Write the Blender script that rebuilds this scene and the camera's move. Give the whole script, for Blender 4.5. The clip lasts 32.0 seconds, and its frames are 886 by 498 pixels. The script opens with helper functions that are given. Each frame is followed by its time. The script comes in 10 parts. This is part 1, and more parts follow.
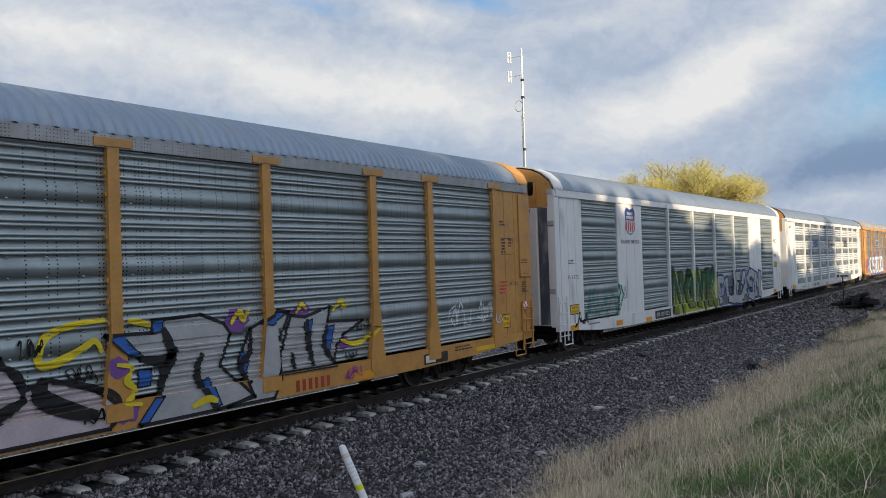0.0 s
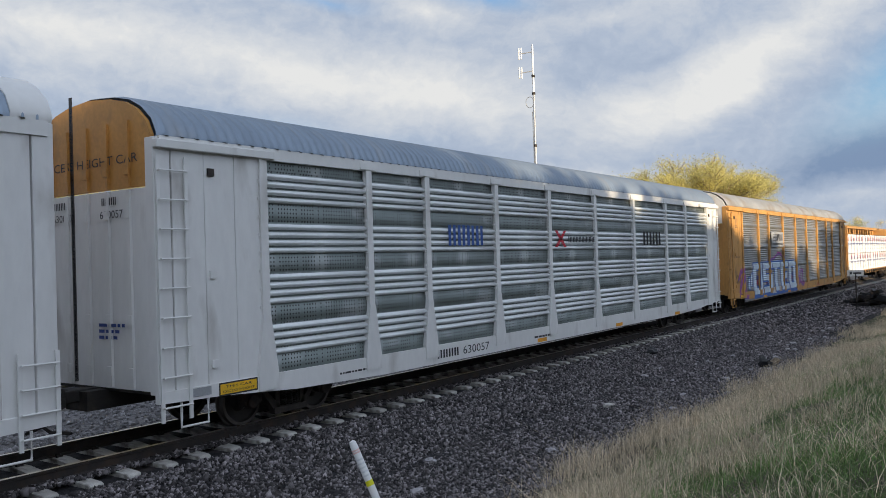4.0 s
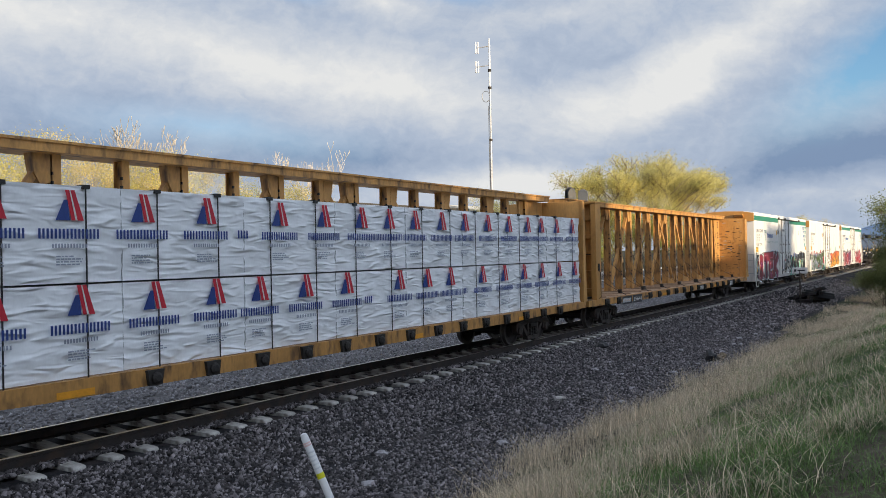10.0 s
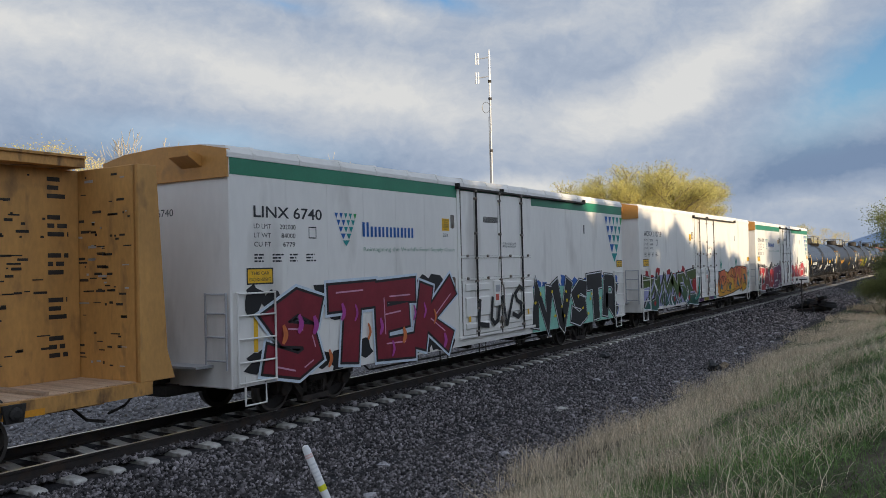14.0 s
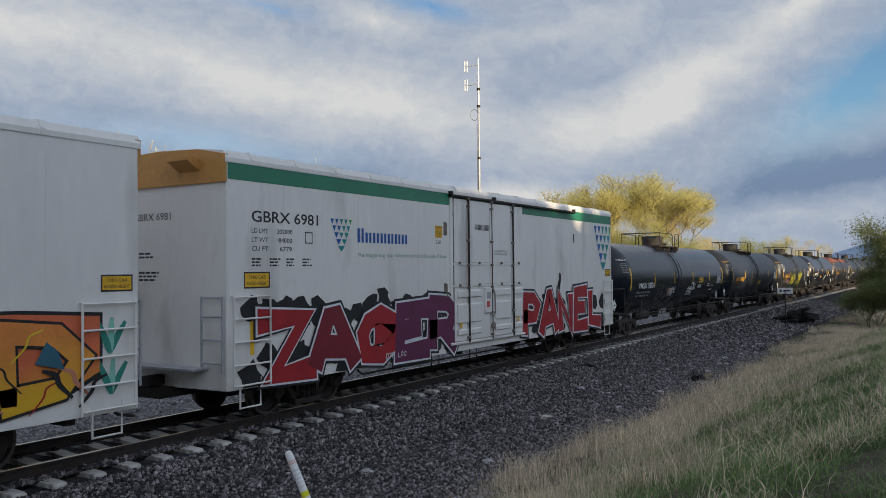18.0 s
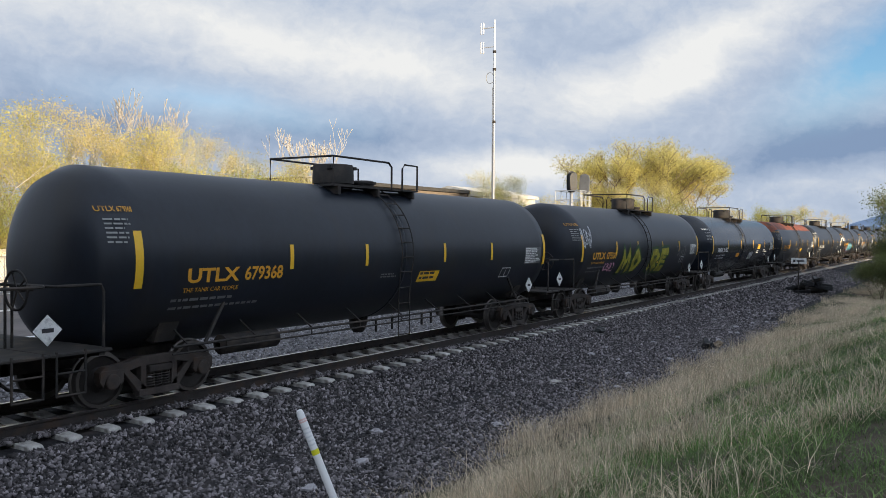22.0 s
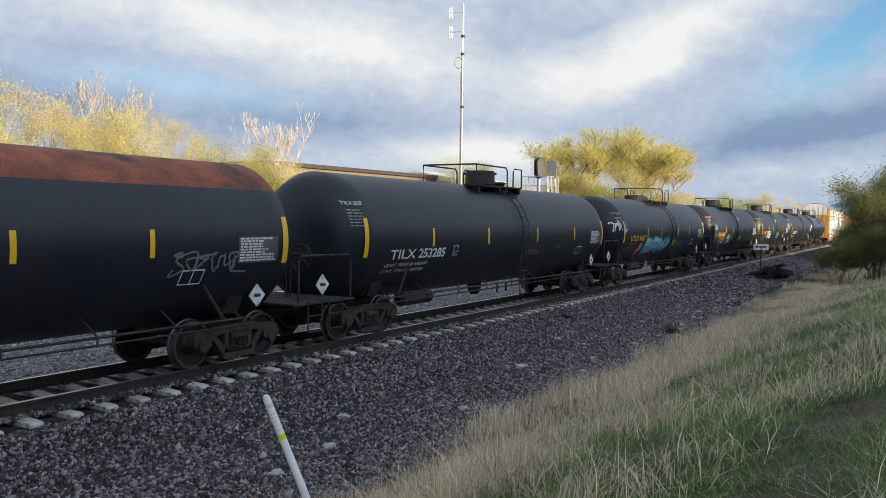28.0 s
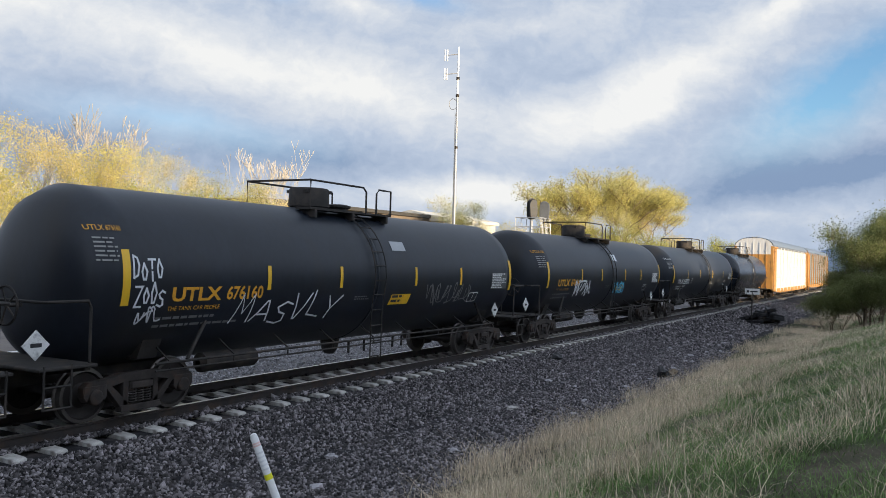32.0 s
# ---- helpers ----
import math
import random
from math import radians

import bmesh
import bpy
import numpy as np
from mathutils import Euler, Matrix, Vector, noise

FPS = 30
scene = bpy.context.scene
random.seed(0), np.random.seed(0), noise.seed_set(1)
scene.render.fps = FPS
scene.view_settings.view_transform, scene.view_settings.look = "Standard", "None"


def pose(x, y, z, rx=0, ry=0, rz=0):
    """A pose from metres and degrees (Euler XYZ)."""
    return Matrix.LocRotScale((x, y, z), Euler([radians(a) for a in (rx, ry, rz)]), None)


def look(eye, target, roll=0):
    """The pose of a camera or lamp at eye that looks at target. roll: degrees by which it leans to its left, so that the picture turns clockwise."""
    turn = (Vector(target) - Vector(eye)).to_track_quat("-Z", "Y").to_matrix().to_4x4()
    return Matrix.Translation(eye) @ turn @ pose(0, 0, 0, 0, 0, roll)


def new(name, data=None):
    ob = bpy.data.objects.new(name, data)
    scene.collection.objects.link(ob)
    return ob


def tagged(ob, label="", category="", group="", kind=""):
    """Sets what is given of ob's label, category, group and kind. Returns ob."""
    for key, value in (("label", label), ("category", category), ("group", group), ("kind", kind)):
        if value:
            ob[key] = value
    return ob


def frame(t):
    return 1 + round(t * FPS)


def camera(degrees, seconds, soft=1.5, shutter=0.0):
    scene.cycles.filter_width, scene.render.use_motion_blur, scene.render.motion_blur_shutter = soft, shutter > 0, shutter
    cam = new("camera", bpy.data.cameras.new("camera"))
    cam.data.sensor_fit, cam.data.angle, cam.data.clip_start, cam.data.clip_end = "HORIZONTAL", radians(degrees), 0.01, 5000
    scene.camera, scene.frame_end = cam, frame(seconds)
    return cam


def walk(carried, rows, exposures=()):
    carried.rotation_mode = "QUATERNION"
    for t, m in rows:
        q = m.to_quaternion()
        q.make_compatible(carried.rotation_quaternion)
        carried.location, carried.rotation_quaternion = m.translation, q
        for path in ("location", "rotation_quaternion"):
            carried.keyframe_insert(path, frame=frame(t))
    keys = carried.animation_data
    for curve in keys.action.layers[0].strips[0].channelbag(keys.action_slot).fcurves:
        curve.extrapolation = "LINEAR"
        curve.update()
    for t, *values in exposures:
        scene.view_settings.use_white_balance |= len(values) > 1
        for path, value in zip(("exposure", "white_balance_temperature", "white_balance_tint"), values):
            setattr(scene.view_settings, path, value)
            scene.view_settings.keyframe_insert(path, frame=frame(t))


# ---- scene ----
cam = camera(56.07, 32.0, soft=0.5)
EYE = (0.0, -12.167, 2.756)
PATH = [
    (0, pose(*EYE, 91.08, 1.87, -55.51)),
    (0.5, pose(*EYE, 91.11, 1.73, -55.72)),
    (1, pose(*EYE, 91.00, 1.56, -55.48)),
    (1.5, pose(*EYE, 91.18, 1.38, -55.20)),
    (2, pose(*EYE, 91.26, 1.37, -55.07)),
    (2.5, pose(*EYE, 91.23, 1.45, -55.36)),
    (3, pose(*EYE, 90.97, 1.44, -55.47)),
    (3.5, pose(*EYE, 90.81, 1.67, -55.55)),
    (4, pose(*EYE, 90.85, 1.77, -54.79)),
    (4.5, pose(*EYE, 90.92, 1.79, -54.06)),
    (6.5, pose(*EYE, 91.09, 1.53, -54.57)),
    (7, pose(*EYE, 91.16, 1.40, -55.04)),
    (7.5, pose(*EYE, 90.96, 1.07, -55.82)),
    (8, pose(*EYE, 90.85, 0.70, -56.10)),
    (8.5, pose(*EYE, 90.78, 0.53, -56.14)),
    (9, pose(*EYE, 90.63, 0.66, -56.46)),
    (9.5, pose(*EYE, 90.33, 0.86, -57.15)),
    (10, pose(*EYE, 90.29, 1.07, -57.94)),
    (10.5, pose(*EYE, 90.15, 1.23, -58.57)),
    (11, pose(*EYE, 90.43, 1.67, -58.58)),
    (11.5, pose(*EYE, 90.53, 2.02, -58.55)),
    (12, pose(*EYE, 90.79, 1.89, -58.40)),
    (12.5, pose(*EYE, 90.84, 1.61, -57.84)),
    (13, pose(*EYE, 90.95, 1.61, -57.77)),
    (13.5, pose(*EYE, 90.87, 1.42, -58.06)),
    (15.5, pose(*EYE, 91.99, 1.02, -56.84)),
    (16, pose(*EYE, 91.91, 0.82, -57.40)),
    (16.5, pose(*EYE, 91.64, 0.63, -57.76)),
    (17, pose(*EYE, 91.75, 0.41, -57.87)),
    (17.5, pose(*EYE, 91.77, 0.41, -58.26)),
    (18, pose(*EYE, 91.48, 0.58, -58.81)),
    (18.5, pose(*EYE, 91.33, 0.51, -58.92)),
    (19, pose(*EYE, 91.16, 0.59, -59.11)),
    (19.5, pose(*EYE, 91.09, 0.69, -59.35)),
    (20, pose(*EYE, 90.95, 0.40, -58.74)),
    (20.5, pose(*EYE, 90.29, 0.15, -58.17)),
    (21, pose(*EYE, 89.86, 0.05, -58.03)),
    (21.5, pose(*EYE, 89.35, -0.10, -58.01)),
    (22, pose(*EYE, 88.98, -0.46, -57.95)),
    (22.5, pose(*EYE, 88.83, -0.38, -58.20)),
    (23, pose(*EYE, 88.82, -0.30, -58.59)),
    (23.5, pose(*EYE, 88.73, -0.55, -58.70)),
    (24, pose(*EYE, 88.90, -0.57, -58.62)),
    (24.5, pose(*EYE, 89.19, -1.10, -58.27)),
    (25, pose(*EYE, 89.20, -1.34, -58.45)),
    (25.5, pose(*EYE, 88.93, -1.50, -58.80)),
    (26, pose(*EYE, 88.64, -1.63, -59.28)),
    (26.5, pose(*EYE, 88.01, -1.78, -59.77)),
    (28.5, pose(*EYE, 88.18, -0.46, -60.13)),
    (29, pose(*EYE, 88.77, -0.69, -59.59)),
    (29.5, pose(*EYE, 89.40, -0.75, -59.21)),
    (30, pose(*EYE, 89.87, -1.01, -59.27)),
    (30.5, pose(*EYE, 90.23, -1.06, -59.74)),
    (31, pose(*EYE, 90.39, -1.03, -60.25)),
    (31.5, pose(*EYE, 90.54, -1.35, -60.52)),
    (32, pose(*EYE, 90.71, -1.62, -60.70)),
]
walk(cam, PATH, [(0, -0.03), (7, -0.07), (10, -0.05), (11, -0.12), (13, -0.12), (15, -0.33), (20, -0.26), (21, 0.02), (23, 0.08), (32, 0.13)])

# ---- world, sun ----
SUN_AZ, SUN_EL = 252.0, 9.5      # where the sun stands: degrees from +x towards +y, and above the horizon


def build_world():
    w = bpy.data.worlds.new("world")
    scene.world = w
    w.use_nodes = True
    n, l = w.node_tree.nodes, w.node_tree.links
    n.clear()
    out = n.new("ShaderNodeOutputWorld")
    bg = n.new("ShaderNodeBackground")
    sky = n.new("ShaderNodeTexSky")
    sky.sky_type = 'NISHITA'
    sky.sun_disc = False
    sky.sun_elevation = radians(SUN_EL + 8)
    sky.sun_rotation = radians(90 - SUN_AZ)
    tc = n.new("ShaderNodeTexCoord")
    sep = n.new("ShaderNodeSeparateXYZ")
    l.new(tc.outputs["Generated"], sep.inputs[0])

    def mth(op, a, b=None, clamp=False):
        m = n.new("ShaderNodeMath")
        m.operation = op
        m.use_clamp = clamp
        for i, v in enumerate((a, b)):
            if v is None:
                continue
            if isinstance(v, (int, float)):
                m.inputs[i].default_value = v
            else:
                l.new(v, m.inputs[i])
        return m.outputs[0]
    def noise_at(scale, detail, rough, off, sx, sy, rz):
        mp = n.new("ShaderNodeMapping")
        mp.inputs["Location"].default_value = off
        mp.inputs["Rotation"].default_value = (0, 0, radians(rz))
        mp.inputs["Scale"].default_value = (sx, sy, 1)
        l.new(place.outputs[0], mp.inputs[0])
        t = n.new("ShaderNodeTexNoise")
        t.inputs["Scale"].default_value = scale
        t.inputs["Detail"].default_value = detail
        t.inputs["Roughness"].default_value = rough
        l.new(mp.outputs[0], t.inputs[0])
        return t.outputs[0]
    # bearing to the right and height above the horizon, in degrees, bent a little by noise
    warp = n.new("ShaderNodeTexNoise")
    warp.inputs["Scale"].default_value, warp.inputs["Detail"].default_value, warp.inputs["Roughness"].default_value = 4.5, 7, 0.6
    l.new(tc.outputs["Generated"], warp.inputs[0])
    wsep = n.new("ShaderNodeSeparateColor")
    l.new(warp.outputs["Color"], wsep.inputs[0])
    turn = mth('MULTIPLY', mth('ARCTAN2', sep.outputs[1], sep.outputs[0]), -57.3)
    rise = mth('MULTIPLY', mth('ARCSINE', sep.outputs[2]), 57.3)
    place = n.new("ShaderNodeCombineXYZ")
    l.new(mth('ADD', turn, mth('MULTIPLY', mth('SUBTRACT', wsep.outputs[0], 0.5), 9.0)), place.inputs[0])
    l.new(mth('ADD', rise, mth('MULTIPLY', mth('SUBTRACT', wsep.outputs[1], 0.5), 3.5)), place.inputs[1])

    def bank(az, el, length, depth, slope, weight):
        """One soft cloud bank, weighted."""
        mp = n.new("ShaderNodeMapping")
        mp.vector_type = 'TEXTURE'
        mp.inputs["Location"].default_value = (-az, el, 0)
        mp.inputs["Rotation"].default_value = (0, 0, radians(slope))
        mp.inputs["Scale"].default_value = (length, depth, 1)
        l.new(place.outputs[0], mp.inputs[0])
        g = n.new("ShaderNodeTexGradient")
        g.gradient_type = 'QUADRATIC_SPHERE'
        l.new(mp.outputs[0], g.inputs[0])
        return mth('MULTIPLY', g.outputs["Fac"], weight)

    def total(banks):
        acc = 0.0
        for bk in banks:
            acc = mth('ADD', bank(*bk), acc)
        return acc
    big = noise_at(0.085, 4, 0.5, (9.4, 4.4, 0), 1.0, 1.9, 12)
    fine = noise_at(0.26, 7, 0.56, (0.4, 7.3, 0), 1.0, 1.7, 14)
    wisp = noise_at(0.9, 8, 0.62, (5.1, 2.3, 0), 1.0, 1.5, 18)
    white = total(((46, 13.2, 24, 4.8, -7, 0.55), (60, 15.2, 16, 4.0, -5, 0.40), (34, 11.2, 13, 3.8, -14, 0.45), (35.2, 16.6, 5, 2.0, -14, 0.55), (22.0, 10.2, 13, 4.2, 16, 0.40), (13.5, 13.0, 16, 3.4, 22, 0.55), (17.5, 10.2, 10, 2.2, 20, 0.35), (6.0, 16.8, 8, 2.0, 24, 0.5),
                   (26.0, 4.4, 15, 2.2, 0, 0.75), (9.0, 3.0, 12, 1.7, 4, 0.22), (24.0, 15.6, 10, 1.8, 10, 0.25)))
    grey = total(((55, 7.0, 22, 4.6, -4, 0.55), (38, 7.0, 14, 2.4, -3, 0.34), (21.5, 13.0, 12, 1.9, 16, 0.12), (6.0, 5.8, 20, 3.8, 8, 0.78), (49, 10.2, 14, 1.3, -3, 0.12)))
    level = mth('SUBTRACT', mth('ADD', mth('ADD', white, mth('ADD', mth('MULTIPLY', mth('SUBTRACT', wisp, 0.5), 0.34), 0.46)), mth('ADD', mth('MULTIPLY', mth('SUBTRACT', fine, 0.5), 0.42), mth('MULTIPLY', mth('SUBTRACT', big, 0.5), 0.4))), grey)
    shade = n.new("ShaderNodeValToRGB")
    cr = shade.color_ramp
    cr.elements[0].position, cr.elements[0].color = 0.0, (0.235, 0.33, 0.50, 1)
    cr.elements[1].position, cr.elements[1].color = 0.95, (0.865, 0.87, 0.865, 1)
    e = cr.elements.new(0.45)
    e.color = (0.475, 0.555, 0.69, 1)
    l.new(level, shade.inputs[0])
    # clouds on the sun's side of the sky shine brighter
    sund = n.new("ShaderNodeVectorMath")
    sund.operation = 'DOT_PRODUCT'
    l.new(tc.outputs["Generated"], sund.inputs[0])
    sund.inputs[1].default_value = (math.cos(radians(SUN_AZ)) * math.cos(radians(SUN_EL)), math.sin(radians(SUN_AZ)) * math.cos(radians(SUN_EL)), math.sin(radians(SUN_EL)))
    near_sun = mth('POWER', mth('MAXIMUM', sund.outputs["Value"], 0.0), 1.5)
    lit = n.new("ShaderNodeVectorMath")
    lit.operation = 'SCALE'
    l.new(shade.outputs[0], lit.inputs[0])
    l.new(mth('ADD', mth('MULTIPLY', near_sun, 1.1), 1.0), lit.inputs["Scale"])
    # the deck opens into blue along the rails' far end and in a sliver overhead
    blue = total(((4.5, 10.8, 12, 4.0, 22, 1.6), (0.5, 14.0, 9, 3.0, 24, 1.0), (32.0, 17.6, 6, 1.6, -16, 1.3), (43, 17.6, 7, 0.9, -6, 0.6), (47, 8.6, 16, 2.4, -4, 0.40)))
    cover = mth('SUBTRACT', 1.0, mth('MULTIPLY', blue, mth('MULTIPLY', mth('SUBTRACT', 1.25, level), 1.0), True), True)
    skyc = n.new("ShaderNodeMix")
    skyc.data_type = 'RGBA'
    skyc.blend_type = 'MULTIPLY'
    skyc.inputs[0].default_value = 1.0
    l.new(sky.outputs[0], skyc.inputs[6])
    skyc.inputs[7].default_value = (0.11, 0.15, 0.18, 1)
    mix = n.new("ShaderNodeMix")
    mix.data_type = 'RGBA'
    l.new(cover, mix.inputs[0])
    l.new(skyc.outputs[2], mix.inputs[6])
    l.new(lit.outputs[0], mix.inputs[7])
    l.new(mix.outputs[2], bg.inputs[0])
    bg.inputs[1].default_value = 0.95
    l.new(bg.outputs[0], out.inputs[0])


build_world()
sun = new("sun", bpy.data.lights.new("sun", 'SUN'))
sun.data.energy, sun.data.angle, sun.data.color = 6.5, radians(0.6), (1.0, 0.81, 0.55)
_a, _e = radians(SUN_AZ), radians(SUN_EL)
sun.matrix_world = look((0, 0, 0), (-math.cos(_a) * math.cos(_e), -math.sin(_a) * math.cos(_e), -math.sin(_e)))
sun.location = (-30, -60, 40)


# ---- materials ----
def mat(name, base, rough=0.6, metal=0.0, vary=0.15, scale=3.0, bump=0.0, bscale=40.0, dirt=None, dirt_amt=0.0, dirt_scale=2.0,
        island=0.0, rnd=0.0, stretch=(1, 1, 1), spec=None, trans=0.0, skew=0.0):
    m = bpy.data.materials.new(name)
    m.use_nodes = True
    n, l = m.node_tree.nodes, m.node_tree.links
    b = n["Principled BSDF"]
    b.inputs["Roughness"].default_value, b.inputs["Metallic"].default_value = rough, metal
    if spec is not None:
        b.inputs["Specular IOR Level"].default_value = spec
    tc = n.new("ShaderNodeTexCoord")
    mp = n.new("ShaderNodeMapping")
    mp.inputs["Scale"].default_value = stretch
    l.new(tc.outputs["Object"], mp.inputs[0])

    def noise_tex(s, det=6):
        t = n.new("ShaderNodeTexNoise")
        t.inputs["Scale"].default_value, t.inputs["Detail"].default_value = s, det
        l.new(mp.outputs[0], t.inputs[0])
        return t.outputs[0]

    def mixc(kind, fac, a, c):
        x = n.new("ShaderNodeMix")
        x.data_type, x.blend_type = 'RGBA', kind
        for sock, v in ((x.inputs[0], fac), (x.inputs[6], a), (x.inputs[7], c)):
            if hasattr(v, "links"):
                l.new(v, sock)
            else:
                sock.default_value = v if isinstance(v, (int, float)) else (*v, 1)
        return x.outputs[2]
    ramp = n.new("ShaderNodeMapRange")
    ramp.inputs[1].default_value, ramp.inputs[2].default_value = 0.3, 0.7
    ramp.inputs[3].default_value, ramp.inputs[4].default_value = 1 - vary, 1 + vary
    l.new(noise_tex(scale), ramp.inputs[0])
    grain = n.new("ShaderNodeMapRange")
    grain.inputs[1].default_value, grain.inputs[2].default_value = 0.3, 0.7
    grain.inputs[3].default_value, grain.inputs[4].default_value = 1 - vary * 0.6, 1 + vary * 0.6
    l.new(noise_tex(scale * 11, 3), grain.inputs[0])
    mul = n.new("ShaderNodeMath")
    mul.operation = 'MULTIPLY'
    l.new(ramp.outputs[0], mul.inputs[0])
    l.new(grain.outputs[0], mul.inputs[1])
    fac = mul.outputs[0]
    for amount, node, sock in ((island, "ShaderNodeNewGeometry", "Random Per Island"), (rnd, "ShaderNodeObjectInfo", "Random")):
        if amount:
            g = n.new(node)
            r = n.new("ShaderNodeMapRange")
            r.inputs[3].default_value, r.inputs[4].default_value = 1 - amount, 1 + amount
            pw = n.new("ShaderNodeMath")       # a few pieces far lighter than the rest
            pw.operation = 'POWER'
            pw.inputs[1].default_value = 1.0 + skew
            l.new(g.outputs[sock], pw.inputs[0])
            l.new(pw.outputs[0], r.inputs[0])
            r.inputs[4].default_value *= 1.0 + skew * 0.5
            k = n.new("ShaderNodeMath")
            k.operation = 'MULTIPLY'
            l.new(fac, k.inputs[0])
            l.new(r.outputs[0], k.inputs[1])
            fac = k.outputs[0]
    vec = n.new("ShaderNodeVectorMath")
    vec.operation = 'SCALE'
    vec.inputs[0].default_value = base
    l.new(fac, vec.inputs["Scale"])
    col = vec.outputs[0]
    if dirt:
        dm = n.new("ShaderNodeMapRange")
        dm.inputs[1].default_value, dm.inputs[2].default_value = 0.62 - 0.3 * dirt_amt, 0.78 - 0.2 * dirt_amt
        l.new(noise_tex(dirt_scale, 9), dm.inputs[0])
        col = mixc('MIX', dm.outputs[0], col, dirt)
    l.new(col, b.inputs["Base Color"])
    if bump:
        bp = n.new("ShaderNodeBump")
        bp.inputs["Strength"].default_value, bp.inputs["Distance"].default_value = bump, 0.02
        l.new(noise_tex(bscale, 5), bp.inputs["Height"])
        l.new(bp.outputs[0], b.inputs["Normal"])
    if trans:                    # thin leaves let light through
        tr, mxs = n.new("ShaderNodeBsdfTranslucent"), n.new("ShaderNodeMixShader")
        l.new(col, tr.inputs[0])
        mxs.inputs[0].default_value = trans
        l.new(b.outputs[0], mxs.inputs[1])
        l.new(tr.outputs[0], mxs.inputs[2])
        l.new(mxs.outputs[0], n["Material Output"].inputs[0])
    return m


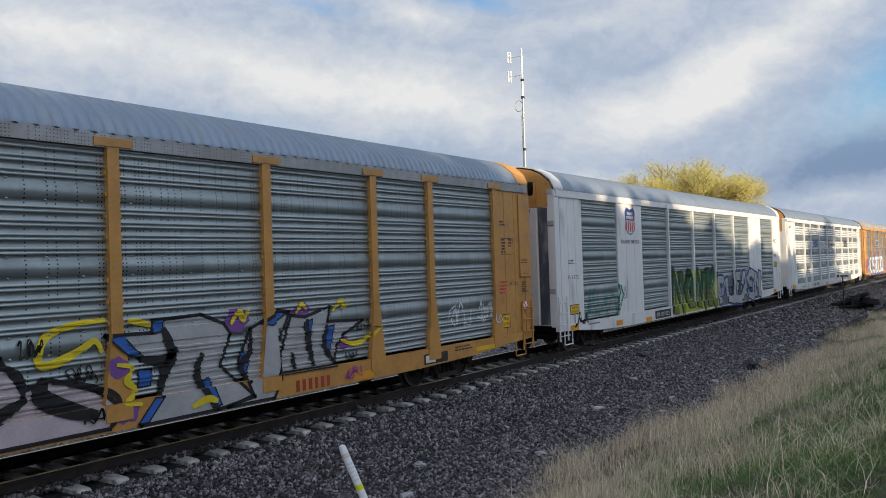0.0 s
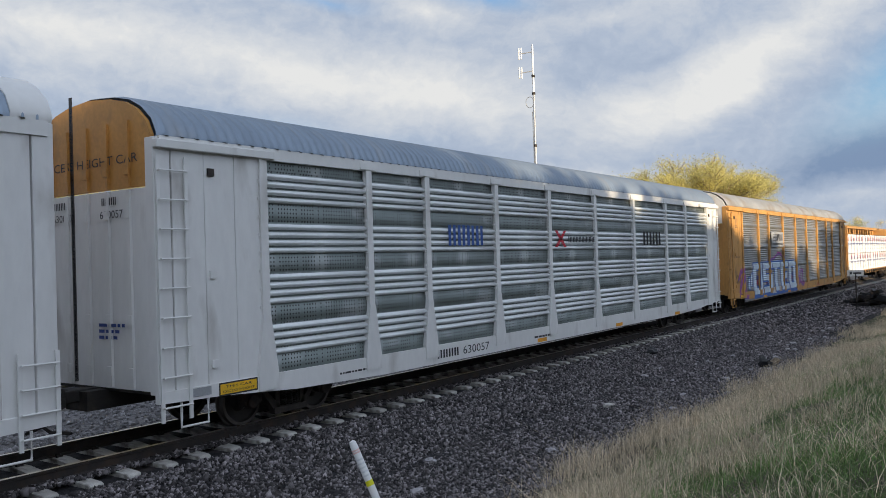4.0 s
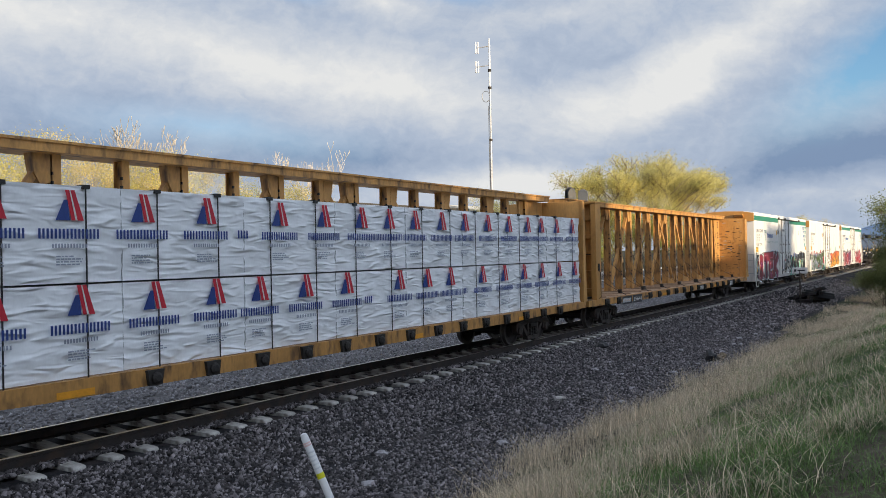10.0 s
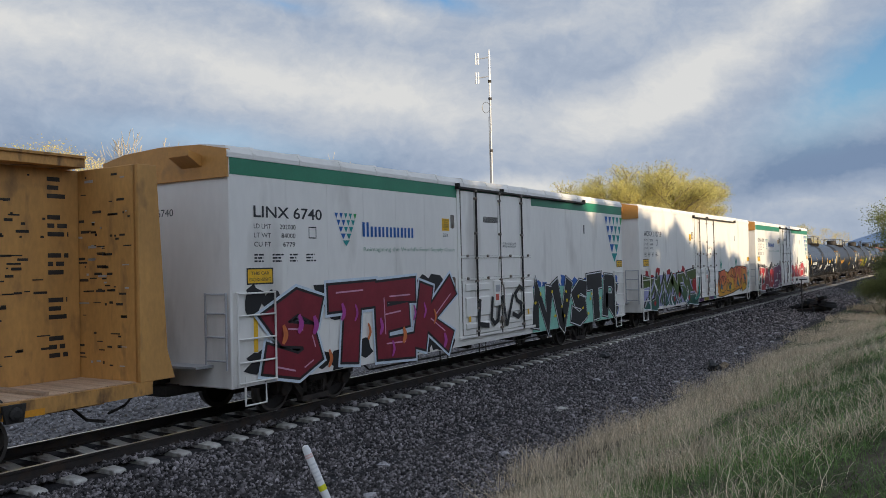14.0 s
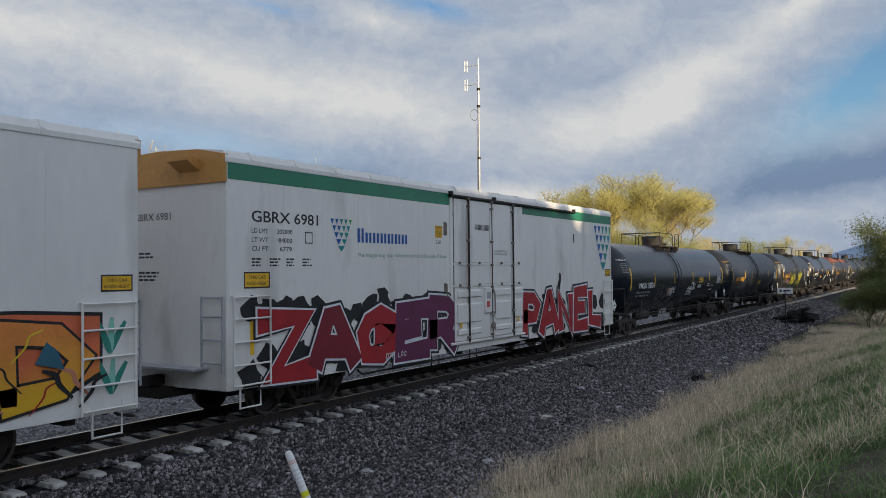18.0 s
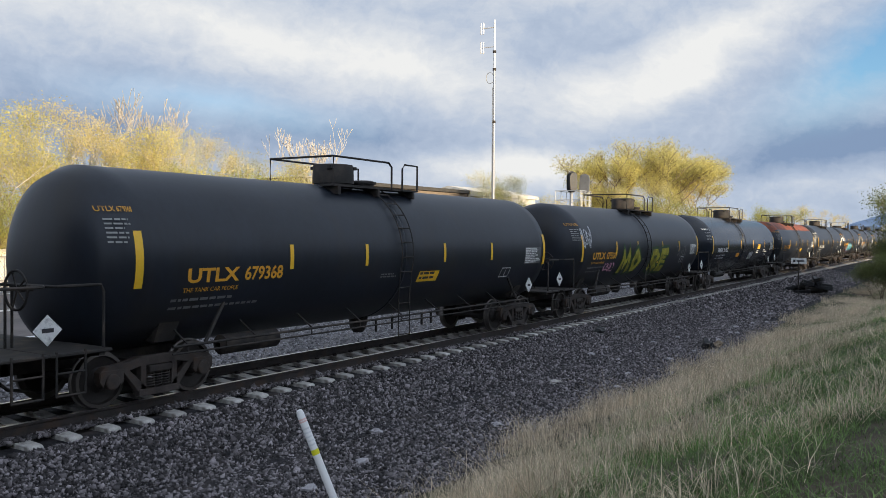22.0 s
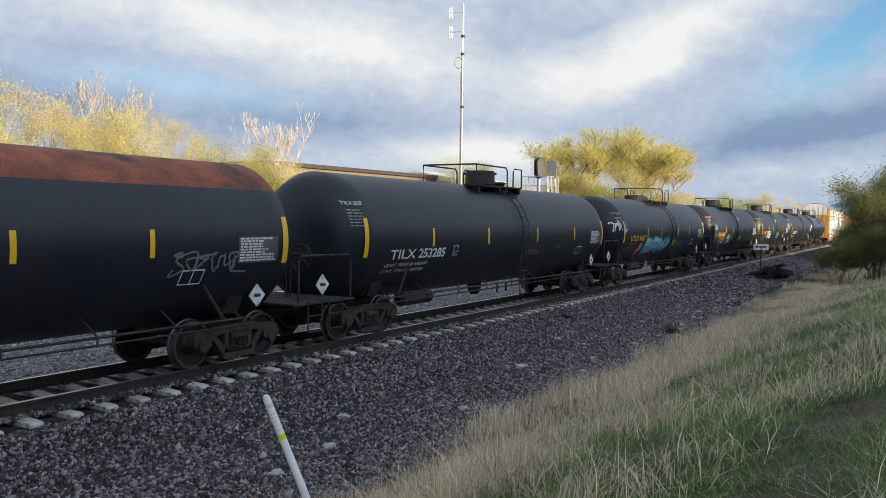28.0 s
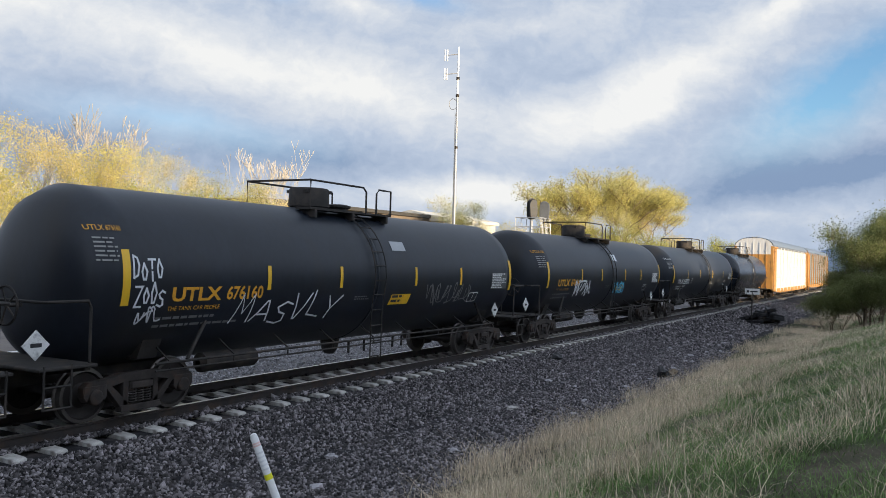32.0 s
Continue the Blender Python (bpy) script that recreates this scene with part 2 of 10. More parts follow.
RUST = (0.12, 0.055, 0.03)
GRIME = (0.07, 0.06, 0.05)
M = dict(
    ballast=mat("ballast", (0.034, 0.033, 0.036), 0.95, spec=0.1, vary=0.5, scale=6, bump=1.0, bscale=26, dirt=(0.085, 0.072, 0.068), dirt_amt=0.3, dirt_scale=1.1),
    stone=mat("ballast_stone", (0.128, 0.116, 0.119), 0.75, spec=0.25, vary=0.3, scale=9, island=0.72, skew=1.3),
    farstone=mat("pale_stone", (0.26, 0.25, 0.26), 0.85, vary=0.25, scale=9, island=0.5),
    gravel=mat("pale_gravel", (0.17, 0.162, 0.165), 0.95, spec=0.1, vary=0.5, scale=6, bump=1.0, bscale=26, dirt=(0.10, 0.095, 0.095), dirt_amt=0.3, dirt_scale=1.1),
    soil=mat("soil", (0.085, 0.068, 0.052), 0.95, spec=0.1, vary=0.4, scale=2, bump=0.6, bscale=20, dirt=(0.05, 0.062, 0.026), dirt_amt=0.7, dirt_scale=0.8),
    road=mat("asphalt", (0.17, 0.152, 0.145), 0.85, spec=0.15, vary=0.15, scale=0.6, bump=0.2, bscale=60, dirt=(0.21, 0.185, 0.17), dirt_amt=0.3, dirt_scale=0.3),
    paint_white=mat("road_paint", (0.75, 0.75, 0.72), 0.7, vary=0.1),
    concrete=mat("concrete", (0.48, 0.46, 0.43), 0.85, vary=0.18, scale=4, rnd=0.18, bump=0.3, bscale=50, dirt=(0.2, 0.17, 0.15), dirt_amt=0.4, dirt_scale=5),
    rail=mat("rail_steel", (0.028, 0.022, 0.02), 0.7, vary=0.3, scale=5, dirt=(0.05, 0.03, 0.02), dirt_amt=0.4, dirt_scale=4),
    railtop=mat("polished_rail", (0.60, 0.58, 0.57), 0.34, metal=1.0, vary=0.06, scale=8),
    orange=mat("yellow_orange_paint", (0.52, 0.255, 0.065), 0.5, vary=0.12, scale=1.3, dirt=(0.36, 0.19, 0.06), dirt_amt=0.2, dirt_scale=2.5),
    worngrey=mat("worn_dark_grey_paint", (0.075, 0.085, 0.11), 0.55, vary=0.3, scale=3, dirt=(0.28, 0.28, 0.28), dirt_amt=0.3, dirt_scale=3, stretch=(1, 1, 0.3)),
    tan=mat("faded_tan_paint", (0.53, 0.275, 0.08), 0.6, vary=0.14, scale=1.5, dirt=(0.28, 0.15, 0.055), dirt_amt=0.24, dirt_scale=4, stretch=(1, 1, 0.45)),
    tanworn=mat("worn_ochre_steel", (0.48, 0.245, 0.07), 0.6, vary=0.2, scale=2.0, dirt=(0.085, 0.045, 0.025), dirt_amt=0.42, dirt_scale=5, stretch=(1, 1, 0.4), rnd=0.1),
    white=mat("white_paint", (0.74, 0.73, 0.715), 0.42, vary=0.05, scale=0.8, dirt=(0.42, 0.39, 0.36), dirt_amt=0.15, dirt_scale=1.2, stretch=(1, 1, 0.35)),
    reefer=mat("reefer_white", (0.80, 0.775, 0.735), 0.38, vary=0.04, scale=0.7, dirt=(0.55, 0.52, 0.48), dirt_amt=0.12, dirt_scale=1.0, stretch=(1, 1, 0.3)),
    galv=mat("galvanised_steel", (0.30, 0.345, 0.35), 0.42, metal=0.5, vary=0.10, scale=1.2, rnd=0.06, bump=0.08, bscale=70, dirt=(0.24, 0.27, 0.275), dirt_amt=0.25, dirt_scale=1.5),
    # the two rib materials: reflected sky is put into their lighter colour
    galvrib=mat("sky_bright_galvanised_rib", (0.37, 0.41, 0.42), 0.40, metal=0.6, vary=0.1, scale=1.5, bump=0.08, bscale=70),
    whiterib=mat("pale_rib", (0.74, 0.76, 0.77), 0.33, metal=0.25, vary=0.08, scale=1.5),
    galvold=mat("weathered_galvanised", (0.36, 0.36, 0.36), 0.42, metal=0.65, vary=0.14, scale=1.0, rnd=0.1, bump=0.12, bscale=70, dirt=(0.25, 0.22, 0.19), dirt_amt=0.3, dirt_scale=1.2),
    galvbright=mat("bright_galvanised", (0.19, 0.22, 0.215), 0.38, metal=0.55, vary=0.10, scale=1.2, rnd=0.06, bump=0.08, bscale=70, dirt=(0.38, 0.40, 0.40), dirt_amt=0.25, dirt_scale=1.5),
    roof=mat("roof_sheet", (0.26, 0.32, 0.40), 0.42, metal=0.45, vary=0.08, scale=0.9, dirt=(0.30, 0.33, 0.37), dirt_amt=0.3, dirt_scale=1.0, stretch=(3, 1, 1)),
    roofold=mat("old_roof_sheet", (0.50, 0.48, 0.44), 0.42, metal=0.55, vary=0.12, scale=0.9, dirt=(0.36, 0.27, 0.18), dirt_amt=0.4, dirt_scale=0.8),
    green=mat("green_stripe", (0.02, 0.20, 0.11), 0.4, vary=0.08, scale=2),
    black=mat("tank_black", (0.014, 0.018, 0.026), 0.40, vary=0.2, scale=0.8, bump=0.03, bscale=6, dirt=(0.022, 0.021, 0.021), dirt_amt=0.25, dirt_scale=0.7, stretch=(1, 1, 0.5), spec=0.4),
    blue_black=mat("tank_blue_black", (0.012, 0.016, 0.025), 0.26, vary=0.15, scale=0.8, bump=0.02, bscale=6, dirt=(0.02, 0.022, 0.028), dirt_amt=0.2, dirt_scale=0.7, spec=0.4),
    rusttop=mat("rusty_tank_top", (0.24, 0.065, 0.03), 0.7, vary=0.4, scale=2.0, dirt=(0.05, 0.03, 0.022), dirt_amt=0.4, dirt_scale=1.3),
    under=mat("underframe_grime", (0.022, 0.019, 0.017), 0.75, vary=0.3, scale=4, dirt=(0.06, 0.045, 0.035), dirt_amt=0.45, dirt_scale=3, rnd=0.2),
    truck=mat("cast_steel_brown", (0.038, 0.030, 0.026), 0.75, vary=0.35, scale=5, dirt=(0.06, 0.033, 0.02), dirt_amt=0.3, dirt_scale=4, rnd=0.25),
    wheel=mat("wheel_steel", (0.024, 0.019, 0.017), 0.65, metal=0.1, vary=0.25, scale=5, dirt=(0.03, 0.02, 0.018), dirt_amt=0.4),
    tread=mat("wheel_tread", (0.16, 0.145, 0.135), 0.5, metal=1.0, vary=0.1),
    blackpaint=mat("black_paint", (0.015, 0.015, 0.017), 0.5, vary=0.2),
    ink=mat("dark_lettering", (0.03, 0.03, 0.035), 0.6, vary=0.2),
    whiteink=mat("white_lettering", (0.72, 0.72, 0.70), 0.6, vary=0.08, dirt=(0.3, 0.3, 0.3), dirt_amt=0.2, dirt_scale=8),
    yellowink=mat("yellow_lettering", (0.75, 0.36, 0.03), 0.55, vary=0.1, dirt=(0.25, 0.12, 0.02), dirt_amt=0.2, dirt_scale=6),
    wood=mat("deck_wood", (0.44, 0.30, 0.20), 0.8, vary=0.3, scale=2, stretch=(4, 0.5, 1), rnd=0.15, bump=0.3, bscale=20),
    plastic=mat("white_wrap", (0.86, 0.88, 0.90), 0.34, vary=0.05, scale=2, bump=1.0, bscale=5, stretch=(1.6, 1, 0.7), rnd=0.03),
    galvpipe=mat("grey_pipe", (0.42, 0.43, 0.45), 0.5, metal=0.35, vary=0.1),
    bark=mat("bark", (0.20, 0.15, 0.10), 0.9, vary=0.35, scale=3, bump=0.5, bscale=15),
    palebark=mat("pale_bark", (0.56, 0.50, 0.42), 0.85, vary=0.25, scale=2),
    leaf=mat("spring_leaves", (0.69, 0.62, 0.24), 0.7, vary=0.25, scale=0.5, island=0.2, rnd=0.15, trans=0.6),
    leaf2=mat("golden_leaves", (0.80, 0.67, 0.31), 0.7, vary=0.25, scale=0.5, island=0.2, rnd=0.15, trans=0.6),
    leafgreen=mat("fresh_green_leaves", (0.46, 0.46, 0.13), 0.7, vary=0.25, scale=0.5, island=0.2, rnd=0.15, trans=0.6),
    leafdark=mat("olive_leaves", (0.16, 0.16, 0.06), 0.75, vary=0.3, scale=0.5, island=0.45, trans=0.3),
    leafolive=mat("young_olive_leaves", (0.20, 0.225, 0.08), 0.7, vary=0.3, scale=0.5, island=0.45, trans=0.4),
    straw=mat("dry_grass", (0.66, 0.535, 0.38), 0.8, vary=0.2, scale=1.5, island=0.45),
    stem=mat("dry_stem", (0.52, 0.42, 0.29), 0.8, vary=0.2, scale=1.5, island=0.4),
    grass=mat("green_grass", (0.125, 0.205, 0.055), 0.8, vary=0.45, scale=0.9, island=0.45),
    brickwall=mat("brown_wall", (0.23, 0.18, 0.14), 0.85, vary=0.15, scale=1),
    palewall=mat("pale_wall", (0.70, 0.66, 0.58), 0.8, vary=0.08, scale=1),
    darkroof=mat("dark_roof", (0.06, 0.055, 0.05), 0.8, vary=0.2),
    glass=mat("window_glass", (0.05, 0.07, 0.10), 0.08, vary=0.1),
    # distance haze is put into the mountain's blue base colour
    mountain=mat("haze_tinted_mountain", (0.16, 0.24, 0.38), 1.0, vary=0.12, scale=0.004),
    signalgrey=mat("signal_grey", (0.17, 0.175, 0.18), 0.5, metal=0.3, vary=0.12),
    doorgear=mat("rusty_door_gear", (0.24, 0.215, 0.19), 0.6, metal=0.2, vary=0.3, scale=6, dirt=(0.16, 0.10, 0.06), dirt_amt=0.5, dirt_scale=4),
    fencewire=mat("weathered_wire", (0.13, 0.13, 0.125), 0.6, metal=0.3, vary=0.15),
    bluesign=mat("blue_sign", (0.02, 0.16, 0.45), 0.4, vary=0.05),
)


def flat(name, rgb, rough=0.55, vary=0.12):
    """A paint of one colour, slightly uneven."""
    if name not in M:
        M[name] = mat(name, rgb, rough, vary=vary, scale=2.5)
    return M[name]


def fade(name, low, high, z0, z1):
    """Two sprayed colours that run into each other with height."""
    if name in M:
        return M[name]
    m = M[name] = mat(name, high, 0.5, vary=0.12, scale=2.5)
    n, l = m.node_tree.nodes, m.node_tree.links
    b = n["Principled BSDF"]
    tc, sep, nz = n.new("ShaderNodeTexCoord"), n.new("ShaderNodeSeparateXYZ"), n.new("ShaderNodeTexNoise")
    nz.inputs["Scale"].default_value, nz.inputs["Detail"].default_value = 1.6, 4
    l.new(tc.outputs["Object"], sep.inputs[0])
    l.new(tc.outputs["Object"], nz.inputs[0])
    add, rng, mx = n.new("ShaderNodeMath"), n.new("ShaderNodeMapRange"), n.new("ShaderNodeMix")
    add.operation = 'MULTIPLY_ADD'
    l.new(nz.outputs[0], add.inputs[0])
    add.inputs[1].default_value = 0.9 * (z1 - z0)
    l.new(sep.outputs[2], add.inputs[2])
    rng.inputs[1].default_value, rng.inputs[2].default_value = z0 + 0.45 * (z1 - z0), z1 + 0.45 * (z1 - z0)
    l.new(add.outputs[0], rng.inputs[0])
    mx.data_type = 'RGBA'
    l.new(rng.outputs[0], mx.inputs[0])
    mx.inputs[6].default_value = (*low, 1)
    l.new(b.inputs["Base Color"].links[0].from_socket, mx.inputs[7])
    l.new(mx.outputs[2], b.inputs["Base Color"])
    return m


def perforate(m, px, pz, r, skip):
    """Rows of small dark holes over a steel screen, in its own x and z."""
    n, l = m.node_tree.nodes, m.node_tree.links
    b = n["Principled BSDF"]
    tc = n.new("ShaderNodeTexCoord")
    sep = n.new("ShaderNodeSeparateXYZ")
    l.new(tc.outputs["Object"], sep.inputs[0])

    def mth(op, a, c=None):
        q = n.new("ShaderNodeMath")
        q.operation = op
        for i, v in enumerate((a, c)):
            if v is None:
                continue
            if isinstance(v, (int, float)):
                q.inputs[i].default_value = v
            else:
                l.new(v, q.inputs[i])
        return q.outputs[0]
    fx = mth('MULTIPLY', mth('SUBTRACT', mth('FRACT', mth('MULTIPLY', sep.outputs[0], 1 / px)), 0.5), px)
    fz = mth('MULTIPLY', mth('SUBTRACT', mth('FRACT', mth('MULTIPLY', sep.outputs[2], 1 / pz)), 0.5), pz)
    d = mth('SQRT', mth('ADD', mth('MULTIPLY', fx, fx), mth('MULTIPLY', fz, fz)))
    hole = mth('LESS_THAN', d, r)
    # only some of the upright columns are punched
    wn = n.new("ShaderNodeTexWhiteNoise")
    wn.noise_dimensions = '1D'
    l.new(mth('FLOOR', mth('MULTIPLY', sep.outputs[0], 1 / px)), wn.inputs["W"])
    band = mth('GREATER_THAN', wn.outputs["Value"], skip)
    fac = mth('MULTIPLY', hole, band)
    old = b.inputs["Base Color"].links[0].from_socket
    mx = n.new("ShaderNodeMix")
    mx.data_type = 'RGBA'
    l.new(fac, mx.inputs[0])
    l.new(old, mx.inputs[6])
    mx.inputs[7].default_value = (0.01, 0.01, 0.01, 1)
    l.new(mx.outputs[2], b.inputs["Base Color"])
    mm = n.new("ShaderNodeMath")
    mm.operation = 'MULTIPLY'
    l.new(mth('SUBTRACT', 1.0, fac), mm.inputs[0])
    mm.inputs[1].default_value = b.inputs["Metallic"].default_value
    l.new(mm.outputs[0], b.inputs["Metallic"])


perforate(M["galv"], 0.062, 0.058, 0.012, 0.55)
perforate(M["galvbright"], 0.07, 0.07, 0.016, 0.15)
perforate(M["galvold"], 0.05, 0.05, 0.008, 0.3)

# sharp folds in the shrink wrap
_n, _l = M["plastic"].node_tree.nodes, M["plastic"].node_tree.links
_fold = _n.new("ShaderNodeTexNoise")
_fold.noise_type = 'RIDGED_MULTIFRACTAL'
_fold.inputs["Scale"].default_value, _fold.inputs["Detail"].default_value, _fold.inputs["Distortion"].default_value = 2.4, 3, 0.5
_turn = _n.new("ShaderNodeMapping")
_turn.inputs["Rotation"].default_value = (0, radians(24), 0)
_turn.inputs["Scale"].default_value = (0.9, 1.0, 3.6)
_l.new(next(q for q in _n if q.bl_idname == "ShaderNodeTexCoord").outputs["Object"], _turn.inputs[0])
_l.new(_turn.outputs[0], _fold.inputs[0])
_bump = next(q for q in _n if q.bl_idname == "ShaderNodeBump")
_bump.inputs["Distance"].default_value = 0.06
_l.new(_fold.outputs[0], _bump.inputs["Height"])


# ---- mesh tools ----
def box(bm, x0, x1, y0, y1, z0, z1):
    v = [bm.verts.new(p) for p in ((x0, y0, z0), (x1, y0, z0), (x1, y1, z0), (x0, y1, z0), (x0, y0, z1), (x1, y0, z1), (x1, y1, z1), (x0, y1, z1))]
    for f in ((3, 2, 1, 0), (4, 5, 6, 7), (0, 1, 5, 4), (1, 2, 6, 5), (2, 3, 7, 6), (3, 0, 4, 7)):
        bm.faces.new([v[i] for i in f])


def tube(bm, pts, r, seg=8, cap=True):
    """A round bar along a line of points; r may be one radius or one for each point."""
    pts = [Vector(p) for p in pts]
    rs = r if isinstance(r, (list, tuple)) else [r] * len(pts)
    rings = []
    for i, p in enumerate(pts):
        d = (pts[min(i + 1, len(pts) - 1)] - pts[max(i - 1, 0)]).normalized()
        a = d.cross(Vector((0, 0, 1)) if abs(d.z) < 0.9 else Vector((1, 0, 0))).normalized()
        b = d.cross(a)
        rings.append([bm.verts.new(p + rs[i] * (a * math.cos(k * math.tau / seg) + b * math.sin(k * math.tau / seg))) for k in range(seg)])
    for A, B in zip(rings, rings[1:]):
        for k in range(seg):
            bm.faces.new((A[k], A[(k + 1) % seg], B[(k + 1) % seg], B[k]))
    if cap:
        bm.faces.new(rings[0][::-1])
        bm.faces.new(rings[-1])


def prism(bm, outline, y0, y1):
    """An outline in x and z, drawn out from y0 to y1."""
    A = [bm.verts.new((x, y0, z)) for x, z in outline]
    B = [bm.verts.new((x, y1, z)) for x, z in outline]
    n = len(outline)
    bm.faces.new(A)
    bm.faces.new(B[::-1])
    for i in range(n):
        bm.faces.new((A[(i + 1) % n], A[i], B[i], B[(i + 1) % n]))


def prism_x(bm, outline, x0, x1):
    """An outline in y and z, drawn out from x0 to x1."""
    A = [bm.verts.new((x0, y, z)) for y, z in outline]
    B = [bm.verts.new((x1, y, z)) for y, z in outline]
    n = len(outline)
    bm.faces.new(A)
    bm.faces.new(B[::-1])
    for i in range(n):
        bm.faces.new((A[(i + 1) % n], A[i], B[i], B[(i + 1) % n]))


def lathe_x(bm, prof, seg=40, cy=0.0, cz=0.0):
    """A profile of (x, radius) turned round an axis along x."""
    rings = []
    for x, r in prof:
        if r < 1e-4:
            rings.append([bm.verts.new((x, cy, cz))])
        else:
            rings.append([bm.verts.new((x, cy + r * math.cos(k * math.tau / seg), cz + r * math.sin(k * math.tau / seg))) for k in range(seg)])
    for A, B in zip(rings, rings[1:]):
        for k in range(seg):
            j = (k + 1) % seg
            if len(A) == 1 and len(B) == 1:
                continue
            if len(A) == 1:
                bm.faces.new((A[0], B[j], B[k]))
            elif len(B) == 1:
                bm.faces.new((A[k], A[j], B[0]))
            else:
                bm.faces.new((A[k], A[j], B[j], B[k]))


def lathe_y(bm, prof, seg=28, cx=0.0, cz=0.0):
    """A profile of (y, radius) turned round an axis along y."""
    rings = [[bm.verts.new((cx + max(r, 0.002) * math.cos(k * math.tau / seg), y, cz + max(r, 0.002) * math.sin(k * math.tau / seg))) for k in range(seg)] for y, r in prof]
    for A, B in zip(rings, rings[1:]):
        for k in range(seg):
            bm.faces.new((A[k], B[k], B[(k + 1) % seg], A[(k + 1) % seg]))
    bm.faces.new(rings[0])
    bm.faces.new(rings[-1][::-1])


def mesh_of(bm, name, material, smooth=False, bevel=0.0):
    if bevel:
        bmesh.ops.bevel(bm, geom=[e for e in bm.edges], offset=bevel, segments=1, affect='EDGES', profile=0.5)
    bmesh.ops.recalc_face_normals(bm, faces=bm.faces)
    me = bpy.data.meshes.new(name)
    bm.to_mesh(me)
    bm.free()
    for m_ in (material if isinstance(material, (list, tuple)) else [material]):
        me.materials.append(m_)
    if smooth:
        me.polygons.foreach_set("use_smooth", [True] * len(me.polygons))
        if smooth != "all":
            me.set_sharp_from_angle(angle=radians(38))
    return me


def part(name, bm, material, parent, label="", smooth=False, at=None, bevel=0.0):
    """Links a bmesh, or a mesh, as one object under a thing or a part."""
    me = bm if isinstance(bm, bpy.types.Mesh) else mesh_of(bm, name, material, smooth, bevel)
    ob = new(name, me)
    ob.parent = parent
    if at is not None:
        ob.matrix_basis = at
    if label:
        ob["label"] = label
    return ob


CACHE = {}


def cached(key, make):
    if key not in CACHE:
        CACHE[key] = make()
    return CACHE[key]


def thing(name, m=None, label="", category="", group="", kind=""):
    e = new(name)
    e.empty_display_size = 0.3
    if m is not None:
        e.matrix_basis = m
    return tagged(e, label, category, group, kind)


def built(fn, *a):
    bm = bmesh.new()
    fn(bm, *a)
    return bm


def pydata(name, verts, faces, material, smooth=False):
    me = bpy.data.meshes.new(name)
    verts = np.asarray(verts, np.float32)
    faces = np.asarray(faces, np.int32)
    n = faces.shape[1]
    me.vertices.add(len(verts))
    me.vertices.foreach_set("co", verts.ravel())
    me.loops.add(faces.size)
    me.loops.foreach_set("vertex_index", faces.ravel())
    me.polygons.add(len(faces))
    me.polygons.foreach_set("loop_start", np.arange(0, faces.size, n, dtype=np.int32))
    me.polygons.foreach_set("loop_total", np.full(len(faces), n, np.int32))
    me.update(calc_edges=True)
    me.validate()
    me.materials.append(material)
    if smooth:
        me.polygons.foreach_set("use_smooth", [True] * len(me.polygons))
    return me


# ---- ground, track, road ----
def ground_z(x, y):
    """The lie of the land: ballast bank, gravel flat, grass bank, far flat."""
    x, y = np.asarray(x, float), np.asarray(y, float)
    z = np.interp(y, [-2000, -80, -30, -16, -12.2, -9.9, -7.8, -6.2, -5.2, -3.4, -1.75, 1.75, 3.2, 6.0, 9.0, 34, 2000],
                  [4.0, 3.6, 2.6, 1.45, 1.08, 0.45, -0.20, -0.70, -0.80, -0.74, -0.27, -0.27, -0.62, -0.66, -0.55, -0.45, -0.4])
    roll = 0.06 * np.sin(x * 0.31 + y * 0.7) * np.clip((-5 - y) / 3, 0, 1) + 0.03 * np.sin(x * 0.9 + 1.3) * np.clip((-4.5 - y) / 2, 0, 1)
    dip = 1.15 * np.clip((x - 14) / 46, 0, 1) * np.clip((-6.0 - y) / 2.4, 0, 1)      # the bank sinks away along the track
    return z + roll - dip


def sheet(name, xs, ys, zf, material, smooth=True):
    X, Y = np.meshgrid(xs, ys)
    Z = zf(X, Y)
    v = np.stack([X, Y, Z], -1).reshape(-1, 3)
    nx, ny = len(xs), len(ys)
    i = (np.arange(ny - 1)[:, None] * nx + np.arange(nx - 1)[None]).ravel()
    f = np.stack([i, i + 1, i + nx + 1, i + nx], -1)
    return new(name, pydata(name, v, f, material, smooth))


def split_ground():
    xs = np.unique(np.concatenate([[-2000, -600, -150, -60, -25], np.arange(-10, 60, 1.0), np.arange(60, 160, 5.0), [200, 300, 500, 900, 1600, 3000]]))
    ys = np.unique(np.concatenate([[-2000, -500, -160, -80, -50, -30, -22], np.arange(-16, 10, 0.4), np.arange(10, 60, 4.0), [80, 140, 300, 800, 2000]]))
    g = sheet("ground", xs, ys, ground_z, M["ballast"])
    g.data.materials.append(M["soil"])
    g.data.materials.append(M["gravel"])
    co = np.array([p.center[1] for p in g.data.polygons])
    g.data.polygons.foreach_set("material_index", (((co < -5.6) | (co > 33)) + 2 * ((co > 1.3) & (co < 11.4))).astype(np.int32))
    return tagged(g, "ballast bank, gravel flat and grass-grown bank along the track", "ground", kind="structure")


split_ground()

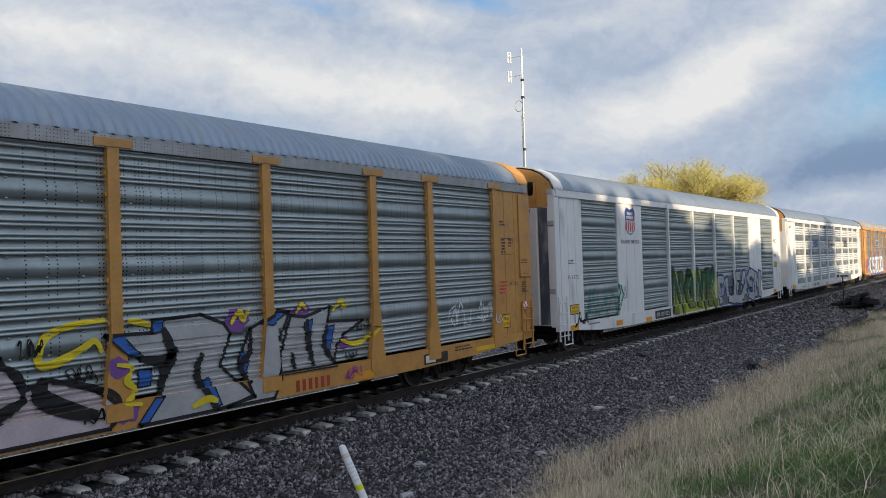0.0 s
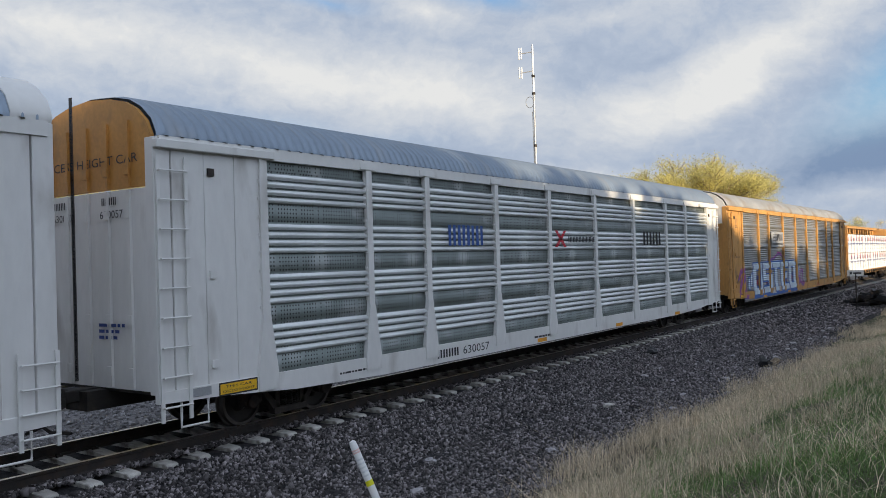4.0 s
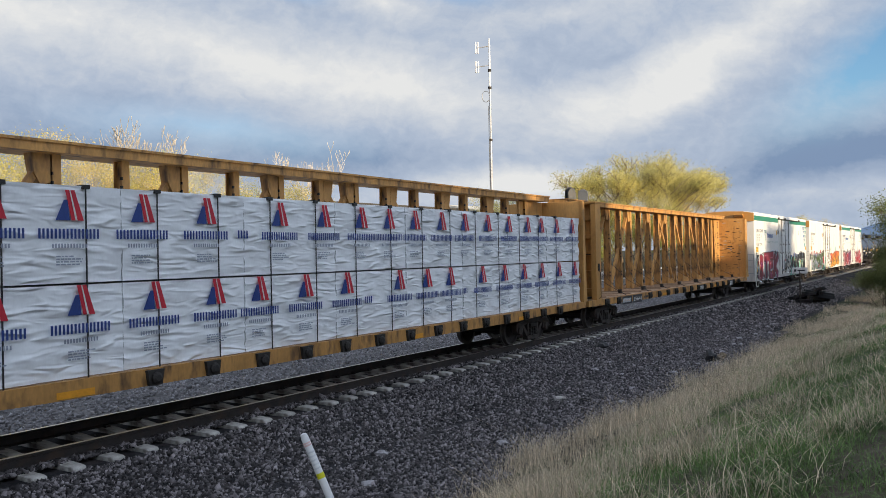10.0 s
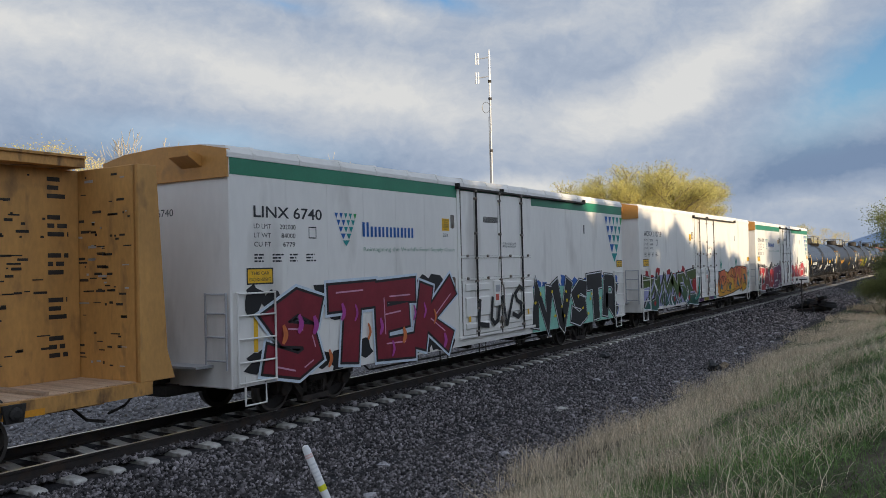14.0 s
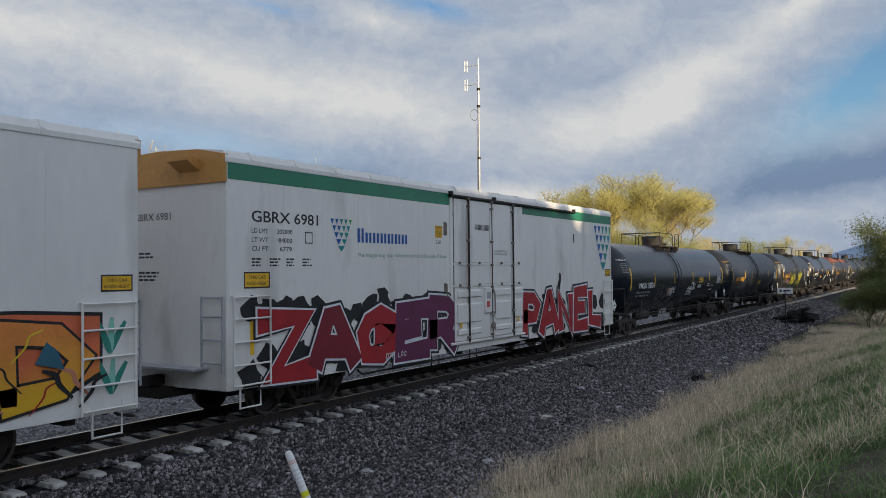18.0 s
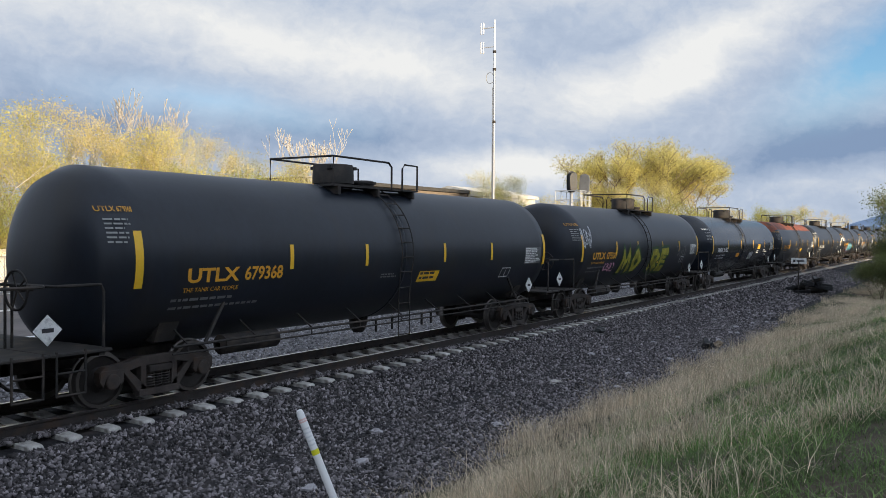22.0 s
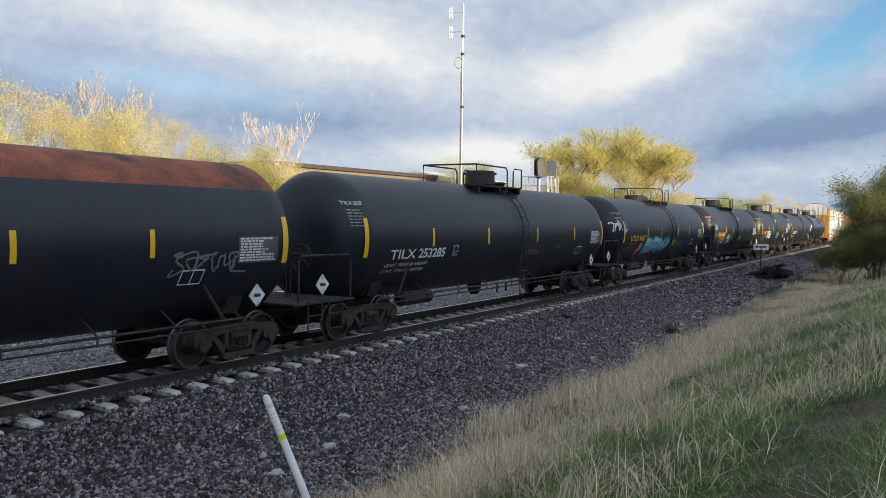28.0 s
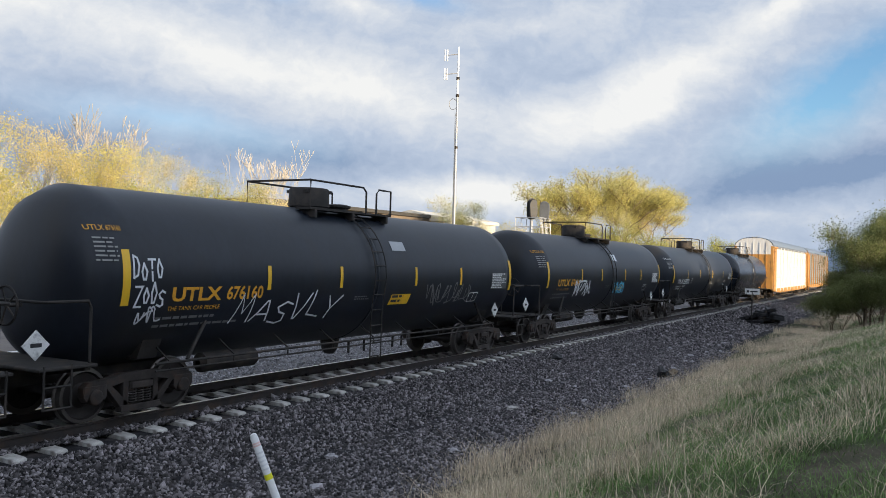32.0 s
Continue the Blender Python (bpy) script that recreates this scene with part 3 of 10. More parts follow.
# road beyond the track
xs = np.concatenate([[-400, -100], np.arange(-20, 200, 10.0), [300, 900]])
tagged(sheet("road", xs, np.array([11.2, 15, 20, 25, 29.6]), lambda x, y: ground_z(x, y) + 0.05, M["road"]), "grey asphalt road beyond the railway track", "road", kind="structure")
for k, (y, w) in enumerate(((12.0, 0.12), (20.2, 0.12), (20.55, 0.12), (28.6, 0.12))):
    tagged(sheet("road_line", xs, np.array([y - w, y + w]), lambda x, y: ground_z(x, y) + 0.058, M["paint_white"]), "white painted line on the asphalt road", "road line", "road lines", "structure")
bm = bmesh.new()
for a in np.arange(-100, 300, 6.0):
    box(bm, a, a + 5.97, 29.62, 29.85, -0.7, -0.30)
tagged(new("kerb", mesh_of(bm, "kerb", M["concrete"], bevel=0.02)), "grey concrete kerb along the road", "kerb", kind="structure")
bm = bmesh.new()
for a in np.arange(-60, 260, 1.6):
    box(bm, a, a + 1.585, 29.9, 31.9, -0.7, -0.325)
tagged(new("pavement", mesh_of(bm, "pavement", M["concrete"])), "pale concrete pavement slabs beyond the road", "pavement", kind="structure")

# track: rails, ties, fastenings
RAIL_Y, TIE_STEP, TIE_X0 = 0.775, 0.636, 0.35
track = thing("railway_track", label="single railway track with steel rails on concrete ties", category="railway track", kind="structure")
RAIL = [(-0.075, -0.185), (0.075, -0.185), (0.075, -0.172), (0.012, -0.150), (0.009, -0.050), (0.036, -0.038), (0.036, -0.006), (0.028, 0.0), (-0.028, 0.0), (-0.036, -0.006), (-0.036, -0.038), (-0.009, -0.050), (-0.012, -0.150), (-0.075, -0.172)]
for sy in (-1, 1):
    bm = bmesh.new()
    prism_x(bm, [(sy * RAIL_Y + a, b) for a, b in RAIL], -150, 600)
    part("rail", bm, M["rail"], track, "rusty steel rail with a polished head")
    bm = bmesh.new()
    box(bm, -150, 600, sy * RAIL_Y - 0.032, sy * RAIL_Y + 0.032, 0.0005, 0.004)
    part("running_surface", bm, M["railtop"], track, "polished running surface of the rail")


def tie_mesh():
    bm = bmesh.new()
    out = [(-1.36, -0.42), (1.36, -0.42), (1.36, -0.225), (1.32, -0.205), (0.95, -0.19), (0.55, -0.195), (0.3, -0.225), (-0.3, -0.225), (-0.55, -0.195), (-0.95, -0.19), (-1.32, -0.205), (-1.36, -0.225)]
    prism_x(bm, out, -0.115, 0.115)
    return mesh_of(bm, "tie", M["concrete"], bevel=0.012)


def clip_mesh():
    bm = bmesh.new()
    for s in (-1, 1):
        for q in (-1, 1):
            y = s * RAIL_Y + q * 0.1
            box(bm, -0.05, 0.05, y - 0.03, y + 0.03, -0.195, -0.155)
            tube(bm, [(-0.04, y - q * 0.04, -0.15), (0.0, y + q * 0.03, -0.14), (0.04, y - q * 0.04, -0.15)], 0.012, 5)
    return mesh_of(bm, "rail_clip", M["rail"])


tie_me, clip_me = tie_mesh(), clip_mesh()
rt = random.Random(4)
for i in range(205):
    x = TIE_X0 + i * TIE_STEP
    t_ = part("tie", tie_me, None, track, at=pose(x, rt.uniform(-0.012, 0.012), rt.uniform(-0.008, 0.004), 0, 0, rt.uniform(-0.7, 0.7)))
    if i < 70:
        part("rail_clip", clip_me, None, t_)


# ---- the train ----
TRAVEL = [(0, 0.00), (2, 20.90), (4, 41.79), (6, 62.66), (8, 83.51), (10, 104.35), (12, 125.18), (14, 145.96), (16, 166.66), (18, 187.35), (20, 208.24), (22, 229.24), (24, 250.17), (26, 271.18), (28, 292.27), (30, 313.45), (32, 334.68)]

K = 1.04                     # the plan's unit along the train, in metres
WHEEL_R = 0.44
WHEELSETS = []
CARS = []


def wheelset_mesh():
    bm = bmesh.new()
    for s in (-1, 1):
        prof = [(0.60, 0.09), (0.66, 0.13), (0.69, 0.13), (0.695, WHEEL_R - 0.09), (0.675, WHEEL_R - 0.07), (0.672, WHEEL_R + 0.028), (0.70, WHEEL_R + 0.028), (0.715, WHEEL_R), (0.815, WHEEL_R - 0.006),
                (0.818, WHEEL_R - 0.06), (0.775, WHEEL_R - 0.085), (0.745, 0.20), (0.80, 0.14), (0.84, 0.13), (0.845, 0.09)]
        lathe_y(bm, [(s * a, r) for a, r in prof][::s], 32)
    lathe_y(bm, [(-1.06, 0.05), (-1.05, 0.075), (-0.6, 0.085), (0.6, 0.085), (1.05, 0.075), (1.06, 0.05)], 14)
    for s in (-1, 1):          # marks and cap bolts that show the turning
        for k in range(3):
            a = k * math.tau / 3
            box(bm, 0.045 * math.cos(a) - 0.014, 0.045 * math.cos(a) + 0.014, s * 1.06 - 0.02, s * 1.06 + 0.02, 0.045 * math.sin(a) - 0.014, 0.045 * math.sin(a) + 0.014)
    me = mesh_of(bm, "wheelset", [M["wheel"], M["tread"]], smooth=True)
    for p in me.polygons:
        c = p.center
        r = math.hypot(c.x, c.z)
        if r > WHEEL_R - 0.035 and abs(c.y) > 0.66:
            p.material_index = 1
    return me


def sideframe_mesh():
    bm = bmesh.new()
    top = [(-1.12, 0.60), (-1.02, 0.68), (-0.62, 0.70), (-0.36, 0.76), (0.36, 0.76), (0.62, 0.70), (1.02, 0.68), (1.12, 0.60), (1.12, 0.50), (0.98, 0.53), (0.66, 0.56), (0.36, 0.63), (-0.36, 0.63), (-0.66, 0.56), (-0.98, 0.53), (-1.12, 0.50)]
    prism(bm, top, -1.09, -0.95)
    prism(bm, [(-0.72, 0.60), (-0.60, 0.60), (-0.24, 0.26), (-0.24, 0.16), (-0.36, 0.16)], -1.08, -0.96)
    prism(bm, [(0.72, 0.60), (0.60, 0.60), (0.24, 0.26), (0.24, 0.16), (0.36, 0.16)], -1.08, -0.96)
    box(bm, -0.40, 0.40, -1.10, -0.94, 0.13, 0.24)
    box(bm, -0.36, -0.25, -1.08, -0.96, 0.22, 0.64)
    box(bm, 0.25, 0.36, -1.08, -0.96, 0.22, 0.64)
    for s in (-1, 1):
        prism(bm, [(s * 0.70, 0.62), (s * 1.10, 0.62), (s * 1.12, 0.46), (s * 1.05, 0.36), (s * 1.02, 0.50), (s * 0.78, 0.50), (s * 0.75, 0.36), (s * 0.68, 0.44)][::s], -1.10, -0.94)
        lathe_y(bm, [(-1.14, 0.10), (-1.13, 0.125), (-0.98, 0.13), (-0.97, 0.11)], 16, cx=s * 0.90, cz=WHEEL_R)
    return mesh_of(bm, "side_frame", M["truck"], bevel=0.008)


def spring_mesh():
    bm = bmesh.new()
    tube(bm, [(0.065 * math.cos(a), -1.05 + 0.05 * math.sin(a), 0.25 + 0.042 * a / math.tau) for a in np.linspace(0, 7 * math.tau, 57)], 0.014, 5, False)
    return mesh_of(bm, "spring", M["truck"], smooth=True)


def bolster_mesh():
    bm = bmesh.new()
    prism_x(bm, [(-1.12, 0.50), (-0.9, 0.42), (0.9, 0.42), (1.12, 0.50), (1.12, 0.60), (0.7, 0.66), (-0.7, 0.66), (-1.12, 0.60)], -0.22, 0.22)
    lathe_z(bm, 0, 0, [(0.64, 0.24), (0.76, 0.24)], 16)
    for s in (-1, 1):
        box(bm, s * 0.42 - 0.05, s * 0.42 + 0.05, -0.95, 0.95, 0.28, 0.40)   # brake beams
    return mesh_of(bm, "truck", M["truck"], bevel=0.01)


def lathe_z(bm, x, y, prof, seg=16):
    rings = [[bm.verts.new((x + r * math.cos(k * math.tau / seg), y + r * math.sin(k * math.tau / seg), z)) for k in range(seg)] for z, r in prof]
    for A, B in zip(rings, rings[1:]):
        for k in range(seg):
            bm.faces.new((A[k], A[(k + 1) % seg], B[(k + 1) % seg], B[k]))
    bm.faces.new(rings[0][::-1])
    bm.faces.new(rings[-1])


def truck(car, x):
    t_ = part("truck", cached("bolster", bolster_mesh), None, car, "grimy cast steel truck with coil springs", at=pose(x, 0, 0))
    side, spr, ws = cached("sideframe", sideframe_mesh), cached("spring", spring_mesh), cached("wheelset", wheelset_mesh)
    for r in (0, 180):
        part("side_frame", side, None, t_, at=pose(0, 0, 0, 0, 0, r))
        for x_ in (-0.15, 0.0, 0.15):
            part("spring", spr, None, t_, at=pose(x_, 0, 0, 0, 0, r))
    for a in (-0.90, 0.90):
        w = part("wheelset", ws, None, t_, at=pose(a, 0, WHEEL_R))
        WHEELSETS.append((w, a))


def coupler_mesh():
    bm = bmesh.new()
    box(bm, -0.75, 0.0, -0.09, 0.09, 0.76, 0.94)
    box(bm, -0.06, 0.22, -0.16, 0.13, 0.70, 1.0)
    box(bm, 0.08, 0.3, 0.02, 0.17, 0.74, 0.96)
    tube(bm, [(-0.3, -0.3, 0.7), (0.0, -0.32, 0.42), (0.35, -0.3, 0.34)], 0.03, 6)
    return mesh_of(bm, "coupler", M["under"], bevel=0.015)


def couplers(car, half, reach):
    me = cached("coupler", coupler_mesh)
    part("coupler", me, None, car, at=pose(half + reach - 0.15, 0, 0))
    part("coupler", me, None, car, at=pose(-half - reach + 0.15, 0, 0, 0, 0, 180))


def new_car(name, u0, u1, label, category):
    """A car from u0 to u1 of the plan along the train; its body is centred on x = 0 of its own space, z = 0 on the rail head."""
    c, half = (u0 + u1) / 2 * K, (u1 - u0) / 2 * K
    car = thing(name, pose(c, 0, 0), label, category, "cars of the freight train")
    CARS.append((car, c))
    return car, half


def both_sides(name, key, make, car, x, label="", far=True):
    """A part of the near side, and the same on the far side."""
    me = cached(key, make)
    ob = part(name, me, None, car, label, at=pose(x, 0, 0))
    if far:
        part(name, me, None, car, label, at=pose(x, 0, 0, 0, 0, 180))
    return ob


def ladder(car, x, w, z0, z1, n, y=-1.70, mat_key="white", axis="x", name="ladder"):
    def make():
        bm = bmesh.new()
        for s in (0, w):
            box(bm, s - 0.03, s + 0.03, -0.012, 0.012, z0, z1)
        for i in range(n):
            z = z0 + (i + 0.5) * (z1 - z0) / n
            tube(bm, [(0, 0.03, z), (0, -0.05, z), (w, -0.05, z), (w, 0.03, z)], 0.016, 6)
        return mesh_of(bm, name, M[mat_key])
    me = cached(("ladder", w, z0, z1, n, mat_key), make)
    return part(name, me, None, car, at=pose(x, y, 0, 0, 0, 0 if axis == "x" else 90))


# ---- autorack cars ----
EAVE, SILL, RW = 4.76, 0.62, 1.63
RACKS = {}
ROOF = [(RW, EAVE - 0.02), (RW + 0.01, EAVE + 0.05), (RW - 0.10, EAVE + 0.27), (RW - 0.34, EAVE + 0.48), (RW - 0.62, EAVE + 0.615), (RW - 1.0, EAVE + 0.70), (0.0, EAVE + 0.75)]


def roof_mesh(half, mat_key, wide=3):
    prof = [(-y, z) for y, z in ROOF] + [(y, z) for y, z in ROOF[-2::-1]]
    step = 0.048 if wide == 3 else 0.06
    n = int(2 * half / step)
    verts, faces = [], []
    for i in range(n + 1):
        x = -half + 2 * half * i / n
        d = 0.0 if i % 4 < wide else 0.042      # narrow folds, or round waves
        for y, z in prof:
            verts.append((x, y * (1 + d / 2.5), z + d * (0.3 + 0.7 * (1 - abs(y) / 1.7))))
    m = len(prof)
    for i in range(n):
        for j in range(m - 1):
            a = i * m + j
            faces.append((a, a + 1, a + m + 1, a + m))
    me = pydata("roof", verts, faces, M[mat_key])
    return me


def rib_lines(style, z0, z1):
    """The screen's section: heights and how far the sheet stands out."""
    prof, z = [], z0
    if style == "up":            # smooth bands between groups of four double ribs
        while z < z1 - 0.01:
            for k in range(4):
                a = z + 0.05 + k * 0.185
                prof += [(a, 0.0), (a + 0.004, 0.028), (a + 0.030, 0.028), (a + 0.040, 0.0), (a + 0.060, 0.0), (a + 0.064, 0.028), (a + 0.090, 0.028), (a + 0.100, 0.0)]
            prof += [(z + 0.79, 0.0), (z + 0.795, 0.020), (z + 1.0, 0.020), (z + 1.005, 0.0)]
            z += 1.03
    elif style == "csx":
        while z < z1 - 0.01:
            prof += [(z, 0.02), (z + 0.30, 0.02)]
            for k in range(4):
                a = z + 0.31 + k * 0.135
                prof += [(a, 0.0), (a + 0.006, 0.055), (a + 0.04, 0.082), (a + 0.075, 0.062), (a + 0.10, 0.0)]
            z += 0.86
    else:                        # close ribs with a raised band now and then
        while z < z1 - 0.01:
            prof += [(z, 0.0), (z + 0.02, 0.045), (z + 0.17, 0.045), (z + 0.19, 0.0)]
            for k in range(8):
                a = z + 0.20 + k * 0.096
                prof += [(a, 0.0), (a + 0.005, 0.022), (a + 0.025, 0.034), (a + 0.048, 0.024), (a + 0.066, 0.0)]
            z += 0.98
    return [(min(a, z1), d) for a, d in prof if a < z1 + 0.05]


def panel_mesh(w, z0, z1, style, mat_key):
    """A ribbed steel screen, w wide."""
    prof = rib_lines(style, z0, z1)
    verts, faces = [], []
    for a, d in prof:
        for x, q in ((0, 0), (0.05, 1), (w - 0.05, 1), (w, 0)):     # the ribs run out short of the posts
            verts.append((x, -RW + 0.035 - d * q, a))
    for i in range(len(prof) - 1):
        for j in range(3):
            faces.append((4 * i + j, 4 * i + j + 1, 4 * i + j + 5, 4 * i + j + 4))
    k = len(verts)               # the back of the screen
    verts += [(0, -RW + 0.06, z0), (w, -RW + 0.06, z0), (w, -RW + 0.06, z1), (0, -RW + 0.06, z1)]
    faces.append((k, k + 3, k + 2, k + 1))
    if style == "up":            # bolt heads along the smooth bands
        for z in np.arange(z0 + 0.79, z1 - 0.2, 1.03):
            for x in np.arange(0.3, w - 0.1, 0.52):
                for zz in (z - 0.03, z + 0.24):
                    k = len(verts)
                    verts += [(x - 0.02, -RW + 0.012, zz), (x + 0.02, -RW + 0.012, zz), (x + 0.012, -RW - 0.004, zz + 0.012), (x - 0.012, -RW - 0.004, zz + 0.012), (x - 0.02, -RW + 0.012, zz + 0.03), (x + 0.02, -RW + 0.012, zz + 0.03)]
                    faces += [(k, k + 1, k + 2, k + 3), (k + 3, k + 2, k + 5, k + 4)]
    me = pydata("screen_panel", verts, faces, M[mat_key])
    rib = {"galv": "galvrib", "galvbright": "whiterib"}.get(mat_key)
    if rib:                      # lighter rib colour stands in for the sky that raised facets reflect
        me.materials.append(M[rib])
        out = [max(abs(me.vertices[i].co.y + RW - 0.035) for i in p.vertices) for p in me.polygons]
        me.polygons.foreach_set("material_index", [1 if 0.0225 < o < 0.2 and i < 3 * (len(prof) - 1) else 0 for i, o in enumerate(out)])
    return me


def post_mesh(w, z0, z1, d, flare, mat_key):
    bm = bmesh.new()
    y = -RW - d
    box(bm, -w / 2, w / 2, y, -RW + 0.04, z0, z1)
    if flare:
        o = [(-w / 2, z0 + 1.0), (-w / 2 - flare, z0 + 0.05), (-w / 2 - flare, z0 - 0.25), (w / 2 + flare, z0 - 0.25), (w / 2 + flare, z0 + 0.05), (w / 2, z0 + 1.0)]
        prism(bm, o, y - 0.012, -RW + 0.04)
    box(bm, -w * 1.6, w * 1.6, y - 0.015, -RW + 0.03, z1 - 0.10, z1 + 0.02)
    for k in range(10):
        z = z0 + 0.5 + k * (z1 - z0 - 0.7) / 10
        for s in (-1, 1):
            box(bm, s * w * 0.62 - 0.012, s * w * 0.62 + 0.012, y + 0.02, -RW + 0.03, z, z + 0.05)
    return mesh_of(bm, "post", M[mat_key])


def plate_mesh(w, z0, z1, mat_key, ribs=0):
    """Flat sheets with narrow sunk seams between them, as one folded plate."""
    n = ribs + 1
    out = [(w, -RW + 0.05), (0, -RW + 0.05)]
    for k in range(n):
        a, b = k * w / n, (k + 1) * w / n
        out += [(a + 0.004, -RW + 0.004), (a + 0.010, -RW - 0.014), (b - 0.010, -RW - 0.014), (b - 0.004, -RW + 0.004)]
    bm = bmesh.new()
    lo, hi = [bm.verts.new((x, y, z0)) for x, y in out], [bm.verts.new((x, y, z1)) for x, y in out]
    for i in range(len(out)):
        j = (i + 1) % len(out)
        bm.faces.new((lo[i], lo[j], hi[j], hi[i]))
    bm.faces.new(lo[::-1])
    bm.faces.new(hi)
    return mesh_of(bm, "side_plate", M[mat_key])


def end_outline(z0, z1):
    """The end door's outline between two heights."""
    right = [(max(y - 0.05, 0), z - 0.03) for y, z in ROOF]
    pts = [(1.50, z0)] if z0 < EAVE else []
    pts += [(y, z) for y, z in right if z0 <= z <= z1]
    if z1 < EAVE:
        pts.append((1.50, z1))
    return [(-y, z) for y, z in pts] + [(y, z) for y, z in pts[::-1] if y > 0]


def end_mesh(z0, z1, mat_key):
    """A leaf of the folding end door: sheet, seams, hinges."""
    bm = bmesh.new()
    prism_x(bm, end_outline(z0, z1), -0.06, 0.0)
    for y in (-1.05, -0.5, 0.05, 0.6, 1.1):
        zt = min(z1, EAVE + 0.3) - 0.02
        box(bm, -0.10, -0.06, y - 0.03, y + 0.03, z0 + 0.02, zt)
        for z in np.arange(z0 + 0.2, zt - 0.2, 0.8):
            box(bm, -0.125, -0.1, y - 0.055, y + 0.055, z, z + 0.14)
    return mesh_of(bm, "end_door", M[mat_key])


def autorack(name, u0, u1, label, style, plan, panel, post, frame, roof, end_top="orange", flare=0.0, pw=0.13, hood=None):
    """plan: from the car's front to its tail, widths of 's' screens and 'p' plates, in metres."""
    car, half = new_car(name, u0, u1, label, "autorack car")
    part("roof", roof_mesh(half - 0.08, roof, 2 if roof == "roofold" else 3), None, car, "corrugated sheet metal roof")
    V, Fc = [], []
    for x in np.arange(-half + 0.2, half - 0.2, 0.28):      # clips where the roof sheets meet the rail
        for s in (-1, 1):
            k = len(V)
            y0, y1 = s * (RW - 0.02), s * (RW + 0.068)
            V += [(x, y0, EAVE + 0.03), (x + 0.06, y0, EAVE + 0.03), (x + 0.06, y1, EAVE + 0.004), (x, y1, EAVE + 0.004), (x, y1, EAVE - 0.010), (x + 0.06, y1, EAVE - 0.010)]
            Fc += [(k, k + 1, k + 2, k + 3), (k + 3, k + 2, k + 5, k + 4)]
    tagged(part("eave_clip", pydata("eave_clip", V, Fc, M["under"]), None, car, "row of small dark clips along the eave"), kind="stuff")
    bm = bmesh.new()
    for s in (-1, 1):
        box(bm, -half + 0.1, half - 0.1, s * RW - 0.05, s * RW + 0.06, EAVE - 0.20, EAVE)
    part("roof_rail", bm, M["galvold" if frame == "orange" else frame], car, "flat steel rail under the roof")
    bm = bmesh.new()
    out = [(-half, 0.95), (-half, 0.78), (-half + 1.2, 0.74), (-half + 2.8, 0.62), (-half + 5.2, SILL - 0.06), (half - 5.2, SILL - 0.06), (half - 2.8, 0.62), (half - 1.2, 0.74), (half, 0.78), (half, 0.95)]
    prism(bm, out, -RW - 0.045, -RW + 0.05)
    prism(bm, out, RW - 0.05, RW + 0.045)
    part("side_sill", bm, M[frame], car, "painted steel side sill with stencils")
    bm = bmesh.new()
    box(bm, -half + 0.05, half - 0.05, -RW + 0.06, RW - 0.06, 0.90, 1.0)
    box(bm, -half - 0.3, half + 0.3, -0.3, 0.3, 0.62, 0.92)
    for k in range(9):
        x = -half + 1.5 + k * (2 * half - 3) / 8
        box(bm, x - 0.08, x + 0.08, -RW + 0.1, RW - 0.1, 0.66, 0.9)
    part("underframe", bm, M["under"], car)
    for i, (kind, x, x1) in enumerate(plan):
        w = x1 - x
        if kind == "s":
            both_sides("screen_panel", ("scr", style, panel, round(w, 3)), lambda: panel_mesh(w - 0.02, 0.95, EAVE - 0.2, style, panel), car, 0).location.x = x + 0.01
        else:
            both_sides("side_plate", ("pl", frame, round(w, 3), kind), lambda: plate_mesh(w, 0.95, EAVE - 0.2, frame, 2 if kind == "q" else 0), car, 0).location.x = x
        if i and kind == "s" and plan[i - 1][0] == "s" or flare and i:
            both_sides("post", ("post", post, flare, pw), lambda: post_mesh(pw, 0.95, EAVE - 0.08, 0.06, flare, post), car, 0).location.x = x
    for sx in (-1, 1):
        for sy in (-1, 1):
            bm = bmesh.new()
            x0, x1 = sorted((sx * (half - 0.01), sx * (half - 0.30)))
            y0, y1 = sorted((sy * 1.44, sy * (RW + 0.02)))
            box(bm, x0, x1, y0, y1, 0.90, EAVE - 0.02)
            part("corner_post", bm, M[frame], car, bevel=0.012)
    split = 4.29 if style == "up" else 4.02
    for e, r in ((-half + 0.08, 0), (half - 0.08, 180)):
        part("end_door", cached(("endl", frame, split), lambda: end_mesh(0.95, split - 0.02, frame)), None, car, "folding end door", at=pose(e, 0, 0, 0, 0, r))
        part("end_band", cached(("endt", end_top, split), lambda: end_mesh(split, 9.0, end_top)), None, car, "yellow-orange band across the end door's top", at=pose(e, 0, 0, 0, 0, r))
    for xe in (-half + 0.05, half - 0.55):
        tall_ = style in ("csx", "ns")
        ladder(car, xe, 0.5, 0.5, EAVE - 0.3 if tall_ else 1.75, 9 if tall_ else 4, y=-RW - 0.06, mat_key=frame)
        sx = 1 if xe > 0 else -1
        x0, x1 = sorted((sx * (half - 0.70), sx * (half - 0.61)))
        if style == "ns":
            part("door_gap", built(lambda bm: box(bm, x0, x1, -RW - 0.020, -RW, 0.98, EAVE - 0.22)), M["blackpaint"], car, "dark gap beside the end door's corner")
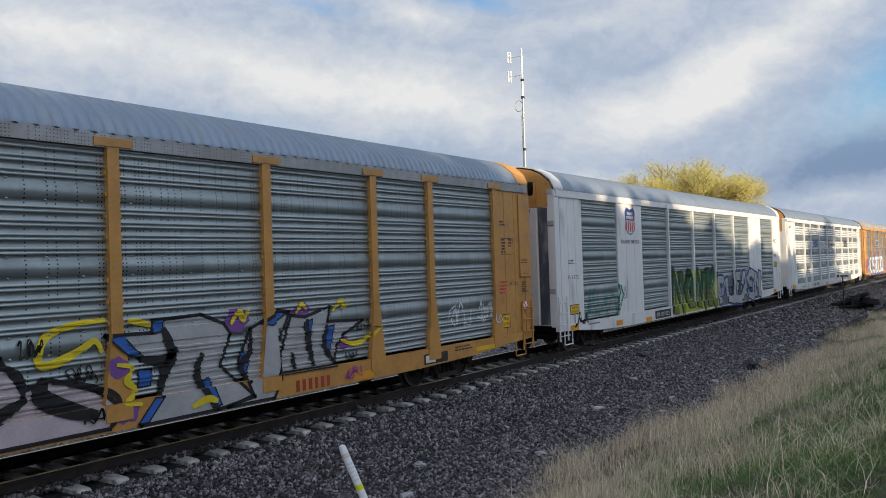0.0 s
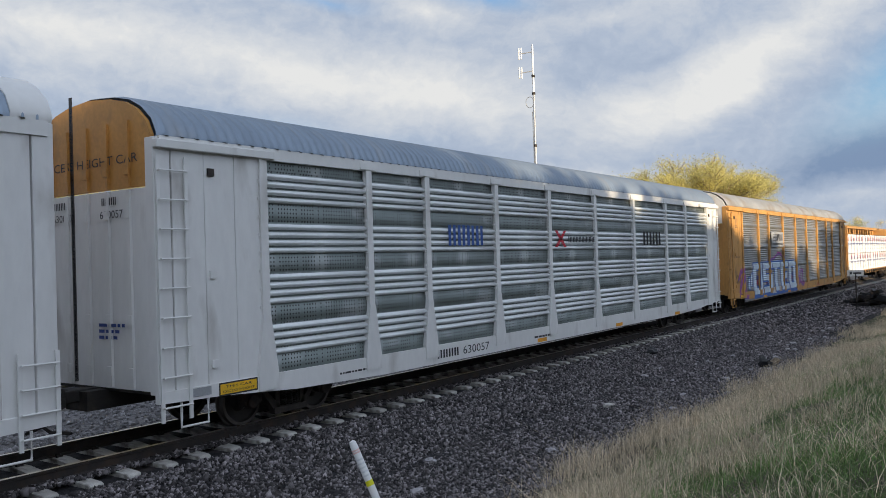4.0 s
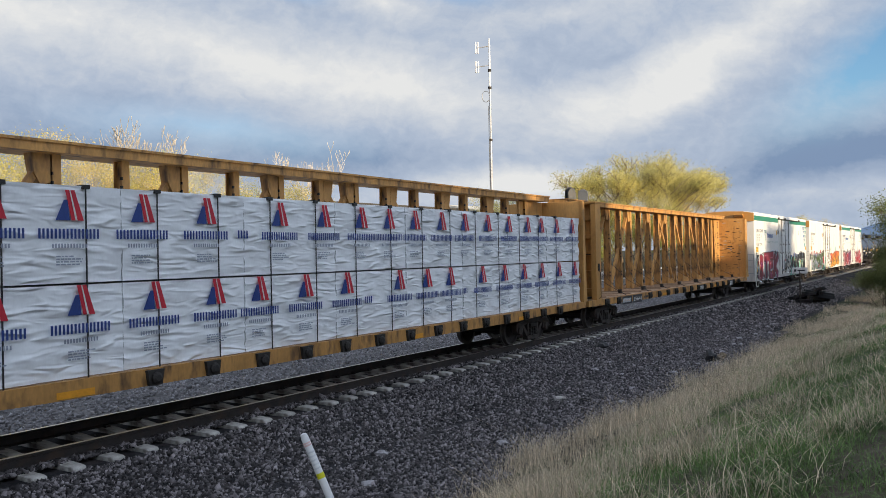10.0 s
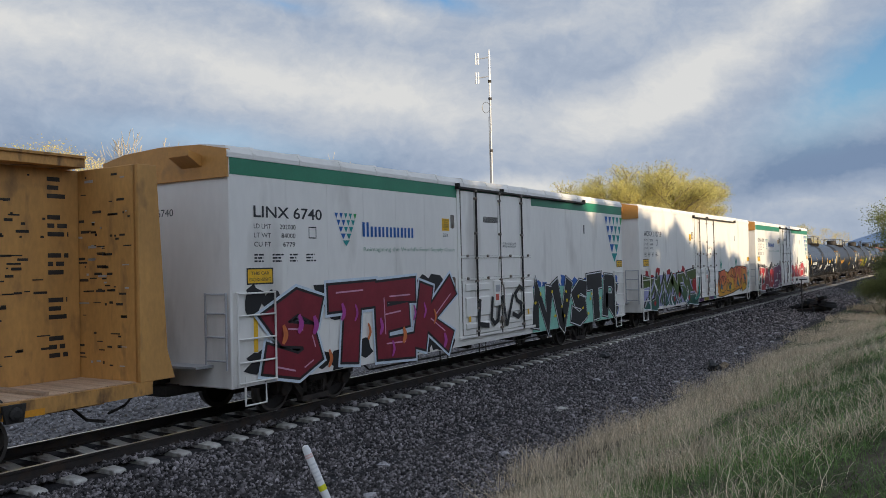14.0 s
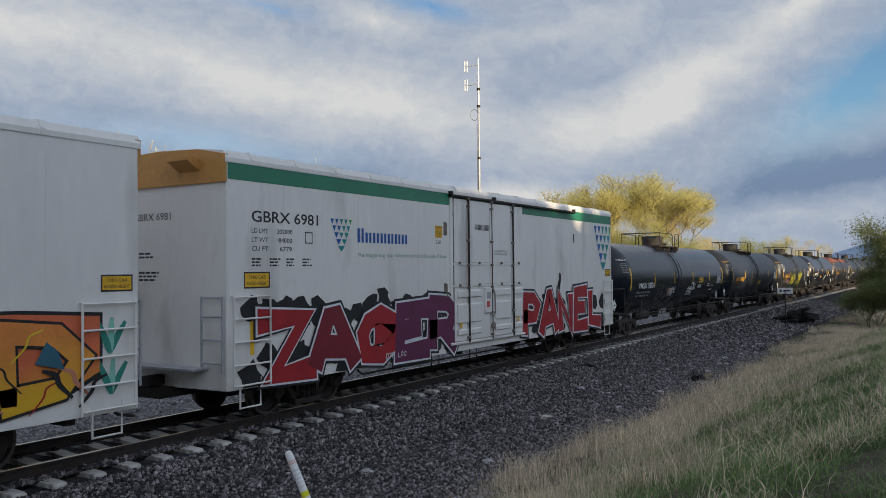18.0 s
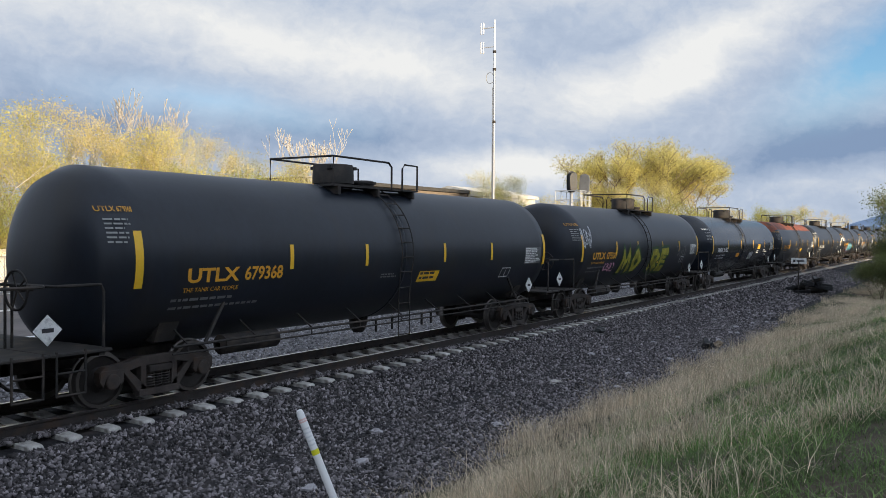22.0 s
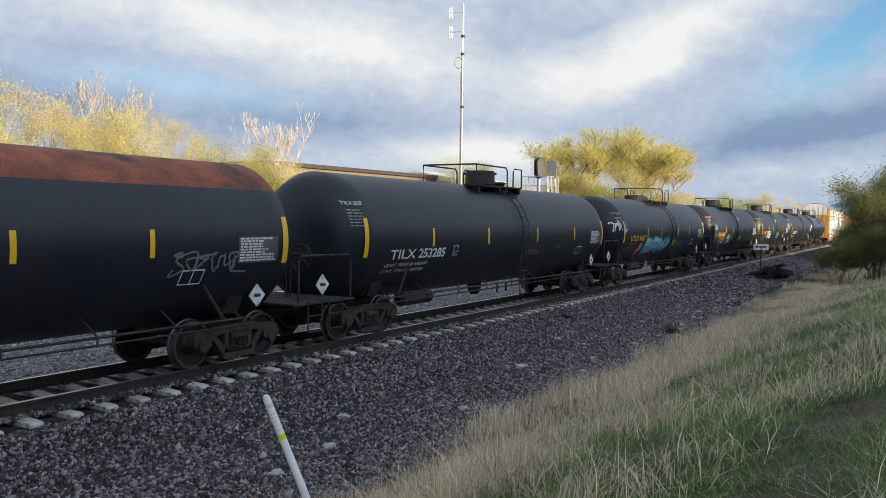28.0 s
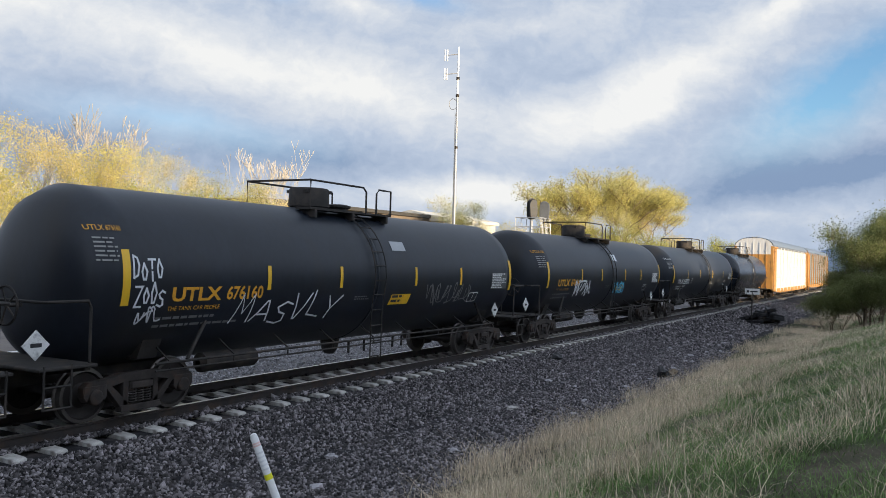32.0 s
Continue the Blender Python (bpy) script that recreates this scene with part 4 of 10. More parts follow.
        if tall_:
            x0, x1 = sorted((sx * (half - 2.35), sx * (half - 0.0)))
            part("eave_header", built(lambda bm: box(bm, x0, x1, -RW - 0.12, -RW - 0.015, EAVE - 0.19, EAVE - 0.06)), M[frame], car, "painted header bar over the end bay", bevel=0.01)
            for z in (EAVE - 0.55, 2.6, 1.2):
                part("door_latch", built(lambda bm: box(bm, sx * (half - 1.05) - 0.06, sx * (half - 1.05) + 0.06, -RW - 0.05, -RW - 0.01, z, z + 0.12)), M["under" if z > 4 else frame], car)
        if hood:
            part("hood", cached(("hood", hood), lambda: hood_mesh(hood)), None, car, "painted roof end cap", at=pose(xe + 0.25, 0, 0))
    for s in (-1, 1):
        for y in (-RW - 0.02, RW + 0.02):
            part("step", built(lambda bm: tube(bm, [(s * (half - 0.9), y, 0.75), (s * (half - 0.9), y, 0.38), (s * (half - 0.4), y, 0.38), (s * (half - 0.4), y, 0.75)], 0.022, 6)), M[frame], car)
    couplers(car, half, 0.75)
    for s in (-1, 1):
        truck(car, s * (half - 3.2))
    RACKS[car.name] = (style, plan, [x for i, (kind, x, _) in enumerate(plan) if i and (kind == "s" and plan[i - 1][0] == "s" or flare)], pw)
    return car, half


def hood_mesh(mat_key):
    bm = bmesh.new()
    prof = [(-y * 1.012, z + 0.03) for y, z in ROOF] + [(y * 1.012, z + 0.03) for y, z in ROOF[-2::-1]]
    inner = [(y * 0.985, z - 0.03) for y, z in prof][::-1]
    prism_x(bm, prof + inner, -0.28, 0.28)
    return mesh_of(bm, "hood", M[mat_key], smooth=True)


def bays(cuts, plates, half):
    out, edges = [], [-half + 0.32, *cuts, half - 0.32]
    for i, (a, b) in enumerate(zip(edges, edges[1:])):
        out.append(("q" if i in plates else "s", a, b))
    return out


UPPLAN = bays((-11.73, -9.06, -6.92, -4.31, -1.43, 1.44, 4.34, 7.09, 9.33, 11.83), (0, 2, 8, 10), 13.49)
CSPLAN = bays((-11.36, -8.62, -6.70, -3.88, -1.16, 1.72, 4.65, 7.59, 9.66, 12.20), (0, 10), 13.49)
NSPLAN = bays((-11.61, -8.85, -6.92, -4.05, -1.20, 1.53, 4.45, 7.29, 9.15, 12.03), (0, 10), 13.81)
ORPLAN = bays((-12.0, -9.2, -7.2, -4.4, -1.6, 1.25, 4.18, 7.05, 9.01, 11.75), (0, 10), 13.53)
orange_car = autorack("autorack_car", -7.4, 18.62, "grey-screened autorack car with orange posts and graffiti", "up", ORPLAN, "galv", "orange", "orange", "roof", "orange", 0.12, 0.19, hood="orange")
shield_car = autorack("autorack_car", 20.05, 46.0, "white-framed autorack car with grey screens and green graffiti", "up", UPPLAN, "galv", "white", "white", "roof", "orange", hood="white")
white_car = autorack("autorack_car", 47.45, 73.4, "white autorack car with ribbed silver screens and ladders", "csx", CSPLAN, "galvbright", "white", "white", "roof", "orange", 0.14, 0.16)
tan_car = autorack("autorack_car", 74.8, 101.35, "weathered orange autorack car with large block graffiti", "ns", NSPLAN, "galvold", "tan", "tan", "roofold", "white", 0.12, 0.19)
far_car = autorack("autorack_car", 397.0, 423.55, "orange-ended autorack car with white screens", "ns", NSPLAN, "white", "white", "orange", "roof", "white", 0.12)
far_car2 = autorack("autorack_car", 425.0, 451.02, "yellow autorack car with pale screens", "up", ORPLAN, "galv", "orange", "orange", "roof", "orange", 0.12)


# ---- centerbeam flat cars ----
def open_bulkhead(car, W2):
    """The front bulkhead: side columns, a recessed plate with ledges, a mid rib and a ladder on its outer face."""
    def bar(name, x0, x1, y0, y1, z0, z1, parent, label=""):
        return part(name, built(lambda bm: box(bm, x0, x1, y0, y1, z0, z1)), M["tan"], parent, label, bevel=0.008)
    bk = bar("bulkhead", -10.56, -10.50, -W2 + 0.14, W2 - 0.1, 1.06, 4.36, car, "ochre steel bulkhead with recessed panels")
    bar("column", -10.95, -10.50, -W2 - 0.06, -W2 + 0.13, 0.90, 4.36, bk)
    bar("column", -10.66, -10.50, W2 - 0.09, W2 + 0.05, 0.90, 4.36, bk)
    bar("top_plate", -10.98, -10.44, -W2 - 0.07, W2 + 0.06, 4.365, 4.43, bk)
    bar("rib", -10.74, -10.565, 0.04, 0.18, 1.06, 4.355, bk)
    for z in (1.28, 1.90, 2.55, 3.16, 3.80):
        bar("ledge", -10.70, -10.565, -W2 + 0.14, 0.03, z, z + 0.16, bk)
        bar("ledge", -10.70, -10.565, 0.19, 0.84, z, z + 0.16, bk)
    bar("rib", -10.72, -10.565, 0.85, 0.93, 1.06, 4.355, bk)
    for k in range(8):
        part("rung", built(lambda bm: tube(bm, [(-10.64, 0.93, 1.15 + k * 0.42), (-10.70, 0.97, 1.15 + k * 0.42), (-10.70, 1.34, 1.15 + k * 0.42), (-10.64, 1.38, 1.15 + k * 0.42)], 0.014, 6)), M["under"], bk)
    part("grab_iron", built(lambda bm: tube(bm, [(-10.60, -1.25, 2.62), (-10.98, -1.20, 2.62), (-10.98, -0.1, 2.62), (-10.60, -0.05, 2.62)], 0.015, 6)), M["under"], bk)
    part("crossover_step", built(lambda bm: box(bm, -11.25, -10.58, -1.2, 0.6, 1.10, 1.15)), M["under"], bk)
    part("brake_bracket", built(lambda bm: box(bm, -10.80, -10.66, -1.53, -1.512, 2.05, 2.30)), M["under"], bk)
    part("handrail", built(lambda bm: tube(bm, [(-10.74, -1.51, 1.10), (-10.74, -1.58, 1.14), (-10.74, -1.58, 2.0), (-10.74, -1.51, 2.04)], 0.013, 6)), M["under"], bk)
    part("end_brace", built(lambda bm: prism(bm, [(-10.50, 4.42), (-9.30, 4.42), (-9.32, 4.20), (-8.50, 1.42), (-8.50, 1.08), (-8.62, 1.08), (-8.66, 1.40), (-9.46, 4.10), (-10.50, 4.30)], -0.06, 0.06)), M["tanworn"], car)


def centerbeam(name, u0, u1, label, ext=0.0, back=0.75, open_front=False):
    car, half = new_car(name, u0, u1, label, "centerbeam car")
    W2, tail = 1.45, half + ext
    bm = bmesh.new()
    for s in (-1, 1):
        prism(bm, [(-half, 1.06), (-half, 0.86), (-half + 3, 0.84), (-half + 4.5, 0.80), (half - 4.5, 0.80), (half - 3, 0.84), (tail, 0.86), (tail, 1.06)], s * W2 - 0.05, s * W2 + 0.05)
    box(bm, -half, tail, -0.3, 0.3, 0.62, 1.0)
    part("side_sill", bm, M["tanworn"], car, "ochre steel side sill with strap winches")
    n = int((half + tail) / 0.62)
    dk = (half + tail - 0.7) / n
    board = mesh_of(built(lambda bm: box(bm, 0, dk - 0.014, -W2 + 0.06, W2 - 0.06, 1.02, 1.07)), "deck_board", M["wood"])
    for i in range(n):
        part("deck_board", board, None, car, at=pose(-half + 0.6 + i * dk, 0, 0))
    part("center_plate", built(lambda bm: box(bm, tail - back - 1.75, tail - back - 0.01, -0.04, 0.04, 1.07, 4.40)), M["tan"], car, "scraped ochre plate before the bulkhead", bevel=0.006)
    bm = bmesh.new()
    box(bm, -half + 0.9, tail - back - 0.1, -0.36, 0.36, 4.42, 4.58)
    box(bm, -half + 0.9, tail - back - 0.1, -0.40, 0.40, 4.56, 4.60)
    part("top_chord", bm, M["tanworn"], car, "ochre steel top chord")

    def post_me():
        bm = bmesh.new()
        sec = [(-0.075, -0.13), (0.075, -0.13), (0.075, -0.112), (0.016, -0.112), (0.016, 0.112), (0.075, 0.112), (0.075, 0.13), (-0.075, 0.13), (-0.075, 0.112), (-0.016, 0.112), (-0.016, -0.112), (-0.075, -0.112)]
        lo, hi = [bm.verts.new((x, y * 1.15, 1.06)) for x, y in sec], [bm.verts.new((x, y * 0.85, 4.43)) for x, y in sec]
        for i in range(len(sec)):
            j = (i + 1) % len(sec)
            bm.faces.new((lo[i], lo[j], hi[j], hi[i]))
        bm.faces.new(lo[::-1])
        bm.faces.new(hi)
        return mesh_of(bm, "upright", M["tanworn"])

    def lug_me():
        return mesh_of(built(lambda bm: box(bm, -0.012, 0.012, 0.0, 0.05, 0.0, 0.05)), "strap_lug", M["under"])
    xs = -9.74 + 1.27 * np.arange(17)
    for x in xs[1:] if open_front else xs:
        up = part("upright", cached("cbpost", post_me), None, car, at=pose(x, 0, 0))
        for k in range(12):
            part("strap_lug", cached("cblug", lug_me), None, up, at=pose(0.072 if k % 3 == 0 else -0.072, -0.160 + 0.004 * k, 1.40 + k * 0.25 + 0.06 * math.sin(k * 2.1)))
    step = xs[1] - xs[0]

    def diag_me():
        bm = bmesh.new()
        prism(bm, [(0.14, 4.28), (0.22, 4.34), (2 * step - 0.1, 1.24), (2 * step - 0.1, 1.08), (2 * step - 0.16, 1.08)], -0.06, 0.06)
        prism(bm, [(0.10, 4.43), (0.42, 4.43), (0.36, 4.10), (0.26, 3.92), (0.10, 3.98)], -0.10, 0.10)
        prism(bm, [(2 * step - 0.10, 1.06), (2 * step - 0.48, 1.06), (2 * step - 0.34, 1.32), (2 * step - 0.10, 1.52)], -0.10, 0.10)
        return mesh_of(bm, "brace", M["tanworn"])
    for i in range(0, 16, 2):
        left = i < 8
        x = xs[i] if not left else xs[i + 3]
        part("brace", cached(("cbdiag", round(step, 3)), diag_me), None, car, at=pose(x, 0, 0, 0, 0, 180 if left else 0))

    def bulk_me():
        bm = bmesh.new()
        box(bm, -0.10, 0.0, -W2, W2, 1.06, 4.40)
        return mesh_of(bm, "bulkhead", M["tan"], bevel=0.008)

    def rib_me():
        bm = bmesh.new()
        box(bm, -0.30, -0.10, -0.07, 0.07, 1.0, 4.40)
        return mesh_of(bm, "rib", M["tan"], bevel=0.008)

    def beam_me():
        bm = bmesh.new()
        box(bm, -0.22, -0.10, -W2, W2, 0, 0.18)
        return mesh_of(bm, "beam", M["tan"], bevel=0.008)

    slim = 0.45 if ext and not open_front else 1.0

    def wing_me():
        bm = bmesh.new()
        for s in (-1,):
            prism(bm, [(0.0, 4.40), (0.0, 1.06), (-0.65 * slim, 1.06), (-0.5 * slim, 1.5), (-0.35 * slim, 4.40)], s * W2 - 0.06, s * W2 + 0.06)
        return mesh_of(bm, "bulkhead", M["tan"], bevel=0.008)
    if open_front:
        open_bulkhead(car, W2)
    for xb, rz in ((tail - back, 180),) if open_front else ((-half + 0.75, 0), (tail - back, 180)):
        bk = part("bulkhead", cached("bulk", bulk_me), None, car, "ochre steel bulkhead with ribs and scrapes", at=pose(xb, 0, 0, 0, 0, rz))
        for y in np.linspace(-W2 + 0.1, W2 - 0.1, 5):
            part("rib", cached("bulkrib", rib_me), None, bk, at=pose(0, y, 0))
        for z in (1.3, 2.2, 3.1, 4.0):
            part("beam", cached("bulkbeam", beam_me), None, bk, at=pose(0, 0, z))
        for y in (0, 2 * W2):
            part("side_wing", cached(("bulkwing", slim), wing_me), None, bk, at=pose(0, y, 0))

    def winch_me():
        bm = bmesh.new()
        lathe_y(bm, [(-1.62, 0.05), (-1.60, 0.09), (-1.50, 0.09)], 10, cz=0.92)
        prism(bm, [(-0.16, 1.04), (0.16, 1.04), (0.12, 0.80), (-0.12, 0.80)], -1.56, -1.49)
        return mesh_of(bm, "winch", M["under"])
    for x in np.linspace(-half + 1.6, half - 1.6, 18):
        if not -8.6 < x < -6.1:       # the number boards stand there
            both_sides("winch", "cbwinch", winch_me, car, 0).location.x = x
    couplers(car, half, 0.45)
    for s in (-1, 1):
        truck(car, s * (half - 2.6))
    return car, half


cb1 = centerbeam("centerbeam_car", 102.5, 124.7, "ochre centerbeam flat car loaded with wrapped gypsum board", 0.55, 0.14)
cb2 = centerbeam("centerbeam_car", 125.5, 147.9, "empty ochre centerbeam flat car with slack straps", 0.63, 0.22, True)


# ---- refrigerated box cars ----
C_LABEL_RED = flat("label_red", (0.55, 0.10, 0.07))


def reefer(name, u0, u1, label, stripe):
    car, half = new_car(name, u0, u1, label, "refrigerator car")
    W2, z0, z1 = 1.65, 0.72, 4.70
    bm = bmesh.new()
    box(bm, -half, half, -W2, W2, z0, z1)
    part("body", bm, M["reefer"], car, "white smooth-sided body", bevel=0.02)
    eave = [(-W2 - 0.014, 4.66), (-W2 - 0.014, 4.74), (-W2 + 0.05, 4.86), (-1.0, 4.93), (0, 4.97), (1.0, 4.93), (W2 - 0.05, 4.86), (W2 + 0.014, 4.74), (W2 + 0.014, 4.66)]
    part("roof", built(lambda bm: prism_x(bm, eave, -half - 0.03, half + 0.03)), M["reefer"], car, "low pitched white roof")
    for k in range(int(2 * half / 1.2)):
        x = -half + 0.6 + k * 1.2
        part("roof_batten", built(lambda bm: prism_x(bm, [(y * 1.004, z + 0.018) for y, z in eave], x - 0.035, x + 0.035)), M["reefer"], car)
    if stripe:
        for s in (-1, 1):
            part("stripe", built(lambda bm: box(bm, -half + 0.02, half - 0.02, s * W2 - 0.005, s * W2 + 0.005, 4.37, 4.655)), M["green"], car, "dark green band below the roof")
    for s in (-1, 1):
        part("end_band", built(lambda bm: prism_x(bm, [(-W2 + 0.01, 4.32), (-W2 + 0.01, 4.80), (-1.0, 4.92), (0, 4.96), (1.0, 4.92), (W2 - 0.01, 4.80), (W2 - 0.01, 4.32)], s * half - 0.05, s * half + 0.05)), M["orange"], car, "orange height warning band")
    # sheets of the side, lapped at narrow seams
    for s in (-1, 1):
        edges = [-half + 0.02, -8.1, -6.95, -5.8, -4.65, -3.5, -2.10] if s < 0 else [-half + 0.02, -8.1, -6.95, -5.8, -4.65, -3.5, -2.3, -1.1, 0.0, 1.1, 2.05]
        edges += [2.05] if s < 0 else []
        edges += [3.35, 4.5, 5.65, 6.8, 7.95, half - 0.02]
        for a, b in zip(edges, edges[1:]):
            if b - a < 3:
                part("side_sheet", built(lambda bm: box(bm, a + 0.006, b - 0.006, min(s * W2, s * (W2 + 0.004)), max(s * W2, s * (W2 + 0.004)), z0 + 0.25, 4.36)), M["reefer"], car)
        part("side_sill", built(lambda bm: box(bm, -half + 0.02, half - 0.02, min(s * W2, s * (W2 + 0.006)), max(s * W2, s * (W2 + 0.006)), z0 + 0.01, z0 + 0.235)), M["reefer"], car)
    bm = bmesh.new()
    box(bm, -half - 0.3, half + 0.3, -0.32, 0.32, 0.55, 0.74)
    for k in range(8):
        x = -half + 1 + k * (2 * half - 2) / 7
        box(bm, x - 0.07, x + 0.07, -1.45, 1.45, 0.60, 0.72)
    part("underframe", bm, M["under"], car)
    for s in (-1, 1):            # brake rod slung below the side
        part("brake_rod", built(lambda bm: tube(bm, [(-5.6, s * 1.38, 0.72), (-5.4, s * 1.42, 0.56), (5.4, s * 1.42, 0.56), (5.6, s * 1.38, 0.72)], 0.022, 6)), M["under"], car, "thin dark rod below the side")
    for x in (-2.6, -0.7, 1.4):
        part("rod_hanger", built(lambda bm: tube(bm, [(x, -1.42, 0.74), (x, -1.42, 0.42), (x + 0.35, -1.42, 0.42), (x + 0.35, -1.42, 0.74)], 0.02, 6)), M["under"], car)
    # plug door: frame, panels, lock rods, gear, tracks
    d0, d1, yd = -1.93, 1.90, -W2 - 0.045
    for a, b in ((d0 - 0.14, d0 - 0.02), (d1 + 0.02, d1 + 0.12)):
        part("door_frame", built(lambda bm: box(bm, a, b, -W2 - 0.03, -W2, 0.97, 4.58)), M["reefer"], car)
    door = part("door", built(lambda bm: box(bm, d0, d1, yd, -W2 + 0.01, 0.98, 4.56)), M["doorgear"], car, "white sliding plug door with lock rods", bevel=0.015)
    cols = (d0 + 0.05, -1.31, -0.06, 1.22, d1 - 0.05)
    for a, b in zip(cols, cols[1:]):
        a, b = a - (0.05 if a < -1.5 else -0.008), b + (0.05 if b > 1.5 else -0.008)
        for za, zb in ((2.955, 4.55), (2.395, 2.885), (0.985, 2.325)):
            part("door_panel", built(lambda bm: box(bm, a, b, yd - 0.012, yd + 0.005, za, zb)), M["reefer"], door, bevel=0.004)
    for a, b in ((d0 + 0.1, -0.62), (0.18, 1.12), (1.34, d1 - 0.06)):
        for za, zb in ((1.12, 1.28), (1.42, 1.92), (2.06, 2.26)):
            part("pressed_rib", built(lambda bm: prism_x(bm, [(yd - 0.010, za), (yd - 0.050, za + 0.02), (yd - 0.050, zb - 0.03), (yd - 0.010, zb)], a, b)), M["reefer"], door, bevel=0.006)
    for z in (2.92, 2.36):
        part("cross_bar", built(lambda bm: box(bm, d0 - 0.06, d1 + 0.02, yd - 0.03, yd, z - 0.03, z + 0.03)), M["reefer"], door, bevel=0.006)
        for x in (d0 + 0.2, -0.7, 0.55, 1.62):
            part("roller", built(lambda bm: lathe_y(bm, [(yd - 0.08, 0.02), (yd - 0.075, 0.035), (yd - 0.03, 0.035)], 10, x, z + 0.02)), M["doorgear"], door)
    for x in (-1.27, 0.0, 1.27):
        for dx in (-0.026, 0.026) if x else (0.0,):
            part("lock_rod", built(lambda bm: tube(bm, [(x + dx, yd - 0.055, 0.92), (x + dx, yd - 0.055, 4.60)], 0.0135, 7)), M["under"], door, "upright rusty lock rod")
        for z in (1.02, 1.60, 2.28, 2.86, 3.48, 4.36, 4.55):
            part("rod_bracket", built(lambda bm: box(bm, x - 0.05, x + 0.05, yd - 0.080, yd, z, z + 0.06)), M["doorgear"], door, bevel=0.012)
    gear = part("door_gear", built(lambda bm: box(bm, -0.42, -0.08, yd - 0.07, yd, 1.62, 2.30)), M["reefer"], door, "white lock gear case", bevel=0.015)
    part("gear_label", built(lambda bm: box(bm, -0.36, -0.20, yd - 0.074, yd - 0.07, 1.78, 1.94)), C_LABEL_RED, gear, "small red label")
    part("gear_label", built(lambda bm: box(bm, -0.36, -0.14, yd - 0.074, yd - 0.07, 2.0, 2.18)), M["galvpipe"], gear)
    part("gear_lever", built(lambda bm: tube(bm, [(-0.02, yd - 0.06, 2.32), (0.0, yd - 0.12, 2.1), (0.02, yd - 0.12, 1.62), (0.0, yd - 0.06, 1.5)], 0.022, 6)), M["doorgear"], gear)
    part("gear_wheel", built(lambda bm: lathe_y(bm, [(yd - 0.11, 0.05), (yd - 0.10, 0.09), (yd - 0.05, 0.09)], 14, 0.0, 1.28)), M["doorgear"], gear)
    part("door_track", built(lambda bm: box(bm, -2.12, 5.86, -W2 - 0.11, -W2 - 0.006, 4.585, 4.645)), M["under"], car, "dark worn upper door track", bevel=0.01)
    for x in (-2.09, 0.2, 5.83):
        part("track_stop", built(lambda bm: box(bm, x - 0.03, x + 0.03, -W2 - 0.12, -W2, 4.58, 4.72)), M["under"], car)
    part("door_track", built(lambda bm: box(bm, -2.12, 2.02, -W2 - 0.09, -W2 - 0.008, 0.90, 0.965)), M["reefer"], car, "white lower door track", bevel=0.01)
    for z in (3.62, 2.12):       # hand holds beside the door
        part("hand_hold", built(lambda bm: (tube(bm, [(-2.30, -W2, z + 0.3), (-2.30, -W2 - 0.06, z + 0.3), (-2.30, -W2 - 0.06, z), (-2.30, -W2, z)], 0.014, 6), box(bm, -2.36, -2.24, -W2 - 0.01, -W2, z + 0.0, z + 0.32))), M["doorgear"], car, "small framed hand hold")
    # safety ladders and walkways at the ends
    for s in (-1, 1):
        for sy in (-1, 1):
            bm = bmesh.new()
            x = s * (half - 0.55)
            for dx in (-0.45, 0.45):
                tube(bm, [(x + dx, sy * (W2 + 0.06), 0.75), (x + dx, sy * (W2 + 0.06), 2.35), (x + dx, sy * W2, 2.35)], 0.02, 6)
            for z in (0.8, 1.15, 1.55, 1.95, 2.33):
                tube(bm, [(x - 0.45, sy * (W2 + 0.07), z), (x + 0.45, sy * (W2 + 0.07), z)], 0.018, 6)
            tube(bm, [(x - 0.25, sy * W2, 0.9), (x - 0.25, sy * W2, 0.40), (x + 0.25, sy * W2, 0.40), (x + 0.25, sy * W2, 0.9)], 0.022, 6)
            part("grab_iron", bm, M["reefer"], car)
        bm = bmesh.new()
        x = s * (half + 0.07)
        for y in (-W2 + 0.05, -W2 + 0.55, 0.9, 1.4):
            tube(bm, [(x, y, 1.05), (x, y, 2.35)], 0.02, 6)
        for z in (1.2, 1.6, 2.0, 2.33):
            tube(bm, [(x, -W2 + 0.05, z), (x, -W2 + 0.55, z)], 0.018, 6)
            tube(bm, [(x, 0.9, z), (x, 1.4, z)], 0.018, 6)
        box(bm, min(s * half, s * (half + 0.38)), max(s * half, s * (half + 0.38)), -1.2, 1.2, 1.08, 1.12)
        part("end_platform", bm, M["galvpipe"], car, "steel end platform and ladder")
        bm = bmesh.new()
        prism(bm, [(s * half, 4.72), (s * (half + 0.34), 4.80), (s * (half + 0.34), 4.70), (s * half, 4.50)][::s], -1.05, -0.55)
        part("bracket", bm, M["orange"], car, "orange roof platform bracket")
    bm = bmesh.new()
    ring = [(0.27 * math.cos(a), 0.27 * math.sin(a)) for a in np.linspace(0, math.tau, 21)]
    tube(bm, [(0, y, z) for y, z in ring], 0.018, 6)
    for a in np.linspace(0, math.tau, 5)[:4]:
        tube(bm, [(0, 0, 0), (0, 0.27 * math.cos(a), 0.27 * math.sin(a))], 0.014, 5)
    tube(bm, [(0, 0, 0), (0.30, 0, 0)], 0.03, 6)
    part("hand_brake", bm, M["under"], car, "black hand brake wheel on the end", at=pose(-half - 0.30, 0.95, 2.35))
